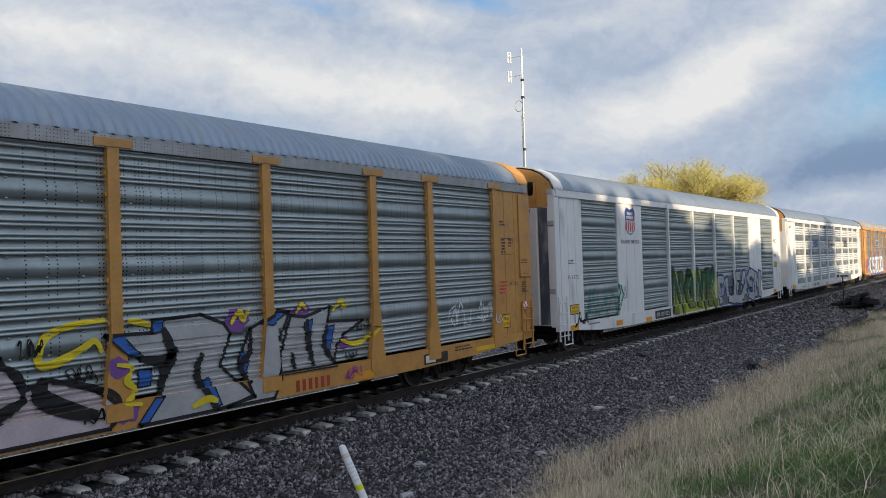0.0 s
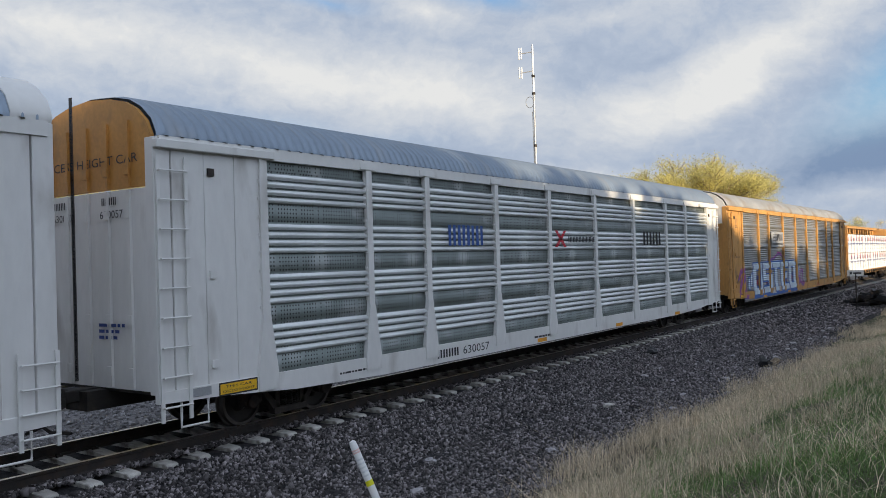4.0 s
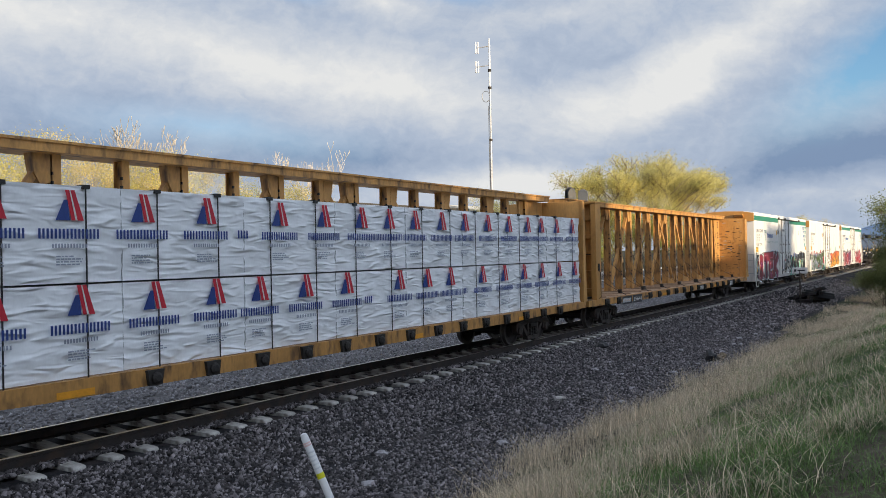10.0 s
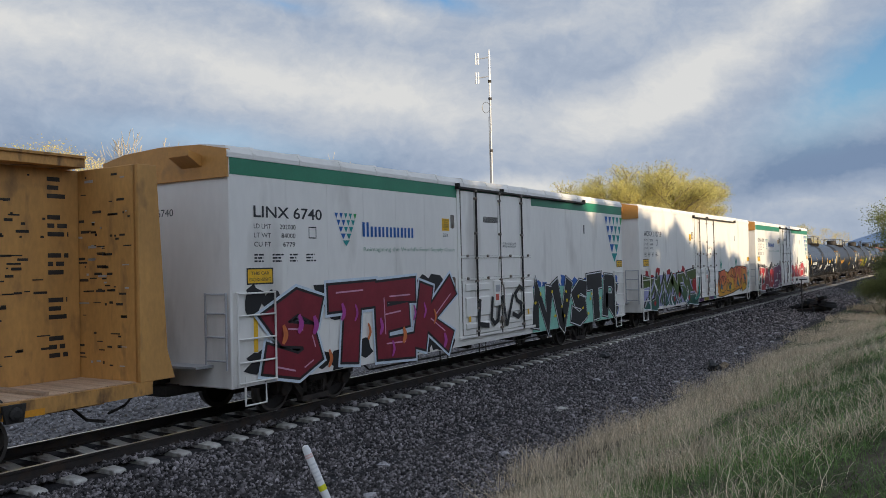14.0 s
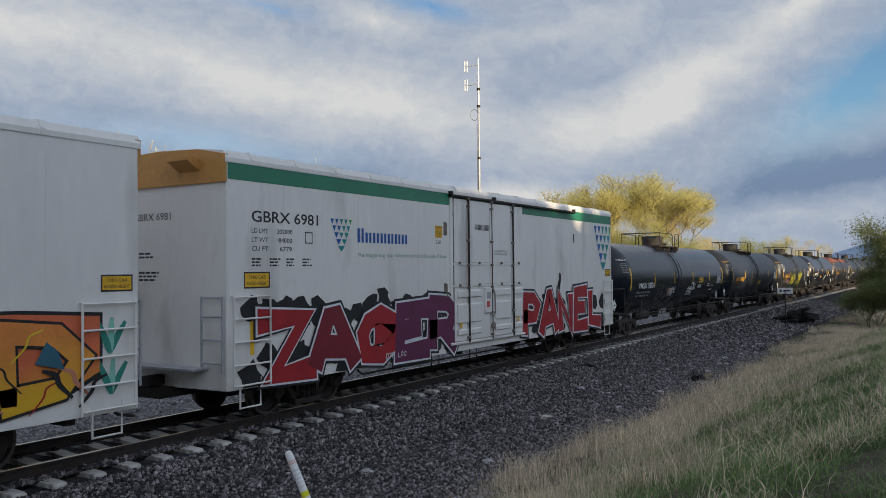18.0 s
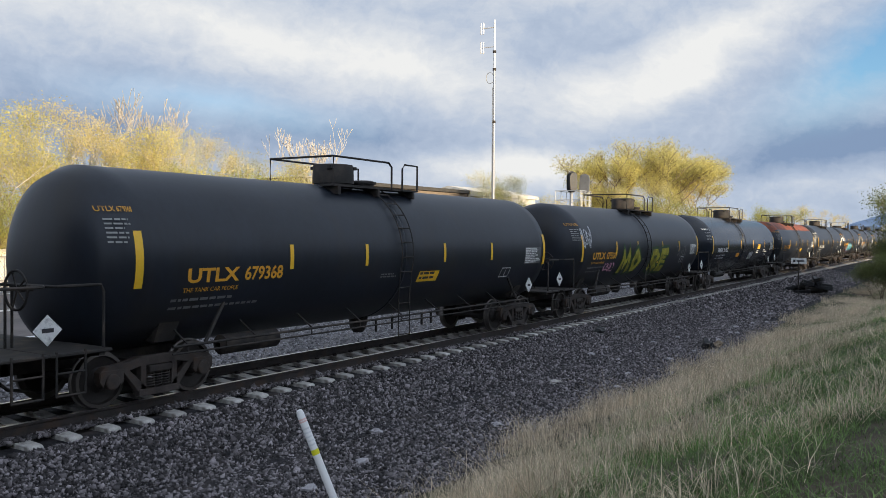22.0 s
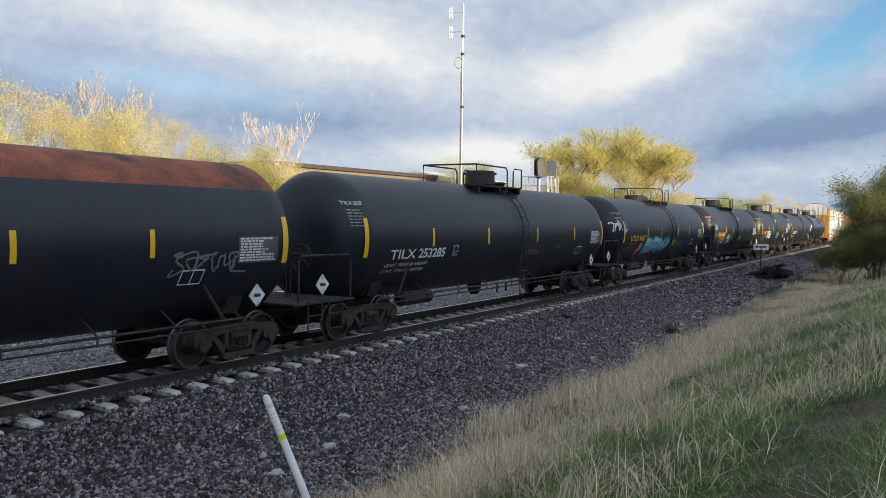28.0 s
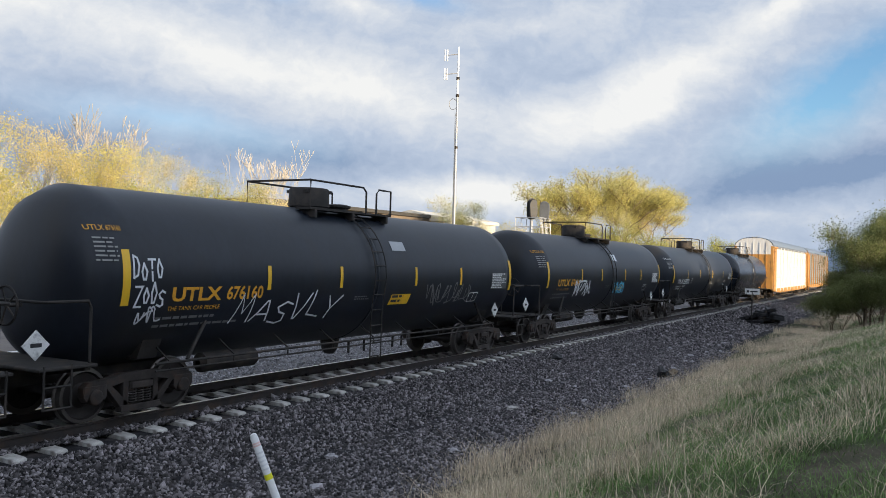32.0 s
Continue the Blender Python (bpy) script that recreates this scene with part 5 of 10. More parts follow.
    part("brake_housing", built(lambda bm: box(bm, -half - 0.22, -half - 0.01, 0.78, 1.12, 2.1, 2.6)), M["under"], car)
    couplers(car, half, 0.80)
    for s in (-1, 1):
        truck(car, s * (half - 2.75))
    return car, half


rf1 = reefer("refrigerator_car", 149.95, 168.2, "white refrigerator car with green band and red graffiti", True)
rf2 = reefer("refrigerator_car", 170.0, 188.25, "white refrigerator car with teal and orange graffiti", False)
rf3 = reefer("refrigerator_car", 190.0, 208.3, "white refrigerator car with green band and red and purple graffiti", True)


# ---- tank cars ----
HEADS = {}
TR, TZ = 1.53, 2.30          # the shell's radius and the height of its axis


def tank(name, f, l_, label, shell="black", dx=-0.25, hx=-0.75, lx=-0.05, rust=False, ring=False, low=False):
    """f, l_: the plan's places of the first and last reflective strip."""
    car, half = new_car(name, f - 0.45, l_ + 0.45, label, "tank car")
    depth, th = 0.60, half - 0.36
    HEADS[car.name] = th
    prof = [(-th - depth, 0.0)]
    for a in np.linspace(0.12, 1.0, 9):
        prof.append((-th - depth * math.sqrt(max(1 - a ** 2.4, 0)), TR * a))
    prof += [(x, TR) for x in np.linspace(-th + 0.35, th - 0.35, 9)]
    prof += [(-x, r) for x, r in prof[9::-1]]
    bm = bmesh.new()
    lathe_x(bm, prof, 64, cz=TZ)
    shell_ob = part("tank_shell", bm, [M[shell]] if not rust else [M[shell], M["rusttop"]], car, "long cylindrical tank shell with domed heads", smooth="all")
    if rust:
        idx = [1 if (math.atan2(p.center.z - TZ, -p.center.y) > 0.72 and math.atan2(p.center.z - TZ, -p.center.y) < 2.2 and abs(p.center.x) < half) else 0 for p in shell_ob.data.polygons]
        shell_ob.data.polygons.foreach_set("material_index", idx)
    for x in (lx, lx + 0.75 if ring else None):
        if x is not None:
            bm = bmesh.new()
            lathe_x(bm, [(x - 0.05, TR - 0.02), (x - 0.045, TR + 0.012), (x + 0.045, TR + 0.012), (x + 0.05, TR - 0.02)], 64, cz=TZ)
            part("shell_band", bm, M[shell], car, smooth="all")
    # sills and walkway
    for s in (-1, 1):
        part("stub_sill", built(lambda bm: box(bm, min(s * (half - 2.4), s * (half + 1.0)), max(s * (half - 2.4), s * (half + 1.0)), -0.33, 0.33, 0.62, 1.0)), M["under"], car, "black steel stub sill")
        part("saddle", built(lambda bm: prism_x(bm, [(-1.0, 0.95), (-1.25, 1.55), (-0.9, 1.25), (0, 1.0), (0.9, 1.25), (1.25, 1.55), (1.0, 0.95)], s * (half - 1.35) - 0.2, s * (half - 1.35) + 0.2)), M["under"], car)
        part("end_platform", built(lambda bm: box(bm, min(s * (half - 0.05), s * (half + 0.95)), max(s * (half - 0.05), s * (half + 0.95)), -1.45, 1.45, 0.98, 1.03)), M["under"], car, "black steel end platform", bevel=0.012)
        for sy in (-1, 1):
            part("platform_bracket", built(lambda bm: prism_x(bm, [(sy * 0.35, 0.97), (sy * 1.4, 0.97), (sy * 1.4, 0.93), (sy * 0.35, 0.76)][::sy], s * (half + 0.1) - 0.05, s * (half + 0.1) + 0.05)), M["under"], car)
            part("saddle_brace", built(lambda bm: tube(bm, [(s * (half - 1.9), sy * 1.38, 0.92), (s * (half - 2.35), sy * 1.33, 1.55)], 0.035, 6)), M["under"], car)
    for s in (-1, 1):
        bm = bmesh.new()
        tube(bm, [(-half + 1.2, s * 1.40, 0.90), (half - 1.2, s * 1.40, 0.90)], 0.025, 6)
        tube(bm, [(-half + 1.2, s * 1.40, 0.78), (half - 1.2, s * 1.40, 0.78)], 0.018, 6)
        for x in np.linspace(-half + 1.5, half - 1.5, 9):
            tube(bm, [(x, s * 1.40, 0.78), (x, s * 1.40, 0.92), (x, s * 1.0, 1.18)], 0.018, 5)
        part("side_rod", bm, M["under"], car, "thin handhold rods along the belly")
    # end railings
    for s in (-1, 1):
        for sy in (-1, 1):
            bm = bmesh.new()
            a, b = s * (half + 0.10), s * (half + 0.90)
            y = sy * 1.44
            tube(bm, [(a, y, 1.05), (a, y, 1.88), (a + s * 0.05, y, 1.98), (b - s * 0.05, y, 1.98), (b, y * 0.95, 1.98), (b, y * 0.15, 1.98)], 0.024, 7)
            tube(bm, [(b, y * 0.3, 1.98), (b, y * 0.3, 1.05)], 0.02, 6)
            for q in (0.3, 0.75):
                tube(bm, [(a + s * q, y, 1.06), (a + s * q, y, 0.42)], 0.018, 6)
            for q in (0.43, 0.75):
                tube(bm, [(a + s * 0.3, y, q), (a + s * 0.75, y, q)], 0.018, 6)
            part("end_railing", bm, M["under"], car)
    # dome platform
    top = TZ + TR
    bm = bmesh.new()
    lathe_z(bm, hx, 0, [(top - 0.1, 0.42), (top + 0.04, 0.42), (top + 0.05, 0.47), (top + 0.10, 0.47), (top + (0.2 if low else 0.44), 0.46), (top + (0.23 if low else 0.47), 0.44), (top + (0.24 if low else 0.48), 0.38)], 28)
    for a in (0.4, 2.0, 3.7, 5.3):
        box(bm, hx + 0.46 * math.cos(a) - 0.05, hx + 0.46 * math.cos(a) + 0.05, 0.46 * math.sin(a) - 0.05, 0.46 * math.sin(a) + 0.05, top + (0.14 if low else 0.36), top + (0.2 if low else 0.43))
    part("valve_housing", bm, M["under"], car, "black round valve housing", smooth=True)
    bm = bmesh.new()
    lathe_z(bm, hx + 0.95, -0.1, [(top - 0.15, 0.28), (top + 0.08, 0.28), (top + 0.09, 0.33), (top + 0.14, 0.33), (top + 0.17, 0.2)], 18)
    part("manway", bm, M["under"], car, "low bolted manway cover")
    z = top - 0.02
    for sy in (-1, 1):
        bm = bmesh.new()
        box(bm, dx - 1.58, dx + 1.58, sy * 0.70 - 0.20, sy * 0.70 + 0.20, z - 0.05, z)
        for x in (dx - 1.4, dx, dx + 1.4):
            box(bm, x - 0.04, x + 0.04, sy * 0.70 - 0.22, sy * 0.70 + 0.22, z - 0.22, z - 0.05)
        part("platform", bm, M["under"], car, "grated walkway beside the valve housing")
    h = z + 0.58
    for sy in (-1, 1):
        y = sy * 0.90
        bm = bmesh.new()
        tube(bm, [(dx - 1.58, y, z - 0.04), (dx - 1.58, y, h), (dx + 0.40, y, h), (dx + 0.52, y, h - 0.10), (dx + 0.52, y, z - 0.04)], 0.024, 7)
        tube(bm, [(dx + 0.95, y, z - 0.04), (dx + 0.95, y, h - 0.1), (dx + 1.05, y, h), (dx + 1.58, y, h), (dx + 1.58, y, z - 0.04)], 0.024, 7)
        part("guard_rail", bm, M["under"], car, "bent pipe guard rail")
    bm = bmesh.new()
    tube(bm, [(dx - 1.58, -0.9, h), (dx - 1.58, 0.9, h)], 0.024, 7)
    part("cross_rail", bm, M["under"], car)
    # side ladder, bent round the shell
    bm = bmesh.new()
    arc = [(-(TR + 0.07) * math.cos(a), TZ + (TR + 0.07) * math.sin(a)) for a in np.linspace(1.25, -0.25, 12)] + [(-1.5, 1.4), (-1.5, 0.45)]
    for s in (-0.22, 0.22):
        tube(bm, [(lx + s, y, zz) for y, zz in arc], 0.015, 6)
    rails = part("ladder", bm, M["under"], car, "narrow black ladder up the shell")
    for y, zz in [(-(TR + 0.07) * math.cos(a), TZ + (TR + 0.07) * math.sin(a)) for a in np.linspace(1.0, -0.25, 7)] + [(-1.5, 1.55), (-1.5, 1.2), (-1.5, 0.85), (-1.5, 0.5)]:
        part("rung", built(lambda bm: tube(bm, [(lx - 0.22, y, zz), (lx + 0.22, y, zz)], 0.015, 5)), M["under"], rails)
    # belly fittings
    part("outlet_valve", built(lambda bm: lathe_z(bm, 0.2, 0, [(0.42, 0.12), (0.55, 0.2), (0.8, 0.24)], 14)), M["under"], car)
    part("air_reservoir", built(lambda bm: lathe_x(bm, [(-half + 2.55, 0.05), (-half + 2.6, 0.18), (-half + 3.95, 0.18), (-half + 4.0, 0.05)], 16, -0.98, 0.76)), M["under"], car, smooth=True)
    for x in (-0.9, -0.3, 0.9, 1.3):
        part("pipe_stub", built(lambda bm: tube(bm, [(x, -1.35, 0.9), (x + 0.04, -1.32, 0.62)], 0.03, 6)), M["under"], car)
    bm = bmesh.new()
    tube(bm, [(0, 0.28 * math.cos(a), 0.28 * math.sin(a)) for a in np.linspace(0, math.tau, 21)], 0.02, 6)
    for a in np.linspace(0, math.tau, 6)[:5]:
        tube(bm, [(0.02, 0, 0), (0, 0.28 * math.cos(a), 0.28 * math.sin(a))], 0.014, 5)
    tube(bm, [(0, 0, 0), (0.25, 0, 0)], 0.03, 6)
    part("hand_brake", bm, M["under"], car, "spoked round hand brake wheel", at=pose(-half - 1.12, -0.9, 1.92))
    couplers(car, half, 1.15)
    for s in (-1, 1):
        truck(car, s * (half - 1.2))
    return car, half


TANKS = [
    tank("tank_car", 210.81, 225.67, "shiny blue-black tank car with white lettering", "blue_black", -0.2, 0.1, -0.9),
    tank("tank_car", 228.40, 242.18, "black tank car with yellow lettering", "black"),
    tank("tank_car", 245.15, 258.46, "black tank car with yellow-green graffiti", "black", 0.55, 1.0, -0.25),
    tank("tank_car", 261.37, 276.26, "shiny blue-black tank car with white stencils", "blue_black", -0.2, 0.1, -1.0),
    tank("tank_car", 279.20, 292.93, "black tank car with rust-red staining along the top", "black", rust=True),
    tank("tank_car", 295.70, 310.69, "long black tank car with white lettering", "black", 0.1, 0.5, 0.6),
    tank("tank_car", 313.50, 327.30, "grey-black tank car with blue graffiti", "black", 0.35, -0.9, 0.6, ring=True, low=True),
    tank("tank_car", 330.38, 344.02, "black tank car with scrawled white graffiti", "black"),
    tank("tank_car", 347.10, 360.7, "black tank car with a pale patch", "black"),
    tank("tank_car", 363.7, 379.0, "long black tank car", "black", 0.1, 0.5, 0.6),
    tank("tank_car", 382.0, 394.0, "dark tank car before the autoracks", "blue_black"),
]


# ---- plants ----
def branch_tree(seed, height, levels, spread, lean=0.15, trunk_r=0.16, fork=3, first=0.28, up=0.35):
    """Branch lines from a forking rule: lists of (points, radii), and the twig ends."""
    r = random.Random(seed)
    lines, ends = [], []

    def grow(p, d, length, rad, lev):
        pts, rs, q, dd = [p], [rad], p, d
        n = 4
        for i in range(n):
            dd = (dd + Vector((r.uniform(-1, 1), r.uniform(-1, 1), r.uniform(-0.6, 0.9))) * lean * 0.6 + Vector((0, 0, up * 0.12))).normalized()
            q = q + dd * length / n
            pts.append(q)
            rs.append(rad * (1 - 0.55 * (i + 1) / n))
        lines.append((pts, rs))
        if lev >= levels - 1:
            ends.append((pts[3], dd))
        if lev >= levels:
            ends.append((q, dd))
            ends.append((pts[2], dd))
            return
        k = fork + (r.random() < 0.5)
        for j in range(k):
            at = pts[r.choice((2, 3, 4, 4))] if j else q
            a = r.uniform(0, math.tau)
            side = Vector((math.cos(a), math.sin(a), r.uniform(-0.1, 0.6)))
            nd = (dd * (1 - spread * 0.5) + side * spread).normalized()
            grow(at, nd, length * r.uniform(0.58, 0.82), rad * 0.45 * r.uniform(0.85, 1.15), lev + 1)
    stems = 1 if trunk_r > 0.12 else 3
    for s in range(stems):
        grow(Vector((0.2 * s - 0.2 * (stems > 1), 0.1 * (s % 2), -0.3)), Vector((r.uniform(-0.25, 0.25) * stems / 2, r.uniform(-0.2, 0.2), 1)).normalized(), height * first * 1.6, trunk_r, 1)
    return lines, ends


def wood_mesh(name, lines, material, thin=0.008):
    V, Fc = [], []
    for pts, rs in lines:
        seg = 6 if rs[0] > 0.05 else 4 if rs[0] > 0.02 else 3
        base = len(V)
        for i, p in enumerate(pts):
            d = (pts[min(i + 1, len(pts) - 1)] - pts[max(i - 1, 0)]).normalized()
            a = d.cross(Vector((0.3, 1, 0.2))).normalized()
            b = d.cross(a)
            for k in range(seg):
                t = k * math.tau / seg
                V.append(p + (a * math.cos(t) + b * math.sin(t)) * max(rs[i], thin))
        for i in range(len(pts) - 1):
            for k in range(seg):
                j = (k + 1) % seg
                Fc.append((base + i * seg + k, base + i * seg + j, base + (i + 1) * seg + j, base + (i + 1) * seg + k))
    return pydata(name, [tuple(v) for v in V], Fc, material, True)


def leaf_mesh(name, ends, per, size, cloud, material, seed):
    rg = np.random.RandomState(seed)
    E_ = np.array([tuple(p) for p, _ in ends])
    n = len(E_) * per
    c = np.repeat(E_, per, 0) + rg.normal(0, cloud, (n, 3)) * (1, 1, 0.8)
    a = rg.normal(0, 1, (n, 3))
    a /= np.linalg.norm(a, axis=1)[:, None]
    b = np.cross(a, rg.normal(0, 1, (n, 3)))
    b /= np.linalg.norm(b, axis=1)[:, None]
    s = size * rg.uniform(0.5, 1.3, (n, 1))
    v = np.stack([c - a * s, c - b * s * 0.5, c + a * s, c + b * s * 0.5], 1).reshape(-1, 3)
    return pydata(name, v, np.arange(n * 4).reshape(-1, 4), material)


def tree_kind(key, seed, height, levels, spread, trunk_r, wood, leaf, per, size, cloud, thin=0.008, **kw):
    lines, ends = branch_tree(seed, height, levels, spread, trunk_r=trunk_r, **kw)
    top = max(p.z for p, _ in ends)
    k = height / top
    lines = [([p * k for p in pts], rs) for pts, rs in lines]
    ends = [(p * k, d) for p, d in ends]
    return wood_mesh("trunk", lines, M[wood], thin), (leaf_mesh("crown", ends, per, size, cloud, M[leaf], seed) if per else None)


TREES = {
    "gold": tree_kind("gold", 3, 11.5, 5, 0.62, 0.19, "palebark", "leaf2", 22, 0.068, 0.42, thin=0.014),
    "spring": tree_kind("spring", 8, 11.5, 5, 0.66, 0.18, "palebark", "leaf", 22, 0.068, 0.42, thin=0.014),
    "green": tree_kind("green", 14, 7.0, 5, 0.7, 0.10, "bark", "leafgreen", 13, 0.06, 0.34, thin=0.012),
    "bare": tree_kind("bare", 21, 13.0, 6, 0.50, 0.19, "palebark", "leaf2", 0, 0, 0, thin=0.02, up=0.8),
    "bare2": tree_kind("bare2", 33, 12.5, 6, 0.46, 0.115, "palebark", "leaf2", 0, 0, 0, thin=0.02, up=0.7, fork=2),
    "shrub": tree_kind("shrub", 41, 4.2, 5, 0.8, 0.06, "palebark", "leaf", 9, 0.06, 0.36, thin=0.012),
    "willow": tree_kind("willow", 55, 14.0, 6, 0.72, 0.34, "bark", "leaf", 24, 0.085, 0.44, thin=0.034),
    "olive": tree_kind("olive", 67, 6.6, 5, 0.62, 0.10, "bark", "leafolive", 40, 0.05, 0.36, first=0.16),
}


def plant(kind, name, x, y, scale, rot, label, z=None, group="", sz=1.0):
    wood, crown = TREES[kind]
    t_ = thing(name, pose(x, y, float(ground_z(x, y)) if z is None else z, 0, 0, rot), label, "shrub" if name == "shrub" else "tree", group)
    t_.scale = (scale, scale, scale * sz)
    part("trunk", wood, None, t_, "branching trunk and limbs")
    if crown:
        part("crown", crown, None, t_, "sparse spring foliage")
    return t_


def at_az(az, y):
    """The x where a bearing from the eye meets a line along the track."""
    return (y - EYE[1]) / math.tan(radians(az))


rp = random.Random(12)
ROW = [("spring", 61, 37, 0.95), ("gold", 58.6, 38, 1.0), ("gold", 56.6, 39, 0.97), ("spring", 55.0, 37, 0.88), ("green", 53, 36, 1.1), ("gold", 50.9, 39, 0.85), ("spring", 49.4, 38, 0.98), ("gold", 47.9, 37, 0.92), ("green", 46.4, 36, 1.2),
       ("spring", 45.2, 39, 0.86), ("green", 43.6, 36, 1.05), ("gold", 42.4, 38, 0.8), ("green", 40.2, 36, 1.0), ("spring", 38.8, 38, 0.66), ("gold", 37.3, 38, 0.58), ("green", 36, 37, 0.85), ("spring", 34.4, 40, 0.58), ("gold", 33.2, 40, 0.62), ("spring", 31.6, 41, 0.55), ("green", 35.2, 36, 0.8), ("green", 32.4, 37, 0.8),
       ("spring", 28.7, 42, 1.0), ("green", 27.6, 42, 0.7), ("green", 29.8, 40, 0.9), ("gold", 63.5, 38, 1.0), ("spring", 66, 39, 1.0)]
for kind, az, y, s in ROW:
    plant(kind, "tree", at_az(az, y), y, s, rp.uniform(0, 360), {"gold": "young tree with golden spring buds beyond the road", "spring": "tree with sunlit yellow-green spring leaves beyond the road", "green": "small tree with fresh green leaves beyond the road"}[kind], group="trees beyond the road")
for az, y, s, k in ((52.6, 41, 1.08, "bare"), (41.2, 41, 1.12, "bare2"), (55.5, 42, 0.95, "bare2")):
    plant(k, "tree", at_az(az, y), y, s, rp.uniform(0, 360), "tall bare pale-barked tree rising over the others", group="bare trees")
for i in range(30):
    az = 64 - i * 1.32 + rp.uniform(-0.5, 0.5)
    y = rp.uniform(34.0, 36.5)
    plant(rp.choice(("shrub", "shrub", "green")), "shrub", at_az(az, y), y, rp.uniform(0.55, 0.95), rp.uniform(0, 360), "yellow-green shrub growing along the wire fence", group="shrubs along the fence")
for kind, az, dist, sc, rot in (("willow", 19.8, 100, 1.0, 40), ("willow", 16.0, 104, 0.98, 250), ("willow", 17.9, 102, 1.03, 130), ("willow", 22.3, 96, 0.66, 160), ("spring", 17.9, 92, 0.80, 10), ("gold", 14.8, 106, 0.82, 80), ("spring", 24.6, 94, 0.66, 200), ("gold", 20.9, 98, 0.86, 300), ("spring", 13.4, 112, 0.62, 120), ("green", 15.8, 90, 0.9, 190), ("green", 21.5, 88, 0.8, 30), ("spring", 16.6, 96, 0.6, 70), ("spring", 19.4, 95, 0.62, 220), ("gold", 23.6, 92, 0.6, 10), ("green", 18.4, 90, 1.1, 140), ("spring", 14.2, 100, 0.55, 30)):
    plant(kind, "tree", dist * math.cos(radians(az)), EYE[1] + dist * math.sin(radians(az)), sc, rot, "broad tree with golden green spring foliage near the signal", group="trees near the signal")
plant("green", "tree", 150, 15.5, 1.2, 20, "small dark conical tree far along the track")
for i, (x, y, s) in enumerate(((190, 15, 0.8), (205, 19, 0.9), (220, 13.5, 0.75), (240, 20, 0.9), (175, 26, 0.7))):
    plant("gold", "tree", x, y, s, 70 * i, "pale gold tree far along the track", group="far trees")
plant("olive", "tree", 56, -10.0, 0.98, 30, "olive-green twiggy tree on the bank beside the track")
plant("olive", "tree", 58, -12.6, 1.02, 150, "olive-green twiggy tree on the bank beside the track")
for x, y, k, rot in ((55, -8.3, 0.62, 80), (57.5, -9.6, 0.7, 200), (54, -10.8, 0.6, 310), (60, -10.6, 0.8, 20)):
    plant("olive", "shrub", x, y, k, rot, "low olive-green bush at the foot of the tree", z=float(ground_z(x, y)) - 0.9 * k, sz=0.9)


def scatter_grass(name, n, box_, length, width, lean, material, seed, dens=None):
    rg = np.random.RandomState(seed)
    x = box_[0] + (box_[1] - box_[0]) * rg.uniform(0, 1, n) ** 1.5
    y = rg.uniform(box_[2], box_[3], n)
    clump = np.sin(x * 2.1 + 1.3 * np.sin(y * 1.7)) + np.sin(y * 3.3 + x * 0.7) + 0.8 * np.sin(x * 0.55 + y)
    ragged = 6.9 + 0.45 * np.sin(x * 0.8 + 0.6) + 0.3 * np.sin(x * 2.1)
    edge = np.clip((y + ragged) / 0.9, 0, 1) * 1.9          # thinner, and ragged, where the gravel begins
    keep = clump + rg.normal(0, 0.9, n) > (dens if dens is not None else -9) + edge
    x, y = x[keep], y[keep]
    n = len(x)
    z = ground_z(x, y) - 0.02
    L = rg.uniform(*length, n) * (0.75 + 0.12 * clump[keep])
    a = rg.uniform(0, math.tau, n)
    ln = np.abs(rg.normal(0, lean, n)) * L
    dx, dy = np.cos(a) * ln + 0.10 * L, np.sin(a) * ln
    wa = rg.uniform(0, math.tau, n)
    w = width * rg.uniform(0.6, 1.3, n)
    wx, wy = np.cos(wa) * w, np.sin(wa) * w
    P = []
    for f, ww in ((0.0, 1.0), (0.55, 0.8), (1.0, 0.15)):
        px_, py_, pz_ = x + dx * f * f, y + dy * f * f, z + L * (f - 0.18 * f * f)
        P += [np.stack([px_ - wx * ww, py_ - wy * ww, pz_], -1), np.stack([px_ + wx * ww, py_ + wy * ww, pz_], -1)]
    v = np.stack(P, 1).reshape(-1, 3)
    b = np.arange(n)[:, None] * 6
    f = np.concatenate([b + [0, 1, 3, 2], b + [2, 3, 5, 4]])
    return new(name, pydata(name, v, f, material))


tagged(scatter_grass("dry_grass", 120000, (4.5, 80, -8.7, -5.8), (0.18, 0.58), 0.0030, 0.5, M["straw"], 5, 0.2), "tall dry straw-coloured grass along the foot of the bank", "grass", kind="stuff")
tagged(scatter_grass("dry_stems", 26000, (5.0, 40, -10.2, -5.5), (0.40, 0.90), 0.0030, 0.7, M["stem"], 15, 1.3), "tall bent dry stems standing over the grass", "grass", kind="stuff")
tagged(scatter_grass("dry_grass", 75000, (4.5, 75, -12.5, -7.2), (0.18, 0.50), 0.0032, 1.2, M["straw"], 6, 0.8), "dry straw-coloured grass among green", "grass", kind="stuff")
tagged(scatter_grass("green_grass", 250000, (4.0, 70, -12.6, -7.2), (0.07, 0.24), 0.0032, 1.3, M["grass"], 7, -1.2), "fresh green spring grass on the bank", "grass", kind="stuff")


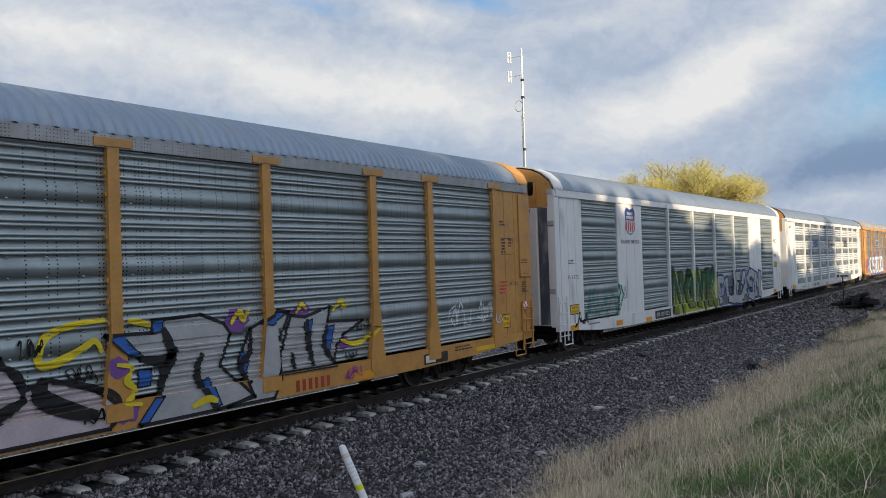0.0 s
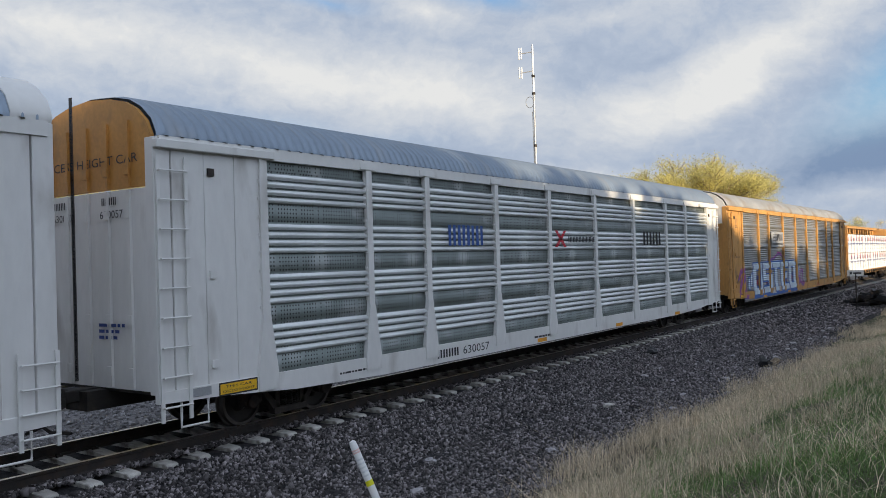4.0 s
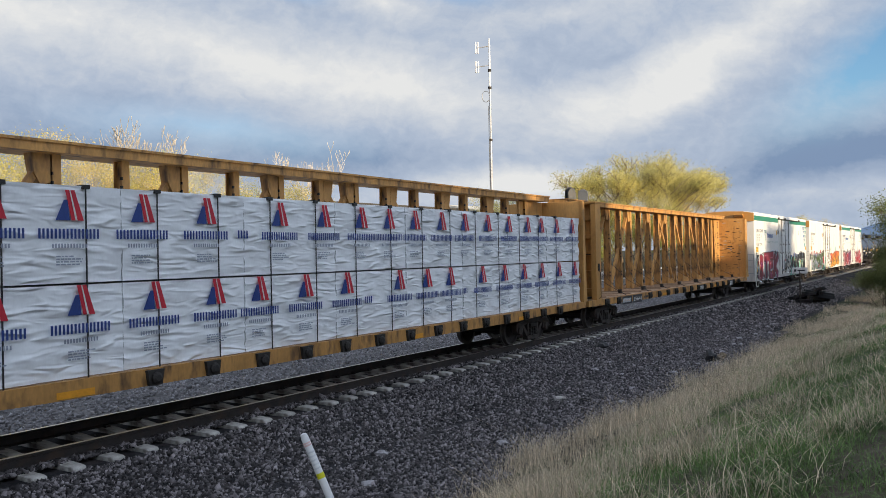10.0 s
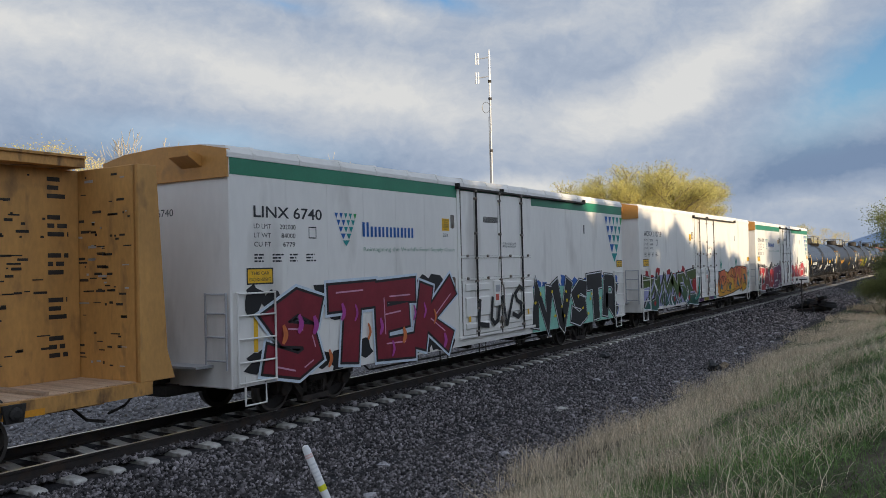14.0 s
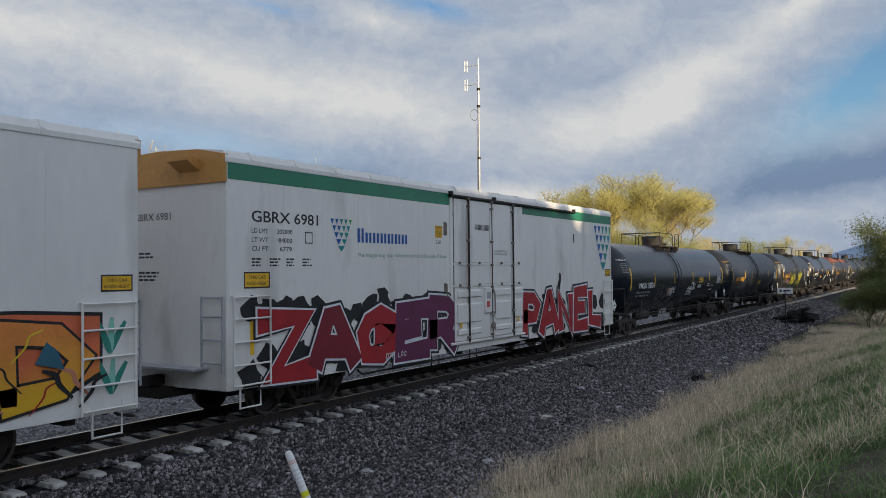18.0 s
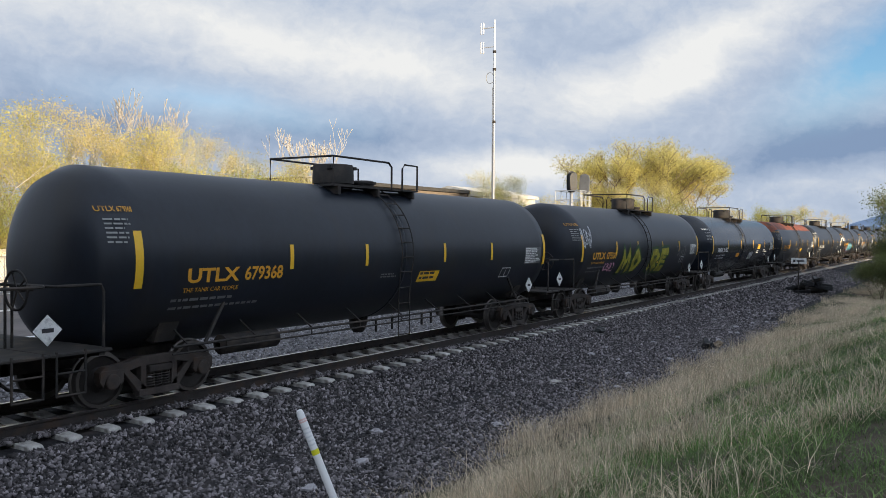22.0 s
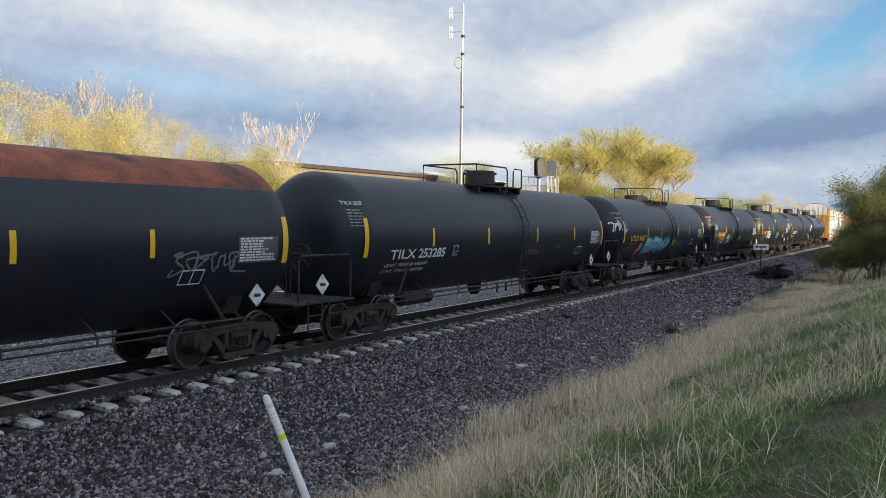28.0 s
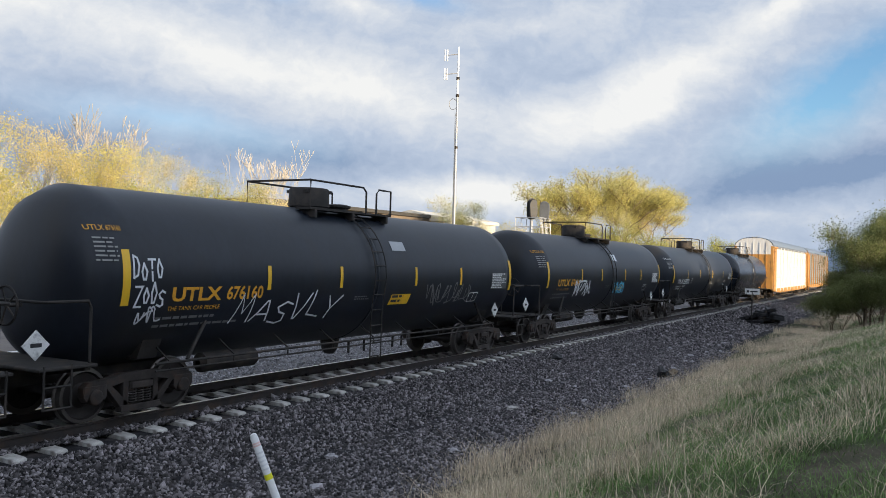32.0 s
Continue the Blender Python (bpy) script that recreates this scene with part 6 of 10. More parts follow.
# ---- stones ----
def stones(name, n, box_, size, material, seed, power=1.4, zoff=0.0, label=""):
    rg = np.random.RandomState(seed)
    base = np.array([(1, 0, 0), (-1, 0, 0), (0, 1, 0), (0, -1, 0), (0, 0, 1), (0, 0, -1)], float)
    tri = np.array([(0, 2, 4), (2, 1, 4), (1, 3, 4), (3, 0, 4), (2, 0, 5), (1, 2, 5), (3, 1, 5), (0, 3, 5)])
    x = box_[0] + (box_[1] - box_[0]) * rg.uniform(0, 1, n) ** power
    y = rg.uniform(box_[2], box_[3], n)
    r = size * rg.uniform(0.55, 1.35, n) * np.where(rg.uniform(0, 1, n) < 0.03, 1.6, 1.0)
    z = ground_z(x, y) + r * 0.25 + zoff
    v = base[None] * (r[:, None, None] * rg.uniform(0.6, 1.25, (n, 6, 1))) + rg.normal(0, 0.22, (n, 6, 3)) * r[:, None, None]
    q = rg.normal(0, 1, (n, 4))
    q /= np.linalg.norm(q, axis=1)[:, None]
    w_, a, b, c = q.T
    R = np.stack([np.stack([1 - 2 * (b * b + c * c), 2 * (a * b - c * w_), 2 * (a * c + b * w_)], -1), np.stack([2 * (a * b + c * w_), 1 - 2 * (a * a + c * c), 2 * (b * c - a * w_)], -1), np.stack([2 * (a * c - b * w_), 2 * (b * c + a * w_), 1 - 2 * (a * a + b * b)], -1)], 1)
    v = np.einsum('nij,nkj->nki', R, v) + np.stack([x, y, z], -1)[:, None]
    f = (tri[None] + 6 * np.arange(n)[:, None, None]).reshape(-1, 3)
    return tagged(new(name, pydata(name, v.reshape(-1, 3), f, material)), label, "stones", kind="stuff")


stones("ballast_stones", 98000, (3.0, 36, -6.1, -1.40), 0.031, M["stone"], 11, 1.5, label="dark grey crushed ballast stones on the shoulder")
stones("ballast_stones", 14000, (36, 85, -5.2, -1.36), 0.055, M["stone"], 12, 1.3, label="dark grey crushed ballast stones on the shoulder")
stones("ballast_stones", 9000, (2.0, 60, -1.04, -0.83), 0.04, M["stone"], 16, 1.4, 0.075, label="dark ballast heaped between rail and tie ends")
stones("ballast_stones", 9000, (2.0, 45, -0.70, 0.70), 0.034, M["stone"], 13, 1.4, -0.05, label="dark ballast stones between the rails")
stones("ballast_stones", 22000, (3.0, 60, 1.3, 9.5), 0.045, M["farstone"], 14, 1.2, label="pale crushed stones beyond the track")


def rock(name, x, y, size, seed, material, label, sq=(1, 1, 0.6)):
    rg = np.random.RandomState(seed)
    bm = bmesh.new()
    bmesh.ops.create_icosphere(bm, subdivisions=2, radius=1)
    for v in bm.verts:
        v.co *= 0.62 + 0.7 * rg.rand()
        v.co = Vector((v.co.x * sq[0], v.co.y * sq[1], v.co.z * sq[2])) * size
    ob = new(name, mesh_of(bm, name, material))
    ob.location = (x, y, float(ground_z(x, y)) + size * sq[2] * 0.5)
    return tagged(ob, label, "rock")


rock("rock", 18.1, -4.0, 0.17, 2, M["concrete"], "pale flat rock lying on the gravel", (1.2, 0.9, 0.35))
rr = random.Random(6)
for i in range(26):
    x, y = rr.uniform(8, 48), rr.uniform(-5.4, -3.0)
    rock("rock", x, y, rr.uniform(0.05, 0.11), 20 + i, M["farstone"], "small pale stone on the gravel", (1.3, 1, 0.5))
rock("debris_chunk", 26.5, -5.4, 0.27, 77, M["blackpaint"], "black broken chunk lying at the gravel edge", (1.3, 0.8, 0.8))
rock("debris_chunk", 27.1, -5.55, 0.2, 78, M["bark"], "black broken chunk lying at the gravel edge", (1.3, 0.8, 0.6))
rock("debris_chunk", 25.5, -2.2, 0.16, 79, M["blackpaint"], "small dark box beside the rail", (1.4, 1, 0.9))

# old timbers heaped beside the track
heap = thing("timber_heap", pose(56, -3.9, float(ground_z(56, -3.9))), "heap of dark old timbers beside the track", "timber pile")
for i in range(16):
    bm = bmesh.new()
    box(bm, -0.85, 0.85, -0.11, 0.11, -0.11, 0.11)
    part("timber", bm, M["blackpaint"] if i % 3 else M["under"], heap, at=pose(rr.uniform(-0.5, 0.5), rr.uniform(-0.8, 0.8), 0.10 + 0.17 * (i % 5), rr.uniform(-9, 9), rr.uniform(-14, 14), rr.uniform(0, 180)), bevel=0.02)

# leaning marker post
post = thing("marker_post", None, "leaning white plastic marker post with a yellow band", "marker post")
P1, P0 = Vector((6.80, -6.08, 0.84)), Vector((7.11, -6.65, -0.75))
POST_AX = (P1 - P0).normalized()
post.matrix_basis = Matrix.Translation(P0) @ POST_AX.to_track_quat('Z', 'Y').to_matrix().to_4x4()
PL = (P1 - P0).length
bm = bmesh.new()
lathe_z(bm, 0, 0, [(0, 0.042), (PL - 0.05, 0.042), (PL - 0.012, 0.034), (PL, 0.012)], 18)
part("pole", bm, flat("post_white", (0.8, 0.8, 0.8), 0.4, 0.04), post, smooth=True)
for nm, a, b, col in (("yellow_band", 0.46, 0.52, (0.75, 0.72, 0.02)), ("red_label", 0.10, 0.15, (0.78, 0.55, 0.52)), ("grey_label", 0.19, 0.42, (0.66, 0.67, 0.69))):
    bm = bmesh.new()
    if nm == "yellow_band":
        lathe_z(bm, 0, 0, [(PL - b, 0.0435), (PL - a, 0.0435)], 18)
    else:
        for k in range(5 if nm == "grey_label" else 2):
            z = PL - b + (b - a) * (k + 0.2) / (5 if nm == "grey_label" else 2)
            lathe_z(bm, 0, 0, [(z, 0.0432), (z + 0.018, 0.0432)], 18)
    part(nm, bm, flat(nm, col), post)

# small track sign
sg = thing("track_sign", pose(52, -4.05, float(ground_z(52, -4.05))), "small white track sign on a thin post", "sign")
bm = bmesh.new()
tube(bm, [(0, 0, -0.3), (0, 0, 2.1)], 0.035, 8)
part("sign_post", bm, M["under"], sg)
bm = bmesh.new()
box(bm, -0.02, 0.02, -0.42, 0.42, 1.95, 2.30)
part("sign_board", bm, M["whiteink"], sg, bevel=0.006)
bm = bmesh.new()
box(bm, -0.026, -0.02, -0.30, 0.12, 2.09, 2.17)
box(bm, -0.026, -0.02, 0.18, 0.30, 2.06, 2.20)
part("sign_mark", bm, M["ink"], sg, "dark unreadable marks")

# radio mast
MX, MY = 42.0, 10.75
mast = thing("radio_mast", pose(MX, MY, float(ground_z(MX, MY))), "tall thin grey radio mast with white dipole aerials", "antenna mast")
AERIAL = flat("aerial_white", (0.8, 0.8, 0.8), 0.4)
bm = bmesh.new()
tube(bm, [(0, 0, 0), (0, 0, 9.8)], 0.075, 12)
tube(bm, [(0, 0, 9.7), (0, 0, 12.75)], 0.062, 12)
part("pole", bm, M["galvpipe"], mast, smooth=True)
part("aerial_pole", built(lambda bm: tube(bm, [(0, 0, 12.7), (0, 0, 15.45), (0, 0, 15.6)], [0.062, 0.055, 0.02], 12)), AERIAL, mast, "white upper pole", smooth=True)
for z in (14.05, 15.15):
    d = Vector((-0.50, 0.866, 0))
    arm = part("dipole_arm", built(lambda bm: tube(bm, [(0, 0, z), tuple(d * 0.72 + Vector((0, 0, z - 0.09)))], 0.032, 6)), M["galvpipe"], mast, "grey cross arm")
    for s_ in (0.64, 0.78):
        q = d * s_
        part("dipole", built(lambda bm: lathe_z(bm, q.x, q.y, [(z - 0.42, 0.03), (z - 0.39, 0.045), (z - 0.15, 0.045), (z - 0.12, 0.03), (z - 0.04, 0.03), (z - 0.01, 0.045), (z + 0.22, 0.045), (z + 0.25, 0.03)], 8)), AERIAL, arm, "white folded dipole")
for z in (9.75, 12.75, 13.75):
    bm = bmesh.new()
    lathe_z(bm, 0, 0, [(z - 0.07, 0.10), (z + 0.07, 0.10)], 12)
    part("collar", bm, M["under"], mast)
bm = bmesh.new()
box(bm, -0.3, 0.3, -0.3, 0.3, -0.2, 0.15)
part("footing", bm, M["concrete"], mast)
bm = bmesh.new()
tube(bm, [(-0.09, 0.05, 0.2), (-0.10, 0.06, 11.7)], 0.018, 5)
tube(bm, [(-0.02 + 0.11 * math.cos(a) - 0.10, 0.04 - 0.19 * math.cos(a) + 0.17, 12.25 + 0.32 * math.sin(a)) for a in np.linspace(0, math.tau, 15)], 0.018, 5)
part("cable", bm, M["signalgrey"], mast)

# railway signal
SX, SY = 46.8, 8.0
sig = thing("railway_signal", pose(SX, SY, float(ground_z(SX, SY))), "railway colour-light signal on a grey mast with platform", "railway signal")
bm = bmesh.new()
tube(bm, [(0, 0, -0.2), (0, 0, 7.0)], 0.10, 12)
part("mast", bm, M["galvpipe"], sig, smooth=True)
bm = bmesh.new()
box(bm, -0.8, 0.9, -0.9, 0.7, 4.85, 4.92)
part("platform", bm, M["galvpipe"], sig)
bm = bmesh.new()
for a, b in ((-0.8, -0.9), (0.9, -0.9), (0.9, 0.7), (-0.8, 0.7), (0.05, -0.9), (0.05, 0.7)):
    bm = bmesh.new()
    tube(bm, [(a, b, 4.9), (a, b, 6.0)], 0.025, 6)
    part("rail_post", bm, M["galvpipe"], sig)
for z in (5.45, 6.0):
    bm = bmesh.new()
    tube(bm, [(-0.8, -0.9, z), (0.9, -0.9, z), (0.9, 0.7, z), (-0.8, 0.7, z), (-0.8, -0.9, z)], 0.025, 6)
    part("rail", bm, M["galvpipe"], sig)
for k in range(9):
    bm = bmesh.new()
    tube(bm, [(-0.8 + k * 0.21, -0.9, 4.9), (-0.8 + k * 0.21, -0.9, 6.0)], 0.012, 4)
    part("baluster", bm, M["galvpipe"], sig)
bm = bmesh.new()
for s in (-0.2, 0.2):
    tube(bm, [(0.5 + s * 0.3, 0.25 + s, 0), (0.5 + s * 0.3, 0.25 + s, 4.9)], 0.02, 5)
for k in range(15):
    tube(bm, [(0.44, 0.05, 0.3 + k * 0.32), (0.56, 0.45, 0.3 + k * 0.32)], 0.015, 5)
part("ladder", bm, M["galvpipe"], sig)
HEADDIR = math.degrees(math.atan2(EYE[1] - SY, EYE[0] - SX))


def oval(w, h, n=24):
    return [(w * math.cos(k * math.tau / n), (h - w) * (1 if math.sin(k * math.tau / n) > 0 else -1) + w * math.sin(k * math.tau / n)) for k in range(n)]


head = part("signal_head", built(lambda bm: prism_x(bm, oval(0.33, 0.66), -0.03, 0.0)), M["blackpaint"], sig, "black oval signal head with a deep hood", at=pose(-0.1, -0.05, 6.55, 0, 0, HEADDIR + 30))
part("hood", built(lambda bm: prism_x(bm, oval(0.27, 0.60), 0.0, 0.26)), M["blackpaint"], head, "black lamp hood", bevel=0.05)
for z in (-0.36, 0.0, 0.36):
    part("lens", built(lambda bm: lathe_x(bm, [(0.255, 0.10), (0.268, 0.10), (0.27, 0.085)], 14, 0.0, z)), M["glass"], head)
back = part("signal_back", built(lambda bm: prism_x(bm, oval(0.30, 0.60), -0.14, 0.06)), M["signalgrey"], sig, "silver ribbed back of a second signal head", at=pose(0.32, -0.72, 6.45, 0, 0, HEADDIR + 170), bevel=0.03)
for k in range(6):
    part("rib", built(lambda bm: box(bm, -0.18, 0.0, -0.27, 0.27, -0.5 + k * 0.19, -0.46 + k * 0.19)), M["signalgrey"], back)

# relay hut at the mast
hut = thing("relay_cabinet", pose(39.5, 10.3, float(ground_z(39.5, 10.3))), "grey steel trackside relay cabinet", "cabinet")
part("body", built(lambda bm: box(bm, -0.7, 0.7, -0.45, 0.45, 0, 1.7)), M["galvpipe"], hut, bevel=0.02)
part("lid", built(lambda bm: box(bm, -0.78, 0.78, -0.52, 0.52, 1.70, 1.78)), M["galvpipe"], hut)

# fence along the road
fence = thing("wire_fence", None, "low chain-link fence with steel posts among the shrubs", "fence")
bm = bmesh.new()
for x in np.arange(14, 96, 2.5):
    p_ = bmesh.new()
    tube(p_, [(x, 33.2, -0.6), (x, 33.2, 1.35)], 0.03, 6)
    part("fence_post", p_, M["fencewire"], fence)
for z in (0.0, 1.3):
    tube(bm, [(14, 33.2, z), (96, 33.2, z)], 0.022, 5)
part("fence_rail", bm, M["fencewire"], fence)
V, Fc = [], []
for i, x in enumerate(np.arange(14, 96, 0.16)):
    for s in (-1, 1):
        b = len(V)
        V += [(x, 33.2, -0.45 if s > 0 else 1.3), (x + 0.012, 33.2, -0.45 if s > 0 else 1.3), (x + 0.9 + 0.012, 33.2, 1.3 if s > 0 else -0.45), (x + 0.9, 33.2, 1.3 if s > 0 else -0.45)]
        Fc.append((b, b + 1, b + 2, b + 3))
part("wire_mesh", pydata("wire_mesh", V, Fc, M["fencewire"]), None, fence, "crossed fence wires")

# white enclosure beyond the road
enc = thing("white_enclosure", pose(25.5, 35.0, -0.45), "white block enclosure beside the road", "enclosure")
part("wall", built(lambda bm: box(bm, -3.6, 3.6, -1.3, 1.3, 0, 2.05)), M["palewall"], enc, bevel=0.03)
part("coping", built(lambda bm: box(bm, -3.7, 3.7, -1.4, 1.4, 2.05, 2.16)), M["palewall"], enc)


# ---- buildings ----
def building(name, x, y, w, d, h, rot, wall, roofm, label, bays, floors, slope=0.0):
    b = thing(name, pose(x, y, -0.5, 0, 0, rot), label, "building", "buildings beyond the trees")
    part("wall", built(lambda bm: box(bm, -w / 2, w / 2, -d / 2, d / 2, 0, h)), M[wall], b)
    bm = bmesh.new()
    prism_x(bm, [(-d / 2 - 0.4, h), (-d / 2 - 0.4, h + 0.45), (0, h + 0.45 + slope), (d / 2 + 0.4, h + 0.45), (d / 2 + 0.4, h)], -w / 2 - 0.4, w / 2 + 0.4)
    part("roof", bm, M[roofm], b)

    def win():
        bm = bmesh.new()
        box(bm, -0.75, 0.75, -0.03, 0.05, 0, 1.5)
        return mesh_of(bm, "pane", M["glass"])

    def frm():
        bm = bmesh.new()
        for a, c, e, g in ((-0.85, 0.85, -0.1, 0.0), (-0.85, 0.85, 1.5, 1.6), (-0.85, -0.75, 0, 1.5), (0.75, 0.85, 0, 1.5), (-0.03, 0.03, 0, 1.5)):
            box(bm, a, c, -0.07, 0.05, e, g)
        return mesh_of(bm, "window", M["palewall"])
    for i in range(bays):
        for j in range(floors):
            o = part("window", cached("winframe", frm), None, b, at=pose(-w / 2 + (i + 0.5) * w / bays, -d / 2, 1.2 + j * h / floors))
            part("pane", cached("winpane", win), None, o)
    return b


building("long_building", 93, 56, 46, 16, 9.0, -4, "brickwall", "darkroof", "long brown flat-roofed building behind the trees", 12, 2)
building("white_building", 109, 50, 13, 12, 8.6, -8, "palewall", "palewall", "white building with a sloping pale roof", 4, 2, 1.2)
sb = building("shop_building", 60, 52, 16, 8, 5.0, 3, "palewall", "darkroof", "pale low building half hidden by shrubs", 5, 1)
for x, z in ((-3.5, 2.6), (-1.0, 3.4)):
    part("blue_panel", built(lambda bm: box(bm, x - 0.9, x + 0.9, -4.12, -4.0, z - 1.0, z + 1.0)), M["bluesign"], sb, "blue and white panel sign")

# mountain on the horizon; its distance haze is only the blue of its material
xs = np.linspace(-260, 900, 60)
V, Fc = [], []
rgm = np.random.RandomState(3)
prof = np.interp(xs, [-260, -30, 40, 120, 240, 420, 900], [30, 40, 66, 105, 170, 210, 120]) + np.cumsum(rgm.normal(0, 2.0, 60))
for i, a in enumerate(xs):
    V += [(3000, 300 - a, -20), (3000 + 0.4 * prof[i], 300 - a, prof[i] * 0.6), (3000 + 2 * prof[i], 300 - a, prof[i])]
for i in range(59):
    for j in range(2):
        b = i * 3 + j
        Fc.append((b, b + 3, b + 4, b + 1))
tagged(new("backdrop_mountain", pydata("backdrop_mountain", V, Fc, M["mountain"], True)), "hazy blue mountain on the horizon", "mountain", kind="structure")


# ---- tall woods behind the eye, which shade the foreground ----
def woods():
    rg = np.random.RandomState(9)
    pts = []
    for x in np.arange(-120, 110, 0.55):
        top = np.interp(x, [-120, -20, -2, 6, 11, 16, 21, 26, 31, 61, 110], [14.4, 13.7, 13.0, 12.5, 12.1, 11.6, 11.15, 10.6, 9.9, 7.5, 6.6])
        top += 0.3 * math.sin(x * 0.9) + (0.62 if x < 2 else 0.34) * math.sin(x * 2.3 + 1) * math.sin(x * 0.63) + 0.22 * math.sin(x * 0.37 + 2)
        k = 60
        kk = 230
        z = 2.2 + (top - 2.2) * (1 - rg.uniform(0, 1, k) ** 1.6)
        z = np.concatenate([z, rg.uniform(2.0, top - 1.1, kk)])
        pts.append(np.stack([x + rg.uniform(-0.5, 0.5, k + kk), -45 + rg.uniform(-2.5, 2.5, k + kk), z], -1))
    c = np.concatenate(pts)
    n = len(c)
    a = rg.normal(0, 1, (n, 3))
    a /= np.linalg.norm(a, axis=1)[:, None]
    b = np.cross(a, rg.normal(0, 1, (n, 3)))
    b /= np.linalg.norm(b, axis=1)[:, None]
    s = rg.uniform(0.35, 0.8, (n, 1))
    v = np.stack([c - a * s, c - b * s * 0.7, c + a * s, c + b * s * 0.7], 1).reshape(-1, 3)
    return tagged(new("far_woods", pydata("far_woods", v, np.arange(n * 4).reshape(-1, 4), M["leafdark"])), "dark belt of trees facing the track", "woods", kind="stuff")


woods()


# ---- lettering, graffiti, placards ----
def glyphs(body, size, fat=0.0, shear=0.0, align="LEFT", space=1.0):
    """The outline of some words as verts (x, z) and faces."""
    key = ("txt", body, fat, shear, space)
    if key not in CACHE:
        cu = bpy.data.curves.new("words", 'FONT')
        cu.body, cu.size, cu.offset, cu.shear, cu.space_character = body, 1.0, fat, shear, space
        cu.resolution_u = 3
        ob = new("words", cu)
        bpy.context.view_layer.update()
        me = bpy.data.meshes.new_from_object(ob.evaluated_get(bpy.context.evaluated_depsgraph_get()))
        CACHE[key] = ([(v.co.x, v.co.y) for v in me.vertices], [tuple(p.vertices) for p in me.polygons])
        bpy.data.objects.remove(ob)
        bpy.data.curves.remove(cu)
        bpy.data.meshes.remove(me)
    V, Fc = CACHE[key]
    xs = [v[0] for v in V] or [0]
    x0, x1 = min(xs), max(xs)
    dx = {"LEFT": -x0, "CENTER": -(x0 + x1) / 2, "FIT": -x0}[align]
    return [((x + dx) * size, z * size) for x, z in V], Fc, (x1 - x0) * size


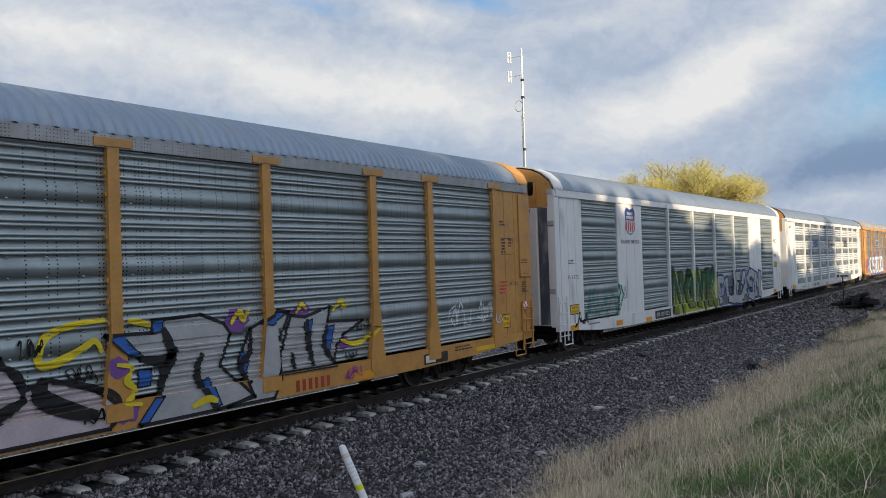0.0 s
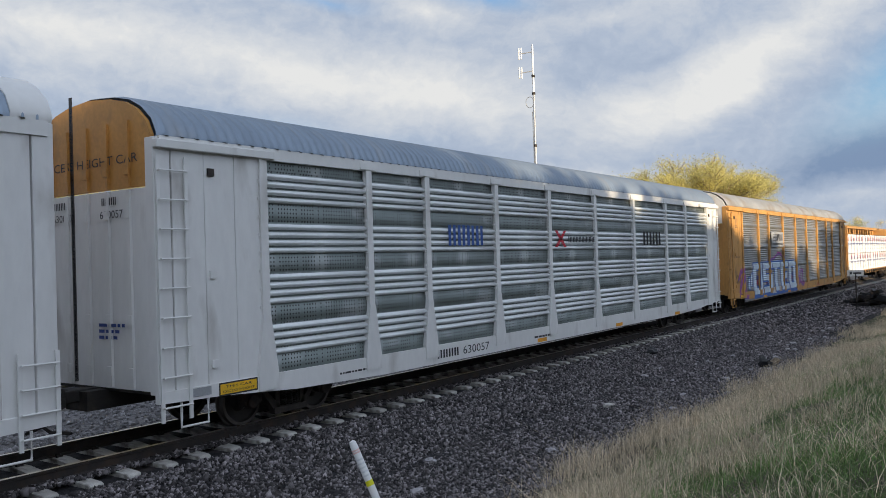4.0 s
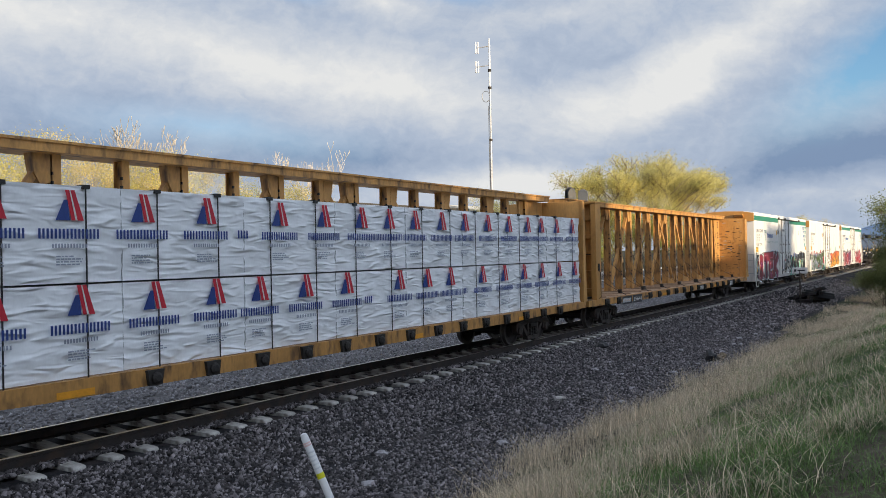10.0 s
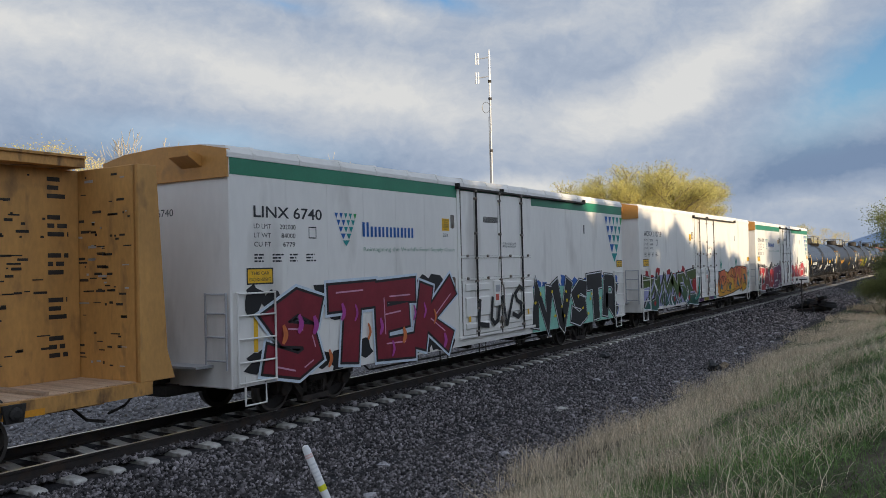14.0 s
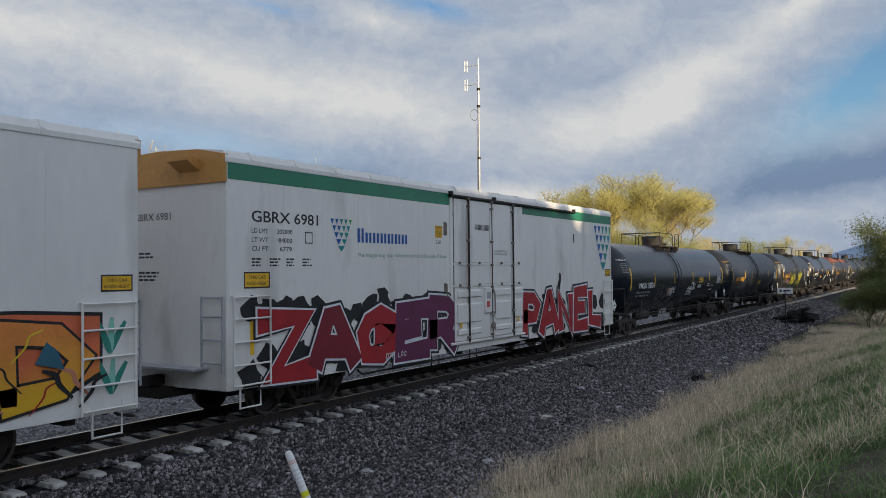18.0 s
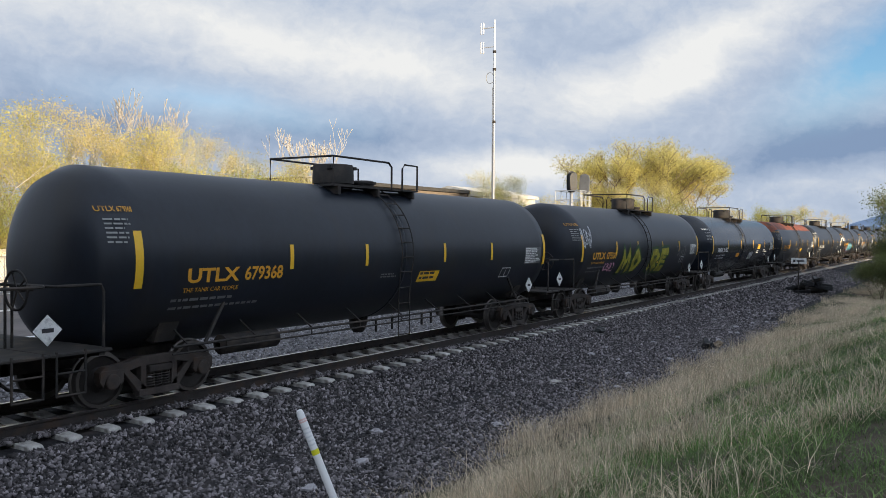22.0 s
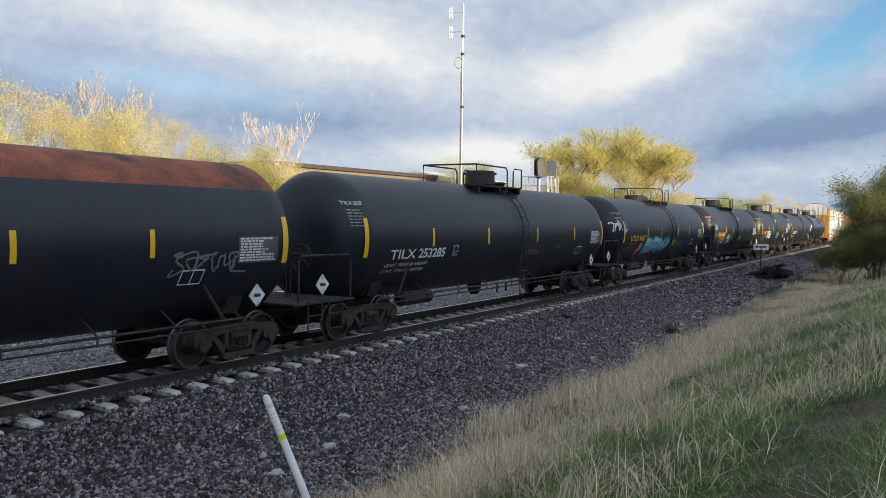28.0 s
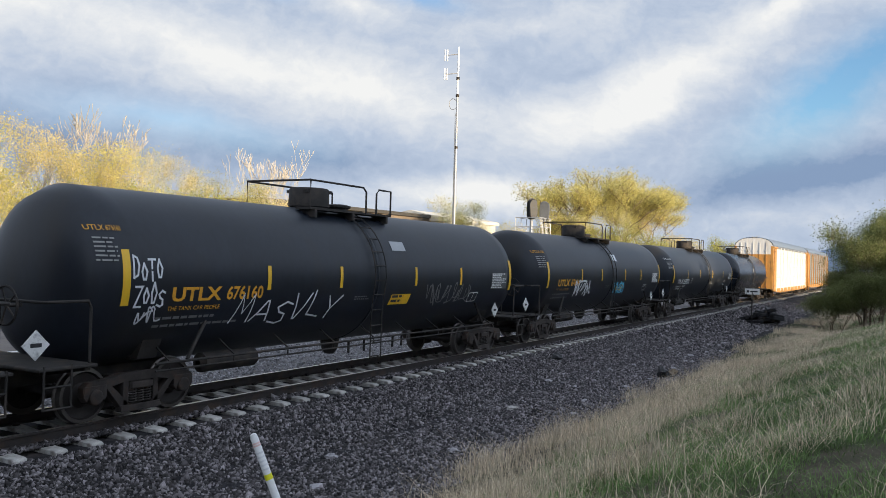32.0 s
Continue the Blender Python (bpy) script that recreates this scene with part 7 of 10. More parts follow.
class Side:
    """A surface to paint on: a flat car side, a flat end, or a round shell."""

    def __init__(self, car, kind, depth):
        self.car, self.kind, self.depth = car, kind, depth

    def put(self, name, verts, faces, material, lift=0.0, label="", bend=0.0):
        bm = bmesh.new()
        vs = [bm.verts.new((x, 0, z)) for x, z in verts]
        for f in faces:
            try:
                bm.faces.new([vs[i] for i in f])
            except ValueError:
                pass
        if self.kind == "rack":
            self.drape(bm, lift)
        if self.kind == "tank" and bend:
            zs = [z for _, z in verts]
            n = max(int((max(zs) - min(zs)) / bend), 1)
            for k in range(1, n):
                z = min(zs) + k * (max(zs) - min(zs)) / n
                bmesh.ops.bisect_plane(bm, geom=bm.verts[:] + bm.edges[:] + bm.faces[:], plane_co=(0, 0, z), plane_no=(0, 0, 1))
        for v in bm.verts:
            x, z = v.co.x, v.co.z
            if self.kind == "rack":
                pass
            elif self.kind == "flat":
                v.co = (x, -self.depth - lift, z)
            elif self.kind == "end":        # x runs to the right across the end that faces -x
                v.co = (self.depth - lift, -x, z)
            else:
                a = (z - TZ) / TR
                over = max(abs(x) - HEADS[self.car.name], 0) / 0.60        # onto the domed head
                r = TR * max(1 - over * over, 0.01) ** (1 / 2.4) + 0.005 + lift
                x += math.copysign(0.012, x) if over > 0.1 else 0
                a = math.asin(max(min(TR * math.sin(a) / r, 0.98), -0.98))
                v.co = (x, -r * math.cos(a), TZ + r * math.sin(a))
        me = bpy.data.meshes.new(name)
        bm.to_mesh(me)
        bm.free()
        me.materials.append(material)
        ob = new(name, me)
        ob.parent = self.car
        if label:
            ob["label"] = label
        return ob

    def drape(self, bm, lift):
        """Lays the paint over ribs, plates, posts and sill of an autorack's side."""
        style, plan, posts, pw = RACKS[self.car.name]
        lines = rib_lines(style, 0.95, EAVE - 0.2)
        zs, xs = [v.co.z for v in bm.verts], [v.co.x for v in bm.verts]
        z0, z1, x0, x1 = min(zs), max(zs), min(xs), max(xs)

        def cut(b, co, no, **kw):
            bmesh.ops.bisect_plane(b, geom=b.verts[:] + b.edges[:] + b.faces[:], plane_co=co, plane_no=no, **kw)
        strips = []
        fl = 0.12 if posts and len(posts) > 6 else 0.0
        for x in posts:
            if not (x0 < x + pw / 2 + fl and x1 > x - pw / 2 - fl):
                continue
            for lower in (0, 1):     # the straight post, and its flared foot
                q = bm.copy()
                for sx in (-1, 1):
                    if lower and fl:
                        cut(q, (x + sx * pw / 2, 0, 1.95), (sx * 0.9, 0, fl), clear_outer=True)
                    else:
                        cut(q, (x + sx * pw / 2, 0, 0), (sx, 0, 0), clear_outer=True)
                cut(q, (0, 0, 1.95), (0, 0, 1 if lower else -1), clear_outer=True)
                cut(q, (0, 0, 0.96), (0, 0, -1), clear_outer=True)
                for v in q.verts:
                    v.co.y = -RW - 0.076 - lift
                strips.append(q)
        for z in [0.949, 0.951] + [a for a, _ in lines]:
            if z0 < z < z1:
                cut(bm, (0, 0, z), (0, 0, 1))
        for _, a, _ in plan[1:]:
            for x in (a - 0.004, a + 0.004):
                if x0 < x < x1:
                    cut(bm, (x, 0, 0), (1, 0, 0))
        la, ld = [a for a, _ in lines], [d for _, d in lines]
        for v in bm.verts:
            x, z = v.co.x, v.co.z
            if z <= 0.95:
                d = RW + 0.047
            else:
                kind = next((k for k, a, b in plan if a <= x <= b), "q")
                d = RW + 0.016 if kind != "s" else RW - 0.033 + float(np.interp(z, la, ld))
            v.co.y = -d - lift
        for q in strips:
            me = bpy.data.meshes.new("strip")
            q.to_mesh(me)
            q.free()
            bm.from_mesh(me)
            bpy.data.meshes.remove(me)

    def stroke(self, pts, pen, material, lift=0.02, name="graffiti_line", label="sprayed line"):
        """One sweep of the can through a few points, thick in the middle."""
        P = [Vector((x, 0, z)) for x, z in pts]
        P = [P[0] * 2 - P[1]] + P + [P[-1] * 2 - P[-2]]
        sm = []
        for i in range(len(P) - 3):
            p0, p1, p2, p3 = P[i:i + 4]
            for t in np.linspace(0, 1, 7, endpoint=i == len(P) - 4):
                sm.append(0.5 * ((2 * p1) + (p2 - p0) * t + (2 * p0 - 5 * p1 + 4 * p2 - p3) * t * t + (3 * p1 - p0 - 3 * p2 + p3) * t ** 3))
        V, Fc = [], []
        for i, p in enumerate(sm):
            d = sm[min(i + 1, len(sm) - 1)] - sm[max(i - 1, 0)]
            f = i / (len(sm) - 1)
            nrm = Vector((-d.z, 0, d.x)).normalized() * pen * (0.35 + 0.65 * math.sin(math.pi * min(max(f, 0.04), 0.96)) ** 0.6)
            V += [(p.x - nrm.x, p.z - nrm.z), (p.x + nrm.x, p.z + nrm.z)]
        for i in range(len(sm) - 1):
            Fc.append((2 * i, 2 * i + 1, 2 * i + 3, 2 * i + 2))
        return self.put(name, V, Fc, material, lift, label)

    def edge(self, pts, pen, material, lift=0.02):
        """An outline of straight sweeps round a shape."""
        V, Fc = [], []
        n = len(pts)
        for i in range(n):
            a, b = Vector((pts[i][0], 0, pts[i][1])), Vector((pts[(i + 1) % n][0], 0, pts[(i + 1) % n][1]))
            d = (b - a).normalized()
            o = Vector((-d.z, 0, d.x)) * pen
            a, b = a - d * pen, b + d * pen
            k = len(V)
            V += [((a - o).x, (a - o).z), ((b - o).x, (b - o).z), ((b + o).x, (b + o).z), ((a + o).x, (a + o).z)]
            Fc.append((k, k + 1, k + 2, k + 3))
        return self.put("graffiti_outline", V, Fc, material, lift, "sprayed outline")

    def block_letter(self, ch, x, z, w, h, fill, line, lift=0.01):
        """A square-cut letter from bars on a 3 by 5 grid."""
        bars = {"O": ((0, 3, 4, 5), (0, 3, 0, 1), (0, 1, 1, 4), (2, 3, 1, 4)), "S": ((0, 3, 4, 5), (0, 3, 2, 3), (0, 3, 0, 1), (0, 1, 3, 4), (2, 3, 1, 2)),
                "T": ((0, 3, 4, 5), (1, 2, 0, 4)), "E": ((0, 1, 0, 5), (1, 3, 4, 5), (1, 2.6, 2, 3), (1, 3, 0, 1)), "D": ((0, 1, 0, 5), (1, 2.6, 4, 5), (1, 2.6, 0, 1), (2, 3, 0.6, 4.4))}[ch]
        for nm, grow, m_, up in (("graffiti_outline", 0.07, line, 0.0), ("graffiti_letter", 0.0, fill, 0.006)):
            for k, (a, b, c, d) in enumerate(bars):
                self.patch(x + a * w / 3 - grow, x + b * w / 3 + grow, z + c * h / 5 - grow, z + d * h / 5 + grow, m_, lift + up + 0.0006 * k, nm)

    def words(self, body, x, z, h, material, width=None, fat=0.0, shear=0.0, lift=0.0, name="lettering"):
        """Words with their left end at x, base at z and capitals h high."""
        V, Fc, w = glyphs(body, h / 0.70, fat, shear)
        k = width / w if width else 1.0
        return self.put(name, [(x + a * k, z + b) for a, b in V], Fc, material, lift, "painted words", 0.15)

    def patch(self, x0, x1, z0, z1, material, lift=0.0, name="placard", label="", skew=0.0):
        n = 6 if self.kind == "tank" else 1
        V, Fc = [], []
        for k in range(n + 1):
            f = k / n
            V += [(x0 + skew * f, z0 + (z1 - z0) * f), (x1 + skew * f, z0 + (z1 - z0) * f)]
        for k in range(n):
            Fc.append((2 * k, 2 * k + 1, 2 * k + 3, 2 * k + 2))
        return self.put(name, V, Fc, material, lift, label)

    def bars(self, x, z, rows, width, h, material, seed, lift=0.0, gap=1.9):
        """Small print too fine to read: short bars in rows."""
        r = random.Random(seed)
        V, Fc = [], []
        for k in range(rows):
            a, zz = x, z - k * h * gap
            end = x + width * r.uniform(0.6, 1.0)
            while a < end:
                w = min(r.uniform(1.2, 4.5) * h, end - a)
                b = len(V)
                V += [(a, zz), (a + w, zz), (a + w, zz + h), (a, zz + h)]
                Fc.append((b, b + 1, b + 2, b + 3))
                a += w + h * 0.7
        return tagged(self.put("small_print", V, Fc, material, lift, "rows of small print"), kind="stuff")

    def poly(self, pts, material, lift=0.0, name="mark", label=""):
        return self.put(name, pts, [tuple(range(len(pts)))], material, lift, label, 0.2)

    def scrawl(self, x, z, w, h, material, seed, letters=5, pen=0.02, lift=0.01, name="tag"):
        """A hand-sprayed tag: one running line of loops."""
        r = random.Random(seed)
        pts = []
        for i in range(letters):
            cx = x + w * (i + 0.5) / letters
            for k in range(r.randint(4, 6)):
                pts.append(Vector((cx + r.uniform(-0.6, 0.6) * w / letters, 0, z + h * (0.5 + r.choice((-1, 1)) * r.uniform(0.15, 0.55)))))
        sm = []
        for i in range(len(pts) - 3):       # Catmull-Rom
            for t in np.linspace(0, 1, 6, endpoint=False):
                p0, p1, p2, p3 = pts[i:i + 4]
                sm.append(0.5 * ((2 * p1) + (p2 - p0) * t + (2 * p0 - 5 * p1 + 4 * p2 - p3) * t * t + (3 * p1 - p0 - 3 * p2 + p3) * t ** 3))
        V, Fc = [], []
        for i, p in enumerate(sm):
            d = sm[min(i + 1, len(sm) - 1)] - sm[max(i - 1, 0)]
            nrm = Vector((-d.z, 0, d.x)).normalized() * pen * r.uniform(0.7, 1.2)
            V += [(p.x - nrm.x, p.z - nrm.z), (p.x + nrm.x, p.z + nrm.z)]
        for i in range(len(sm) - 1):
            Fc.append((2 * i, 2 * i + 1, 2 * i + 3, 2 * i + 2))
        return self.put(name, V, Fc, material, lift, "sprayed scrawl")

    def ribbon(self, pts, half, ends, material, lift, name, label="", flare=1.0):
        """A broad stroke with mitred bends and square ends."""
        n = len(pts)
        P = [Vector((x, z)) for x, z in pts]
        V, Fc = [], []
        for i, q in enumerate(P):
            a, b = (q - P[i - 1]).normalized() if i else None, (P[i + 1] - q).normalized() if i < n - 1 else None
            d = (a + b).normalized() if a and b and (a + b).length > 0.05 else (a or b)
            k = min(1 / max(abs(d.dot(a or b)), 0.5), 1.7) if a and b else flare
            if i == 0:
                q = q - d * ends
            elif i == n - 1:
                q = q + d * ends
            o = Vector((-d.y, d.x)) * half * k
            V += [tuple(q - o), tuple(q + o)]
        for i in range(n - 1):
            Fc.append((2 * i, 2 * i + 1, 2 * i + 3, 2 * i + 2))
        return self.put(name, V, Fc, material, lift, label, 0.2)

    def cloud(self, x0, x1, z0, z1, material, seed, lift, grain=0.45, size=0.3):
        """A sprayed cloud of blots round a piece, each on its own."""
        r = random.Random(seed)
        for k in range(int((x1 - x0) / grain)):
            x = x0 + (k + 0.5) * grain
            for z in (z1 - r.uniform(-0.05, 0.3), z0 + r.uniform(0.1, 0.5)):
                br = size * r.uniform(0.55, 1.15)
                self.poly([(x + r.uniform(-0.1, 0.1) + br * r.uniform(0.8, 1.15) * math.cos(a), max(z + br * r.uniform(0.8, 1.15) * math.sin(a), z0)) for a in np.linspace(0, math.tau, 12, endpoint=False)], material, lift + 0.0002 * (k % 5), "graffiti_cloud", "sprayed cloud behind the letters")

    def piece(self, word, x0, x1, z0, z1, fills, line, seed, pen=0.2, grow=0.045, rim=None, drop=None, shine=None, lift=0.012, wide=0.92, lean=0.0, jitter=0.1):
        """A large sprayed word in broad strokes: drop shadow, rim, outline, coloured letters, thin highlights."""
        r = random.Random(seed)
        cell = (x1 - x0) / len(word)
        for i, ch in enumerate(word):
            tilt, jz = r.uniform(-jitter, jitter) + lean, (r.uniform(0, jitter), r.uniform(0, jitter))
            za, zb = z0 + pen * 0.7 + grow + 0.3 * jz[0] * (z1 - z0), z1 - pen * 0.6 - jz[1] * (z1 - z0)
            lines = []
            for st in STROKES.get(ch, ()):
                lines.append([(x0 + (i + 0.5 + (u - 0.5) * wide * (1 - 1.6 * pen / cell) + tilt * (v - 0.5)) * cell + r.uniform(-0.05, 0.05) * cell, za + v * (zb - za) + r.uniform(-0.04, 0.04) * (zb - za)) for u, v in st])
            base = lift + 0.0024 * (i % 2)
            for kind, extra, m_, up, off in (("shadow", grow, drop, 0.0, (-0.16, 0.05)), ("rim", grow * 2.1, rim, 0.0012, (0, 0)), ("outline", grow, line, 0.006, (0, 0)), ("letter", 0.0, fills[i % len(fills)], 0.011, (0, 0))):
                if m_ is None:
                    continue
                for k, pts in enumerate(lines):
                    self.ribbon([(max(x + off[0], x0 - 0.3), z + off[1]) for x, z in pts], pen + extra, pen * 0.45 + extra, m_, base + up + 0.0004 * k, "graffiti_" + kind, "sprayed graffiti " + kind, 1.0 + 0.25 * pen / (pen + extra))
            if shine:
                for pts in lines:
                    for (xa, z_a), (xb, z_b) in zip(pts, pts[1:]):
                        if r.random() < 0.6:
                            d = Vector((xb - xa, z_b - z_a))
                            o = Vector((-d.y, d.x)).normalized() * pen * 0.5
                            self.ribbon([(xa + o.x + d.x * 0.1, z_a + o.y + d.y * 0.1), (xa + o.x + d.x * 0.75, z_a + o.y + d.y * 0.75)], 0.016, 0.0, shine, base + 0.0165, "graffiti_shine", "thin sprayed highlight")

    def hand(self, word, x, z, w, h, material, pen=0.02, lift=0.01, lean=0.15, seed=1):
        """A tag of thin hand-sprayed letters."""
        r = random.Random(seed)
        cell = w / len(word)
        for i, ch in enumerate(word):
            jz, jh = r.uniform(-0.1, 0.1) * h, r.uniform(0.75, 1.1) * h
            for st in STROKES.get(ch, ()):
                pts = [(x + (i + u * 0.85 + lean * (v - 0.5)) * cell, z + jz + v * jh) for u, v in st]
                self.ribbon(pts, pen, pen, material, lift + 0.0006 * (i % 2), "tag", "thin sprayed letter")


STROKES = {k: [[tuple(int(c) / 9 for c in q) for q in st.split()] for st in v.split(",")] for k, v in {
    "A": "00 49 59 90,23 73", "B": "10 19 78 75 15 84 81 10", "C": "97 69 28 15 21 50 92", "D": "10 19 68 85 61 10", "E": "99 19 10 90,15 75", "G": "97 69 28 15 21 60 92 95 55", "H": "10 19,80 89,15 85", "I": "50 59",
    "K": "10 19,99 24 90", "L": "19 11 90", "M": "00 19 43 79 90", "N": "10 19 80 89", "O": "49 15 31 61 85 49", "P": "10 19 69 87 64 14", "R": "10 19 69 87 64 14,44 90", "S": "98 59 17 35 74 81 50 01",
    "T": "09 99,50 59", "U": "19 12 40 71 89", "V": "09 40 50 99", "W": "09 20 46 70 99", "Y": "09 44 99,44 40", "Z": "09 99 10 90", "X": "00 99,09 90", "J": "89 82 50 12"}.items()}

C = dict(
    gmint=flat("spray_mint", (0.24, 0.55, 0.44)), gpetrol=flat("spray_petrol", (0.03, 0.12, 0.17)),
    gblack=flat("spray_black", (0.012, 0.012, 0.014)), gsilver=mat("spray_silver", (0.50, 0.50, 0.51), 0.42, metal=0.35, vary=0.12), gbrick=flat("logo_brick_red", (0.36, 0.05, 0.025)), gpeach=flat("spray_peach", (0.55, 0.22, 0.13)), gpale=flat("spray_pale_pink", (0.50, 0.42, 0.44)), gice=flat("spray_ice_blue", (0.60, 0.68, 0.76)), gmoss=flat("spray_moss", (0.06, 0.11, 0.028)), gyellow=flat("spray_yellow", (0.72, 0.55, 0.02)),
    ggreen=flat("spray_green", (0.03, 0.14, 0.035)), glime=flat("spray_lime", (0.42, 0.46, 0.03)), gpurple=flat("spray_purple", (0.20, 0.08, 0.30)), gblue=flat("spray_blue", (0.03, 0.12, 0.42)),
    gwhite=flat("spray_white", (0.70, 0.72, 0.74)), gred=flat("spray_red", (0.36, 0.014, 0.02)), gcrim=flat("spray_crimson", (0.20, 0.012, 0.025)), gmag=flat("spray_magenta", (0.42, 0.06, 0.30)),
    gteal=flat("spray_teal", (0.03, 0.24, 0.19)), gdark=flat("spray_dark_green", (0.03, 0.07, 0.025)), gorange=flat("spray_orange", (0.62, 0.17, 0.05)), gpink=flat("spray_pink", (0.62, 0.30, 0.42)),
    gsky=flat("spray_sky_blue", (0.10, 0.45, 0.65)), gplum=flat("spray_plum", (0.13, 0.02, 0.07)), golive=flat("spray_olive_yellow", (0.30, 0.27, 0.025), vary=0.5), glav=flat("spray_lavender", (0.36, 0.36, 0.58)),
    labely=flat("label_yellow", (0.80, 0.46, 0.02)), labelo=flat("label_orange", (0.75, 0.32, 0.02)), logoblue=flat("logo_blue", (0.02, 0.05, 0.22)), logomid=flat("logo_royal_blue", (0.01, 0.10, 0.36)), logored=flat("logo_red", (0.55, 0.02, 0.04)), logogreen=flat("logo_green", (0.05, 0.35, 0.10)), logoteal=flat("logo_teal", (0.01, 0.26, 0.26)),
    stripey=mat("reflective_yellow", (0.85, 0.50, 0.03), 0.4, vary=0.05),
)


def warning(side, x, z, w=0.62, h=0.27, seed=1):
    """A yellow height warning label with black edge and two lines of words."""
    side.patch(x - w / 2 - 0.025, x + w / 2 + 0.025, z - h / 2 - 0.025, z + h / 2 + 0.025, M["ink"], 0.002, "label_edge")
    side.patch(x - w / 2, x + w / 2, z - h / 2, z + h / 2, C["labely"], 0.004, "warning_label", "yellow height warning label")
    side.words("THIS CAR", x - w * 0.36, z + h * 0.10, h * 0.24, M["ink"], w * 0.72, lift=0.007)
    side.words("EXCESS HEIGHT", x - w * 0.44, z - h * 0.36, h * 0.24, M["ink"], w * 0.88, lift=0.007)


def logo_shield(side, x, ztop, w, h, lift=0.004):
    """A shield of small triangles, blue to green."""
    cols = (C["logomid"], C["logomid"], C["logoteal"], C["logoteal"], C["logogreen"])
    rows = 5
    for j in range(rows):
        n = rows - j
        z1 = ztop - j * h / rows
        ww = w * (1 - j * 0.17)
        for i in range(n):
            xl = x - ww / 2 + i * ww / n
            m_ = cols[min(int((i + 0.5 * j) * 5 / rows), 4)]
            side.poly([(xl + 0.03 * ww, z1 - 0.01), (xl + ww / n - 0.03 * ww, z1 - 0.01), (xl + ww / n / 2, z1 - h / rows + 0.01)], m_, lift, "logo_triangle")


def blocks(side, x, z, w, h, n, material, lift=0.004, name="logo_bar", tall=None):
    """A brand's word as plain upright bars, two thin strokes to a letter; tall: each letter's height."""
    V, Fc = [], []
    for i in range(n):
        hh = h * (tall[i] if tall else 1.0)
        for a, b_ in ((0.0, 0.29), (0.50, 0.77)):
            x0, x1 = x + (i + a) * w / n, x + (i + b_) * w / n
            b = len(V)
            V += [(x0, z), (x1, z), (x1, z + hh), (x0, z + hh)]
            Fc.append((b, b + 1, b + 2, b + 3))
    return tagged(side.put(name, V, Fc, material, lift, "plain painted bars"), kind="stuff")


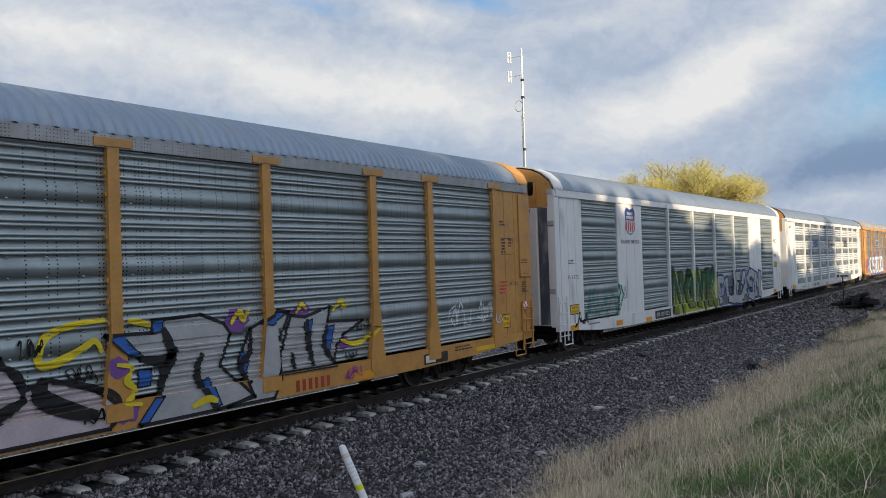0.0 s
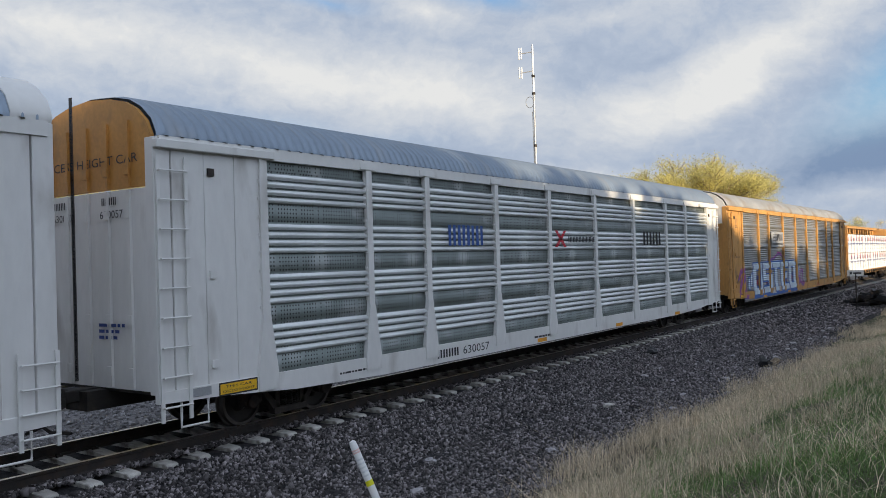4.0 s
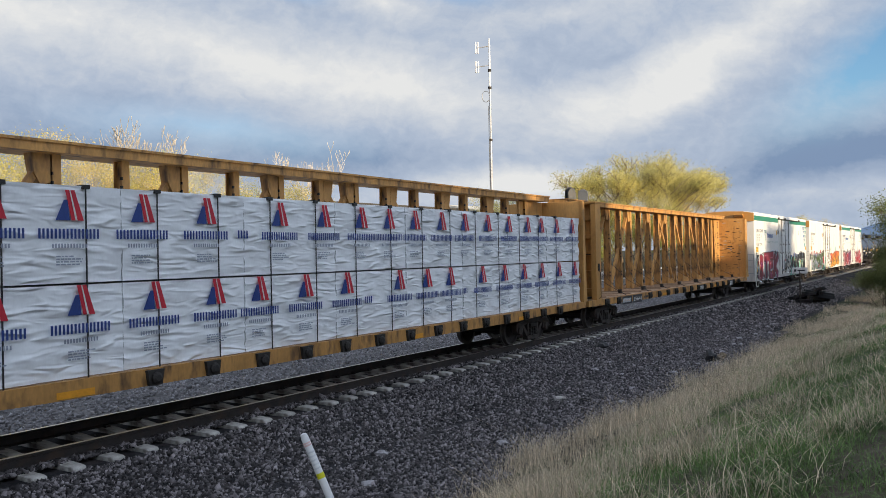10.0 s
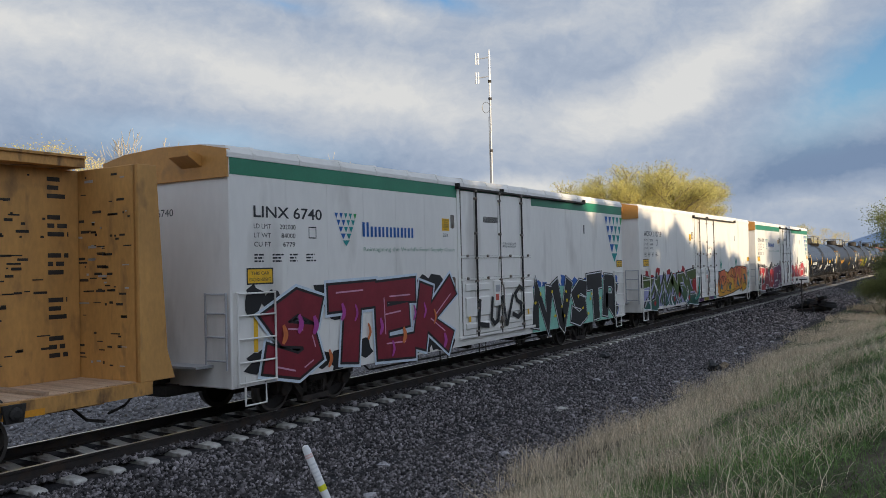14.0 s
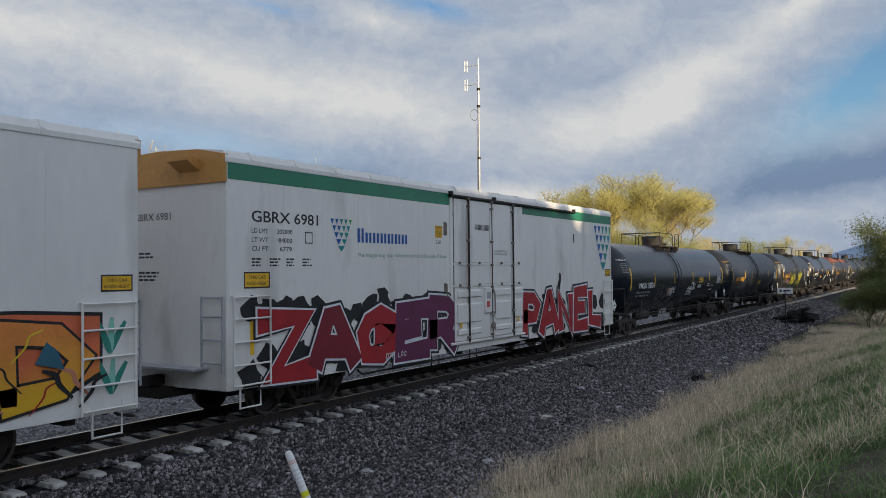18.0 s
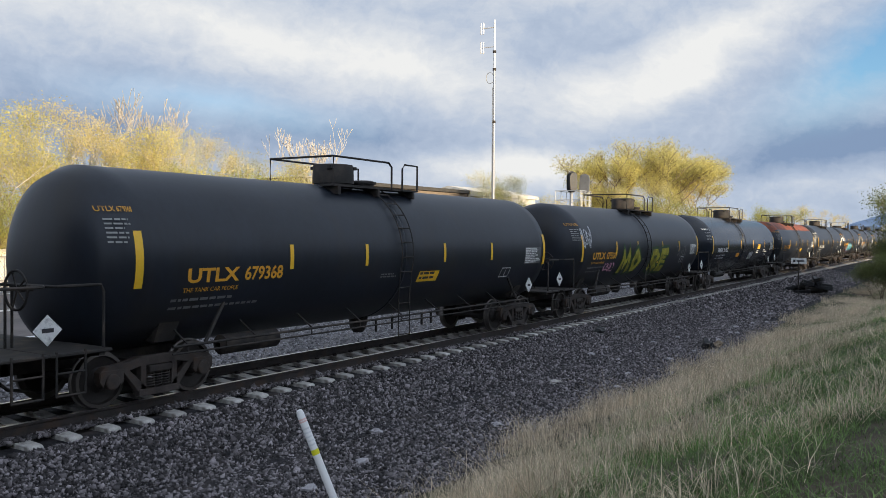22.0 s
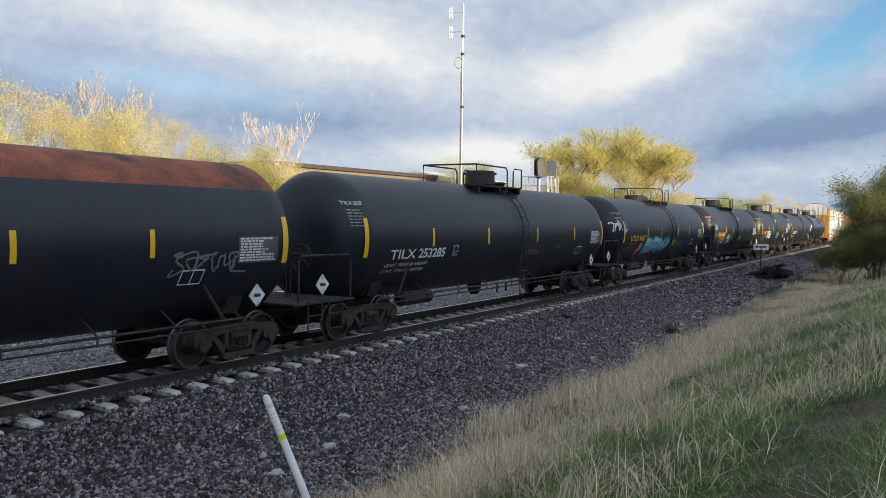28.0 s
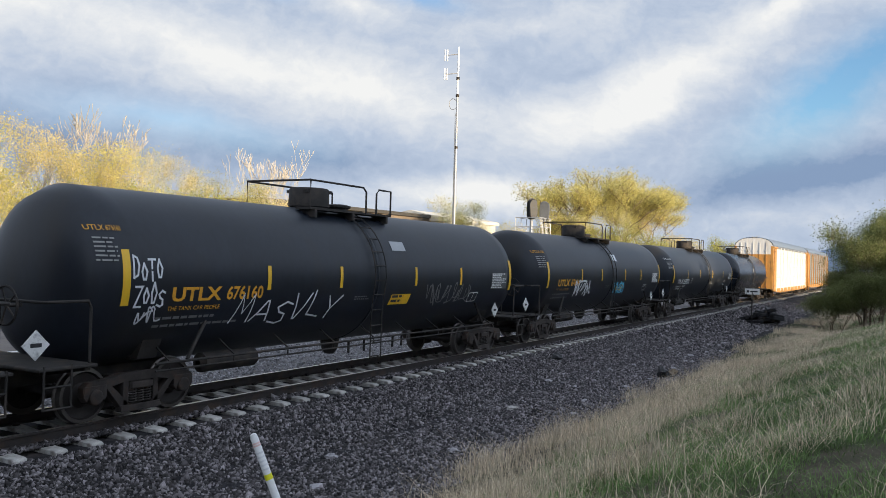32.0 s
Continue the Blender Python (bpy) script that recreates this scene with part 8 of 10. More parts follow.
def mark_shield_car():
    car, half = shield_car
    s = Side(car, "flat", RW + 0.016)
    zc = 4.0
    out = [(-0.44, 0.30), (-0.30, 0.46), (0.0, 0.38), (0.30, 0.46), (0.44, 0.30), (0.40, 0.0), (0.42, -0.25), (0.22, -0.40), (0, -0.47), (-0.22, -0.40), (-0.42, -0.25), (-0.40, 0.0)]
    s.poly([(-7.95 + a, zc + b) for a, b in out], C["logoblue"], 0.0, "shield", "blue, white and red painted shield")
    s.poly([(-7.95 + a * 0.92, zc + b) for a, b in ((-0.42, 0.02), (0.42, 0.02), (0.44, -0.24), (0.22, -0.37), (0, -0.43), (-0.22, -0.37), (-0.44, -0.24))], M["whiteink"], 0.003, "shield_field")
    for k in range(5):
        a = -7.95 - 0.34 + k * 0.17
        s.patch(a - 0.045, a + 0.045, zc - 0.36 + 0.02 * abs(k - 2), zc + 0.0, C["logored"], 0.006, "shield_bar")
    blocks(s, -8.2, zc + 0.20, 0.5, 0.10, 5, M["whiteink"], 0.004)
    blocks(s, -8.25, zc + 0.07, 0.6, 0.10, 7, M["whiteink"], 0.004)
    s.words("BUILDING AMERICA", -8.78, 3.26, 0.12, M["ink"], 1.6, fat=0.015)
    s.words("G 1272", -12.75, 2.22, 0.11, M["ink"], 0.7)
    s.bars(-12.7, 2.75, 3, 0.5, 0.025, M["ink"], 3)
    g = Side(car, "rack", 0)
    g.poly([(-4.15, 0.6), (-4.0, 2.05), (-3.4, 2.2), (-2.6, 2.05), (-1.4, 2.25), (0.1, 2.1), (1.3, 2.3), (1.6, 1.6), (1.65, 0.62)], C["glime"], 0.002, "graffiti_field", "sprayed lime field")
    g.piece("NONK", -4.0, 1.55, 0.60, 2.2, [fade("spray_green_fade", (0.16, 0.20, 0.03), (0.015, 0.11, 0.035), 1.0, 1.6)], C["gblack"], 4, pen=0.195, grow=0.045, drop=C["gblack"], shine=C["gwhite"], lean=0.05, jitter=0.05)
    g.poly([(1.7, 0.59), (1.75, 1.7), (3.2, 1.85), (5.4, 1.75), (8.6, 1.9), (8.9, 1.2), (8.6, 0.62)], flat("spray_grey", (0.17, 0.18, 0.19)), 0.002, "graffiti_field", "sprayed grey field")
    g.piece("PLEASH", 1.75, 8.9, 0.60, 1.97, [C["gsilver"]], C["gblack"], 7, pen=0.16, grow=0.045, rim=C["gblue"], wide=1.08, jitter=0.14)
    rb = random.Random(17)
    for k in range(16):
        x = 2.1 + k * 0.42
        z = rb.uniform(0.8, 1.5)
        g.stroke([(x, z + 0.3), (x + rb.uniform(-0.1, 0.2), z + 0.1), (x + rb.uniform(-0.15, 0.15), z - 0.15)], rb.uniform(0.04, 0.09), C["gblack"] if k % 3 else C["gblue"], 0.034)
    for k in range(3):
        g.scrawl(-11.6 + 0.9 * k, 1.0, 1.1, 0.85, C["gteal"], 30 + k, 3, 0.022, 0.006)
    g.scrawl(-9.1, 1.45, 0.6, 0.5, C["gteal"], 40, 3, 0.018, 0.006)
    g.scrawl(-12.5, 0.85, 1.1, 0.4, C["gblack"], 41, 4, 0.022, 0.006)
    sill = Side(car, "flat", RW + 0.047)
    warning(s, -12.38, 1.34, 0.55, 0.24)
    for x, z in ((-12.5, 0.82), (-9.2, 0.72), (-6.6, 0.64), (6.2, 0.64), (11.8, 0.82)):
        sill.patch(x - 0.27, x + 0.27, z - 0.08, z + 0.08, C["labelo"], 0.002, "reflector", "orange reflective strip")
    sill.patch(-6.0, -4.4, 0.60, 0.88, M["ink"], 0.004, "number_board")
    blocks(sill, -5.85, 0.67, 0.35, 0.14, 2, M["whiteink"], 0.008)
    sill.words("801052", -5.4, 0.67, 0.14, M["whiteink"], 0.85, lift=0.008)
    sill.bars(-11.5, 0.83, 1, 0.9, 0.035, M["ink"], 5)
    sill.bars(-3, 0.66, 1, 0.9, 0.03, M["ink"], 6)
    e = Side(car, "end", -half + 0.02)
    e.patch(0.62, 1.01, 4.63, 5.02, M["whiteink"], 0.0, "notice", "white notice on the end door")
    for k, w_ in enumerate(("EXCESS", "HEIGHT", "CAR")):
        e.words(w_, 0.65 + 0.05 * k, 4.90 - 0.115 * k, 0.085, M["ink"], 0.33 - 0.09 * k, lift=0.006)
    blocks(e, 0.74, 4.15, 0.16, 0.10, 2, M["ink"], 0.004)
    e.words("801052", 0.61, 4.00, 0.10, M["ink"], 0.38)
    e.patch(1.12, 1.42, 0.97, 4.26, M["worngrey"], 0.004, "grey_strip", "worn dark grey strip beside the hinges")
    e.patch(-0.10, 0.16, 1.90, 4.26, M["worngrey"], 0.004, "grey_strip")
    e.bars(0.63, 2.45, 6, 0.26, 0.03, M["ink"], 8)
    e.bars(0.63, 2.02, 2, 0.34, 0.03, M["ink"], 9)
    e.bars(0.63, 1.85, 4, 0.30, 0.022, M["ink"], 18)
    for z in (1.92, 3.82, 4.70):
        part("hinge", built(lambda bm: box(bm, -half - 0.03, -half + 0.02, -1.62, -1.44, z - 0.07, z + 0.07)), M["galvpipe"], car, bevel=0.008)
    s.bars(10.9 + 1.1, 3.5, 4, 0.7, 0.03, M["ink"], 10)
    s.bars(12.0, 2.7, 3, 0.6, 0.03, M["ink"], 11)
    warning(s, 12.3, 2.2, 0.5, 0.22)
    g.scrawl(9.0, 1.4, 0.5, 0.4, C["gblack"], 44, 3, 0.018, 0.006)


def mark_orange_car():
    car, half = orange_car
    s = Side(car, "flat", RW + 0.016)
    sill = Side(car, "flat", RW + 0.05)
    g = Side(car, "rack", 0)
    K_, B_, Y_, P_ = C["gblack"], C["gblue"], C["gyellow"], C["gpurple"]
    ar = [(1.09, 1.91), (1.86, 1.89), (1.87, 2.07), (2.76, 2.10), (3.21, 1.93), (3.35, 1.74), (3.12, 1.26), (3.79, 0.67), (3.0, 0.58), (1.6, 0.57), (2.0, 0.94), (2.0, 1.4), (1.66, 1.53)]
    ai = [(3.2, 0.58), (3.76, 0.70), (3.5, 1.25), (3.76, 1.79), (4.44, 2.06), (4.69, 2.02), (4.37, 1.45), (4.41, 0.89), (4.23, 0.58)]
    am = [(4.34, 0.96), (4.5, 1.4), (4.72, 1.95), (5.07, 1.9), (5.75, 2.05), (5.66, 1.78), (6.69, 1.73), (6.11, 1.5), (5.9, 1.3), (5.81, 0.95)]
    al = [(-3.4, 0.6), (-3.4, 1.9), (-0.38, 1.75), (-0.1, 1.3), (0.3, 1.4), (0.95, 1.16), (1.25, 0.9), (1.1, 0.62)]
    for k, (shape, m_) in enumerate(((al, C["gpale"]), (ar, C["gsilver"]), (ai, C["gsilver"]), (am, C["gsilver"]))):
        g.poly(shape, m_, 0.004 + 0.001 * k, "graffiti_letter", "sprayed silver letter")
        g.edge(shape, 0.028, K_, 0.012 + 0.001 * k)
    for q in ([(1.09, 1.88), (1.35, 1.9), (1.7, 1.56), (1.4, 1.6)], [(1.87, 1.88), (1.87, 2.06), (2.06, 2.08), (2.06, 1.9)], [(1.60, 1.12), (1.62, 1.38), (1.84, 1.36), (1.82, 1.12)], [(3.5, 1.2), (3.55, 1.45), (3.74, 1.35), (3.66, 1.02)],
              [(5.05, 1.8), (5.26, 1.85), (5.2, 1.4), (5.1, 1.3)], [(5.6, 1.66), (5.86, 1.7), (5.7, 1.2), (5.62, 1.2)], [(2.68, 1.05), (2.88, 1.1), (3.08, 0.65), (2.9, 0.62)], [(1.55, 0.6), (1.72, 0.6), (2.0, 0.92), (1.85, 0.94)], [(4.0, 1.86), (4.42, 2.03), (4.62, 1.99), (4.2, 1.82)]):
        g.poly(q, B_, 0.018, "graffiti_shade", "sprayed blue shading")
        g.edge(q, 0.012, K_, 0.021)
    for pts, pen in (([(2.05, 1.95), (2.16, 1.7), (2.2, 1.5), (2.05, 1.25), (1.95, 0.95)], 0.09), ([(1.66, 1.53), (2.05, 1.46), (2.3, 1.62)], 0.08), ([(2.78, 1.5), (2.66, 1.25), (2.72, 1.0), (3.0, 0.6)], 0.07), ([(3.78, 1.78), (3.74, 1.4), (3.55, 1.2), (3.72, 0.9)], 0.06),
                     ([(5.12, 1.86), (5.16, 1.4), (5.26, 1.0)], 0.07), ([(5.66, 1.72), (5.56, 1.35), (5.82, 1.0)], 0.06), ([(4.78, 1.0), (4.72, 1.3)], 0.05), ([(-0.5, 1.72), (-0.14, 1.5), (-0.1, 1.2)], 0.05), ([(0.2, 1.44), (0.14, 1.2), (0.5, 0.98), (0.9, 0.84)], 0.13),
                     ([(0.3, 1.36), (0.8, 1.26), (1.2, 1.05), (1.2, 0.75), (1.05, 0.6)], 0.04), ([(-1.6, 0.6), (-0.6, 0.95), (-0.05, 1.2)], 0.09), ([(-1.9, 1.2), (-1.2, 1.0), (-0.5, 1.25)], 0.06)):
        g.stroke(pts, pen, K_, 0.024)
    for x, z, w_ in ((3.5, 1.93, 0.30), (5.0, 2.0, 0.24), (1.25, 1.45, 0.22), (6.08, 1.35, 0.22), (1.4, 0.8, 0.25)):
        r = random.Random(int(x * 10))
        g.poly([(x + w_ * r.uniform(0.6, 1.2) * math.cos(a), z + w_ * 0.7 * r.uniform(0.6, 1.2) * math.sin(a)) for a in np.linspace(0, math.tau, 12, endpoint=False)], P_, 0.002, "graffiti_blot")
    for pts, pen in (([(1.1, 2.14), (0.6, 2.1), (0.2, 1.95), (0.12, 1.65), (0.3, 1.6), (0.7, 1.75), (0.92, 1.86), (1.05, 1.68)], 0.06), ([(1.45, 2.1), (1.65, 2.06), (1.85, 2.0)], 0.05), ([(1.2, 1.5), (1.5, 1.42), (1.35, 1.25), (1.55, 1.1), (1.35, 0.95), (1.62, 0.88)], 0.05),
                     ([(3.35, 1.9), (3.55, 2.1), (3.62, 1.95), (3.75, 2.12)], 0.05), ([(4.85, 1.98), (5.0, 2.14), (5.1, 2.02)], 0.04), ([(5.8, 1.95), (6.05, 2.15), (6.12, 2.0), (6.25, 2.12)], 0.04), ([(6.0, 1.4), (6.4, 1.3), (6.7, 1.35), (7.1, 1.55)], 0.05), ([(2.5, 0.7), (2.8, 0.78), (3.0, 0.72)], 0.06)):
        g.stroke(pts, pen, Y_, 0.026, label="sprayed yellow squiggle")
    for x, z, w_, h_, m_, sd in ((-0.15, 1.72, 0.35, 0.22, K_, 1), (0.5, 1.30, 0.5, 0.2, K_, 2), (0.7, 0.75, 0.35, 0.18, K_, 3), (6.4, 1.55, 0.7, 0.2, K_, 4), (6.1, 1.0, 0.4, 0.16, K_, 5), (6.0, 0.66, 0.55, 0.2, C["gmag"], 6)):
        g.scrawl(x, z, w_, h_, m_, 60 + sd, 4, 0.012, 0.027)
    for x in (9.6, 10.9):
        g.scrawl(x, 1.35, 1.0, 0.5, C["gwhite"], 70 + int(x), 5, 0.018, 0.008)
    blocks(sill, 4.75, 0.60, 0.95, 0.20, 3, C["gbrick"], 0.004)
    sill.patch(6.3, 6.9, 0.60, 0.74, C["labelo"], 0.003, "reflector")
    sill.patch(8.6, 9.5, 0.62, 0.84, M["under"], 0.003, "defect_plate")
    sill.patch(8.66, 9.02, 0.65, 0.81, M["whiteink"], 0.006, "consolidated_stencil")
    sill.patch(10.7, 11.7, 0.70, 0.80, C["labely"], 0.003, "reflector")
    sill.bars(9.8, 0.86, 2, 0.8, 0.035, M["ink"], 12)
    s.bars(11.99, 3.76, 2, 0.32, 0.04, M["ink"], 13)
    for a, b, c, d in ((12.05, 12.065, 2.96, 3.37), (12.635, 12.65, 2.96, 3.37), (12.05, 12.65, 2.96, 2.975), (12.05, 12.65, 3.355, 3.37)):
        s.patch(a, b, c, d, M["ink"], 0.002, "stencil_box")
    s.bars(12.08, 3.31, 5, 0.25, 0.04, M["ink"], 14, gap=1.9)
    s.bars(12.40, 3.31, 3, 0.22, 0.04, M["ink"], 19, gap=1.9)
    s.bars(11.92, 2.25, 4, 0.36, 0.045, C["logored"], 15)
    s.words("AF-2060", 12.42, 2.18, 0.09, M["ink"], 0.4)
    door = part("corner_panel", built(lambda bm: box(bm, 12.94, 13.50, -RW - 0.05, -RW - 0.021, 2.46, 4.50)), M["orange"], car, "flat orange corner panel", bevel=0.006)
    part("panel_lip", built(lambda bm: box(bm, 12.92, 13.52, -RW - 0.065, -RW - 0.022, 2.38, 2.45)), M["orange"], door, bevel=0.006)
    panel = Side(car, "flat", RW + 0.052)
    panel.bars(12.99, 2.82, 3, 0.46, 0.022, M["ink"], 16)
    panel.bars(13.0, 2.22, 5, 0.28, 0.03, M["ink"], 17)
    round_ = [(13.13 + 0.14 * math.cos(k * math.tau / 20), 1.64 + 0.14 * math.sin(k * math.tau / 20)) for k in range(20)]
    panel.poly(round_, C["logored"], 0.0, "sign_ring", "red and white round sign")
    panel.poly([(13.13 + (x - 13.13) * 0.8, 1.64 + (z - 1.64) * 0.8) for x, z in round_], M["whiteink"], 0.003, "sign_field")
    panel.poly([(13.04, 1.72), (13.065, 1.745), (13.22, 1.56), (13.195, 1.535)], C["logored"], 0.006, "sign_stroke")
    warning(s, 12.2, 1.3, 0.34, 0.3)
    g.scrawl(12.6, 1.4, 0.4, 0.6, C["gwhite"], 71, 3, 0.014, -0.04)


def mark_white_car():
    car, half = white_car
    s = Side(car, "flat", RW + 0.045)
    sill = Side(car, "flat", RW + 0.047)
    blocks(s, -5.95, 3.10, 1.5, 0.46, 4, flat("logo_mid_blue", (0.03, 0.09, 0.32)))
    for a, b in (((-0.9, 3.05), (-0.2, 3.5)), ((-0.9, 3.5), (-0.2, 3.05))):
        s.poly([(a[0], a[1]), (a[0] + 0.16, a[1]), (b[0], b[1]), (b[0] - 0.16, b[1])], C["logored"], 0.0, "logo_stroke", "plain red crossed strokes")
    blocks(s, -0.1, 3.18, 1.7, 0.16, 9, M["ink"])
    blocks(s, 5.4, 3.1, 1.7, 0.44, 3, C["gblack"])
    blocks(sill, -6.5, 0.66, 0.85, 0.18, 4, M["ink"])
    sill.words("630057", -5.5, 0.66, 0.18, M["ink"], 1.1)
    sill.bars(-2.2, 0.7, 1, 1.3, 0.05, M["ink"], 21)
    sill.bars(-9.6, 0.72, 1, 0.9, 0.035, M["ink"], 22)
    warning(sill, -12.0, 0.84, 0.75, 0.16)
    sill.patch(-12.95, -12.55, 0.80, 0.93, M["galvpipe"], 0.004, "data_plate")
    for x in (-1.8, 3.2, 8.4):
        sill.patch(x - 0.25, x + 0.25, 0.58, 0.68, C["labelo"], 0.002, "reflector")
    e = Side(car, "end", -half + 0.02)
    e.words("EXCESS HEIGHT CAR", -1.3, 4.40, 0.14, M["ink"], 2.6, lift=0.03)
    for y in (-1.0, 0.35):
        blocks(e, y, 3.78, 0.4, 0.12, 4, M["ink"], 0.03)
        e.words("630057", y - 0.05, 3.58, 0.12, M["ink"], 0.6, lift=0.03)
    e.bars(0.2, 1.9, 3, 0.7, 0.05, C["logoblue"], 23, 0.03)
    e.patch(-0.55, -0.45, 1.0, 5.6, M["blackpaint"], 0.0, "door_seam")


def mark_tan_car():
    car, half = tan_car
    s = Side(car, "flat", RW + 0.016)
    g = Side(car, "flat", RW + 0.07)
    sill = Side(car, "flat", RW + 0.05)
    g.patch(-6.62, -4.2, 2.98, 3.72, M["galvpipe"], 0.0, "logo_panel", "pale panel with a plain dark mark")
    for k in range(5):
        g.poly([(-6.42 + 0.05 * k, 3.28 + 0.07 * k), (-5.75 + 0.05 * k, 3.28 + 0.07 * k), (-5.72 + 0.05 * k, 3.315 + 0.07 * k), (-6.38 + 0.05 * k, 3.315 + 0.07 * k)], M["ink"], 0.004, "logo_stripe")
    g.poly([(-5.7, 3.28), (-5.3, 3.28), (-5.05, 3.62), (-5.45, 3.62)], M["ink"], 0.004, "logo_bar")
    blocks(g, -5.1, 3.28, 0.78, 0.33, 2, M["ink"], 0.004)
    blocks(g, -6.42, 3.06, 2.1, 0.11, 15, M["ink"], 0.004)
    d = Side(car, "rack", 0)
    for k, ch in enumerate("OSTED"):
        x = -9.92 + 1.74 * k
        d.block_letter(ch, x, 0.76, 1.50, 1.44, C["gice"], C["gblue"], 0.010 + 0.002 * k)
        d.patch(x + 0.54, x + 0.97, 1.10, 1.62, C["logoblue"], 0.008, "graffiti_shade")
        d.patch(x + 0.60, x + 0.80, 1.2, 1.42, C["gred"], 0.0095, "graffiti_shade")
        d.patch(x - 0.1, x + 1.66, 0.57, 0.70, C["gblue"], 0.004, "graffiti_band")
        for j in range(5):
            d.patch(x + 0.02 + 0.31 * j, x + 0.16 + 0.31 * j, 0.79, 0.98, C["gwhite"] if ch in "SE" else C["gice"], 0.0195 + 0.002 * k, "graffiti_shine")
    for pts, pen in (([(-12.3, 0.75), (-12.0, 1.3), (-11.5, 1.6), (-11.2, 1.2), (-11.6, 0.8), (-10.9, 0.7)], 0.16), ([(-12.4, 1.5), (-11.9, 1.9), (-11.3, 1.85)], 0.12), ([(-1.2, 0.75), (-0.7, 1.1), (-0.8, 1.6), (-0.4, 1.5), (-0.3, 1.0), (0.4, 0.8)], 0.17), ([(-0.2, 1.5), (0.1, 1.65), (0.4, 1.5), (0.2, 1.1), (0.6, 0.9)], 0.10), ([(-7.2, 2.3), (-6.0, 2.38), (-5, 2.62), (-4, 2.4)], 0.07)):
        d.stroke(pts, pen, C["gpurple"], 0.003)
        d.stroke([(x + 0.05, z + 0.07) for x, z in pts], pen * 0.35, C["gmag"], 0.007)
    for x, z in ((-1.18, 1.3), (-0.85, 1.3), (-10.85, 1.0), (-10.45, 1.15)):
        d.patch(x, x + 0.3, z, z + 0.62, C["gblue"], 0.02, "graffiti_shade", skew=0.08)
        d.patch(x + 0.05, x + 0.25, z + 0.05, z + 0.57, C["gice"], 0.026, "graffiti_letter", skew=0.08)
    s.words("28725", -12.45, 2.50, 0.10, M["ink"], 0.45)
    blocks(s, -12.72, 2.50, 0.2, 0.10, 2, M["ink"])
    s.bars(-12.6, 3.9, 2, 0.5, 0.04, M["ink"], 31)
    blocks(sill, -6.6, 0.66, 0.8, 0.16, 4, M["whiteink"])
    sill.words("97931", -5.6, 0.66, 0.16, M["whiteink"], 1.1)
    blocks(sill, 3.9, 0.62, 0.9, 0.18, 3, C["gbrick"])
    warning(sill, -11.9, 0.78, 0.7, 0.16)
    for x in (-8.1, -3.2, 3.0, 9.5):
        sill.patch(x - 0.3, x + 0.3, 0.57, 0.66, C["labelo"], 0.002, "reflector")
    s.scrawl(-12.7, 1.35, 0.7, 0.4, C["gblack"], 95, 4, 0.018, 0.0)
    s.bars(12.5, 3.6, 5, 0.6, 0.05, M["ink"], 32)
    s.patch(12.55, 12.85, 2.95, 3.05, M["whiteink"], 0.002, "data_plate")
    s.bars(12.45, 2.2, 3, 0.5, 0.06, M["ink"], 33)
    s.scrawl(12.35, 1.3, 0.8, 0.35, C["gblack"], 96, 4, 0.02, 0.0)
    warning(sill, 11.9, 0.84, 0.7, 0.15)
    e = Side(car, "end", -half + 0.02)
    e.words("EXCESS HEIGHT CAR", 0.05, 4.28, 0.10, M["ink"], 1.2, lift=0.045)
    e.bars(0.5, 3.78, 2, 0.6, 0.10, M["ink"], 34, 0.05, gap=1.4)
    e.patch(0.25, 1.2, 2.86, 3.0, M["blackpaint"], 0.045, "slit", "dark slit in the end door")
    for z in (3.4, 1.6):
        e.patch(-0.45, -0.36, z, z + 0.5, M["blackpaint"], 0.045, "hinge_slot")


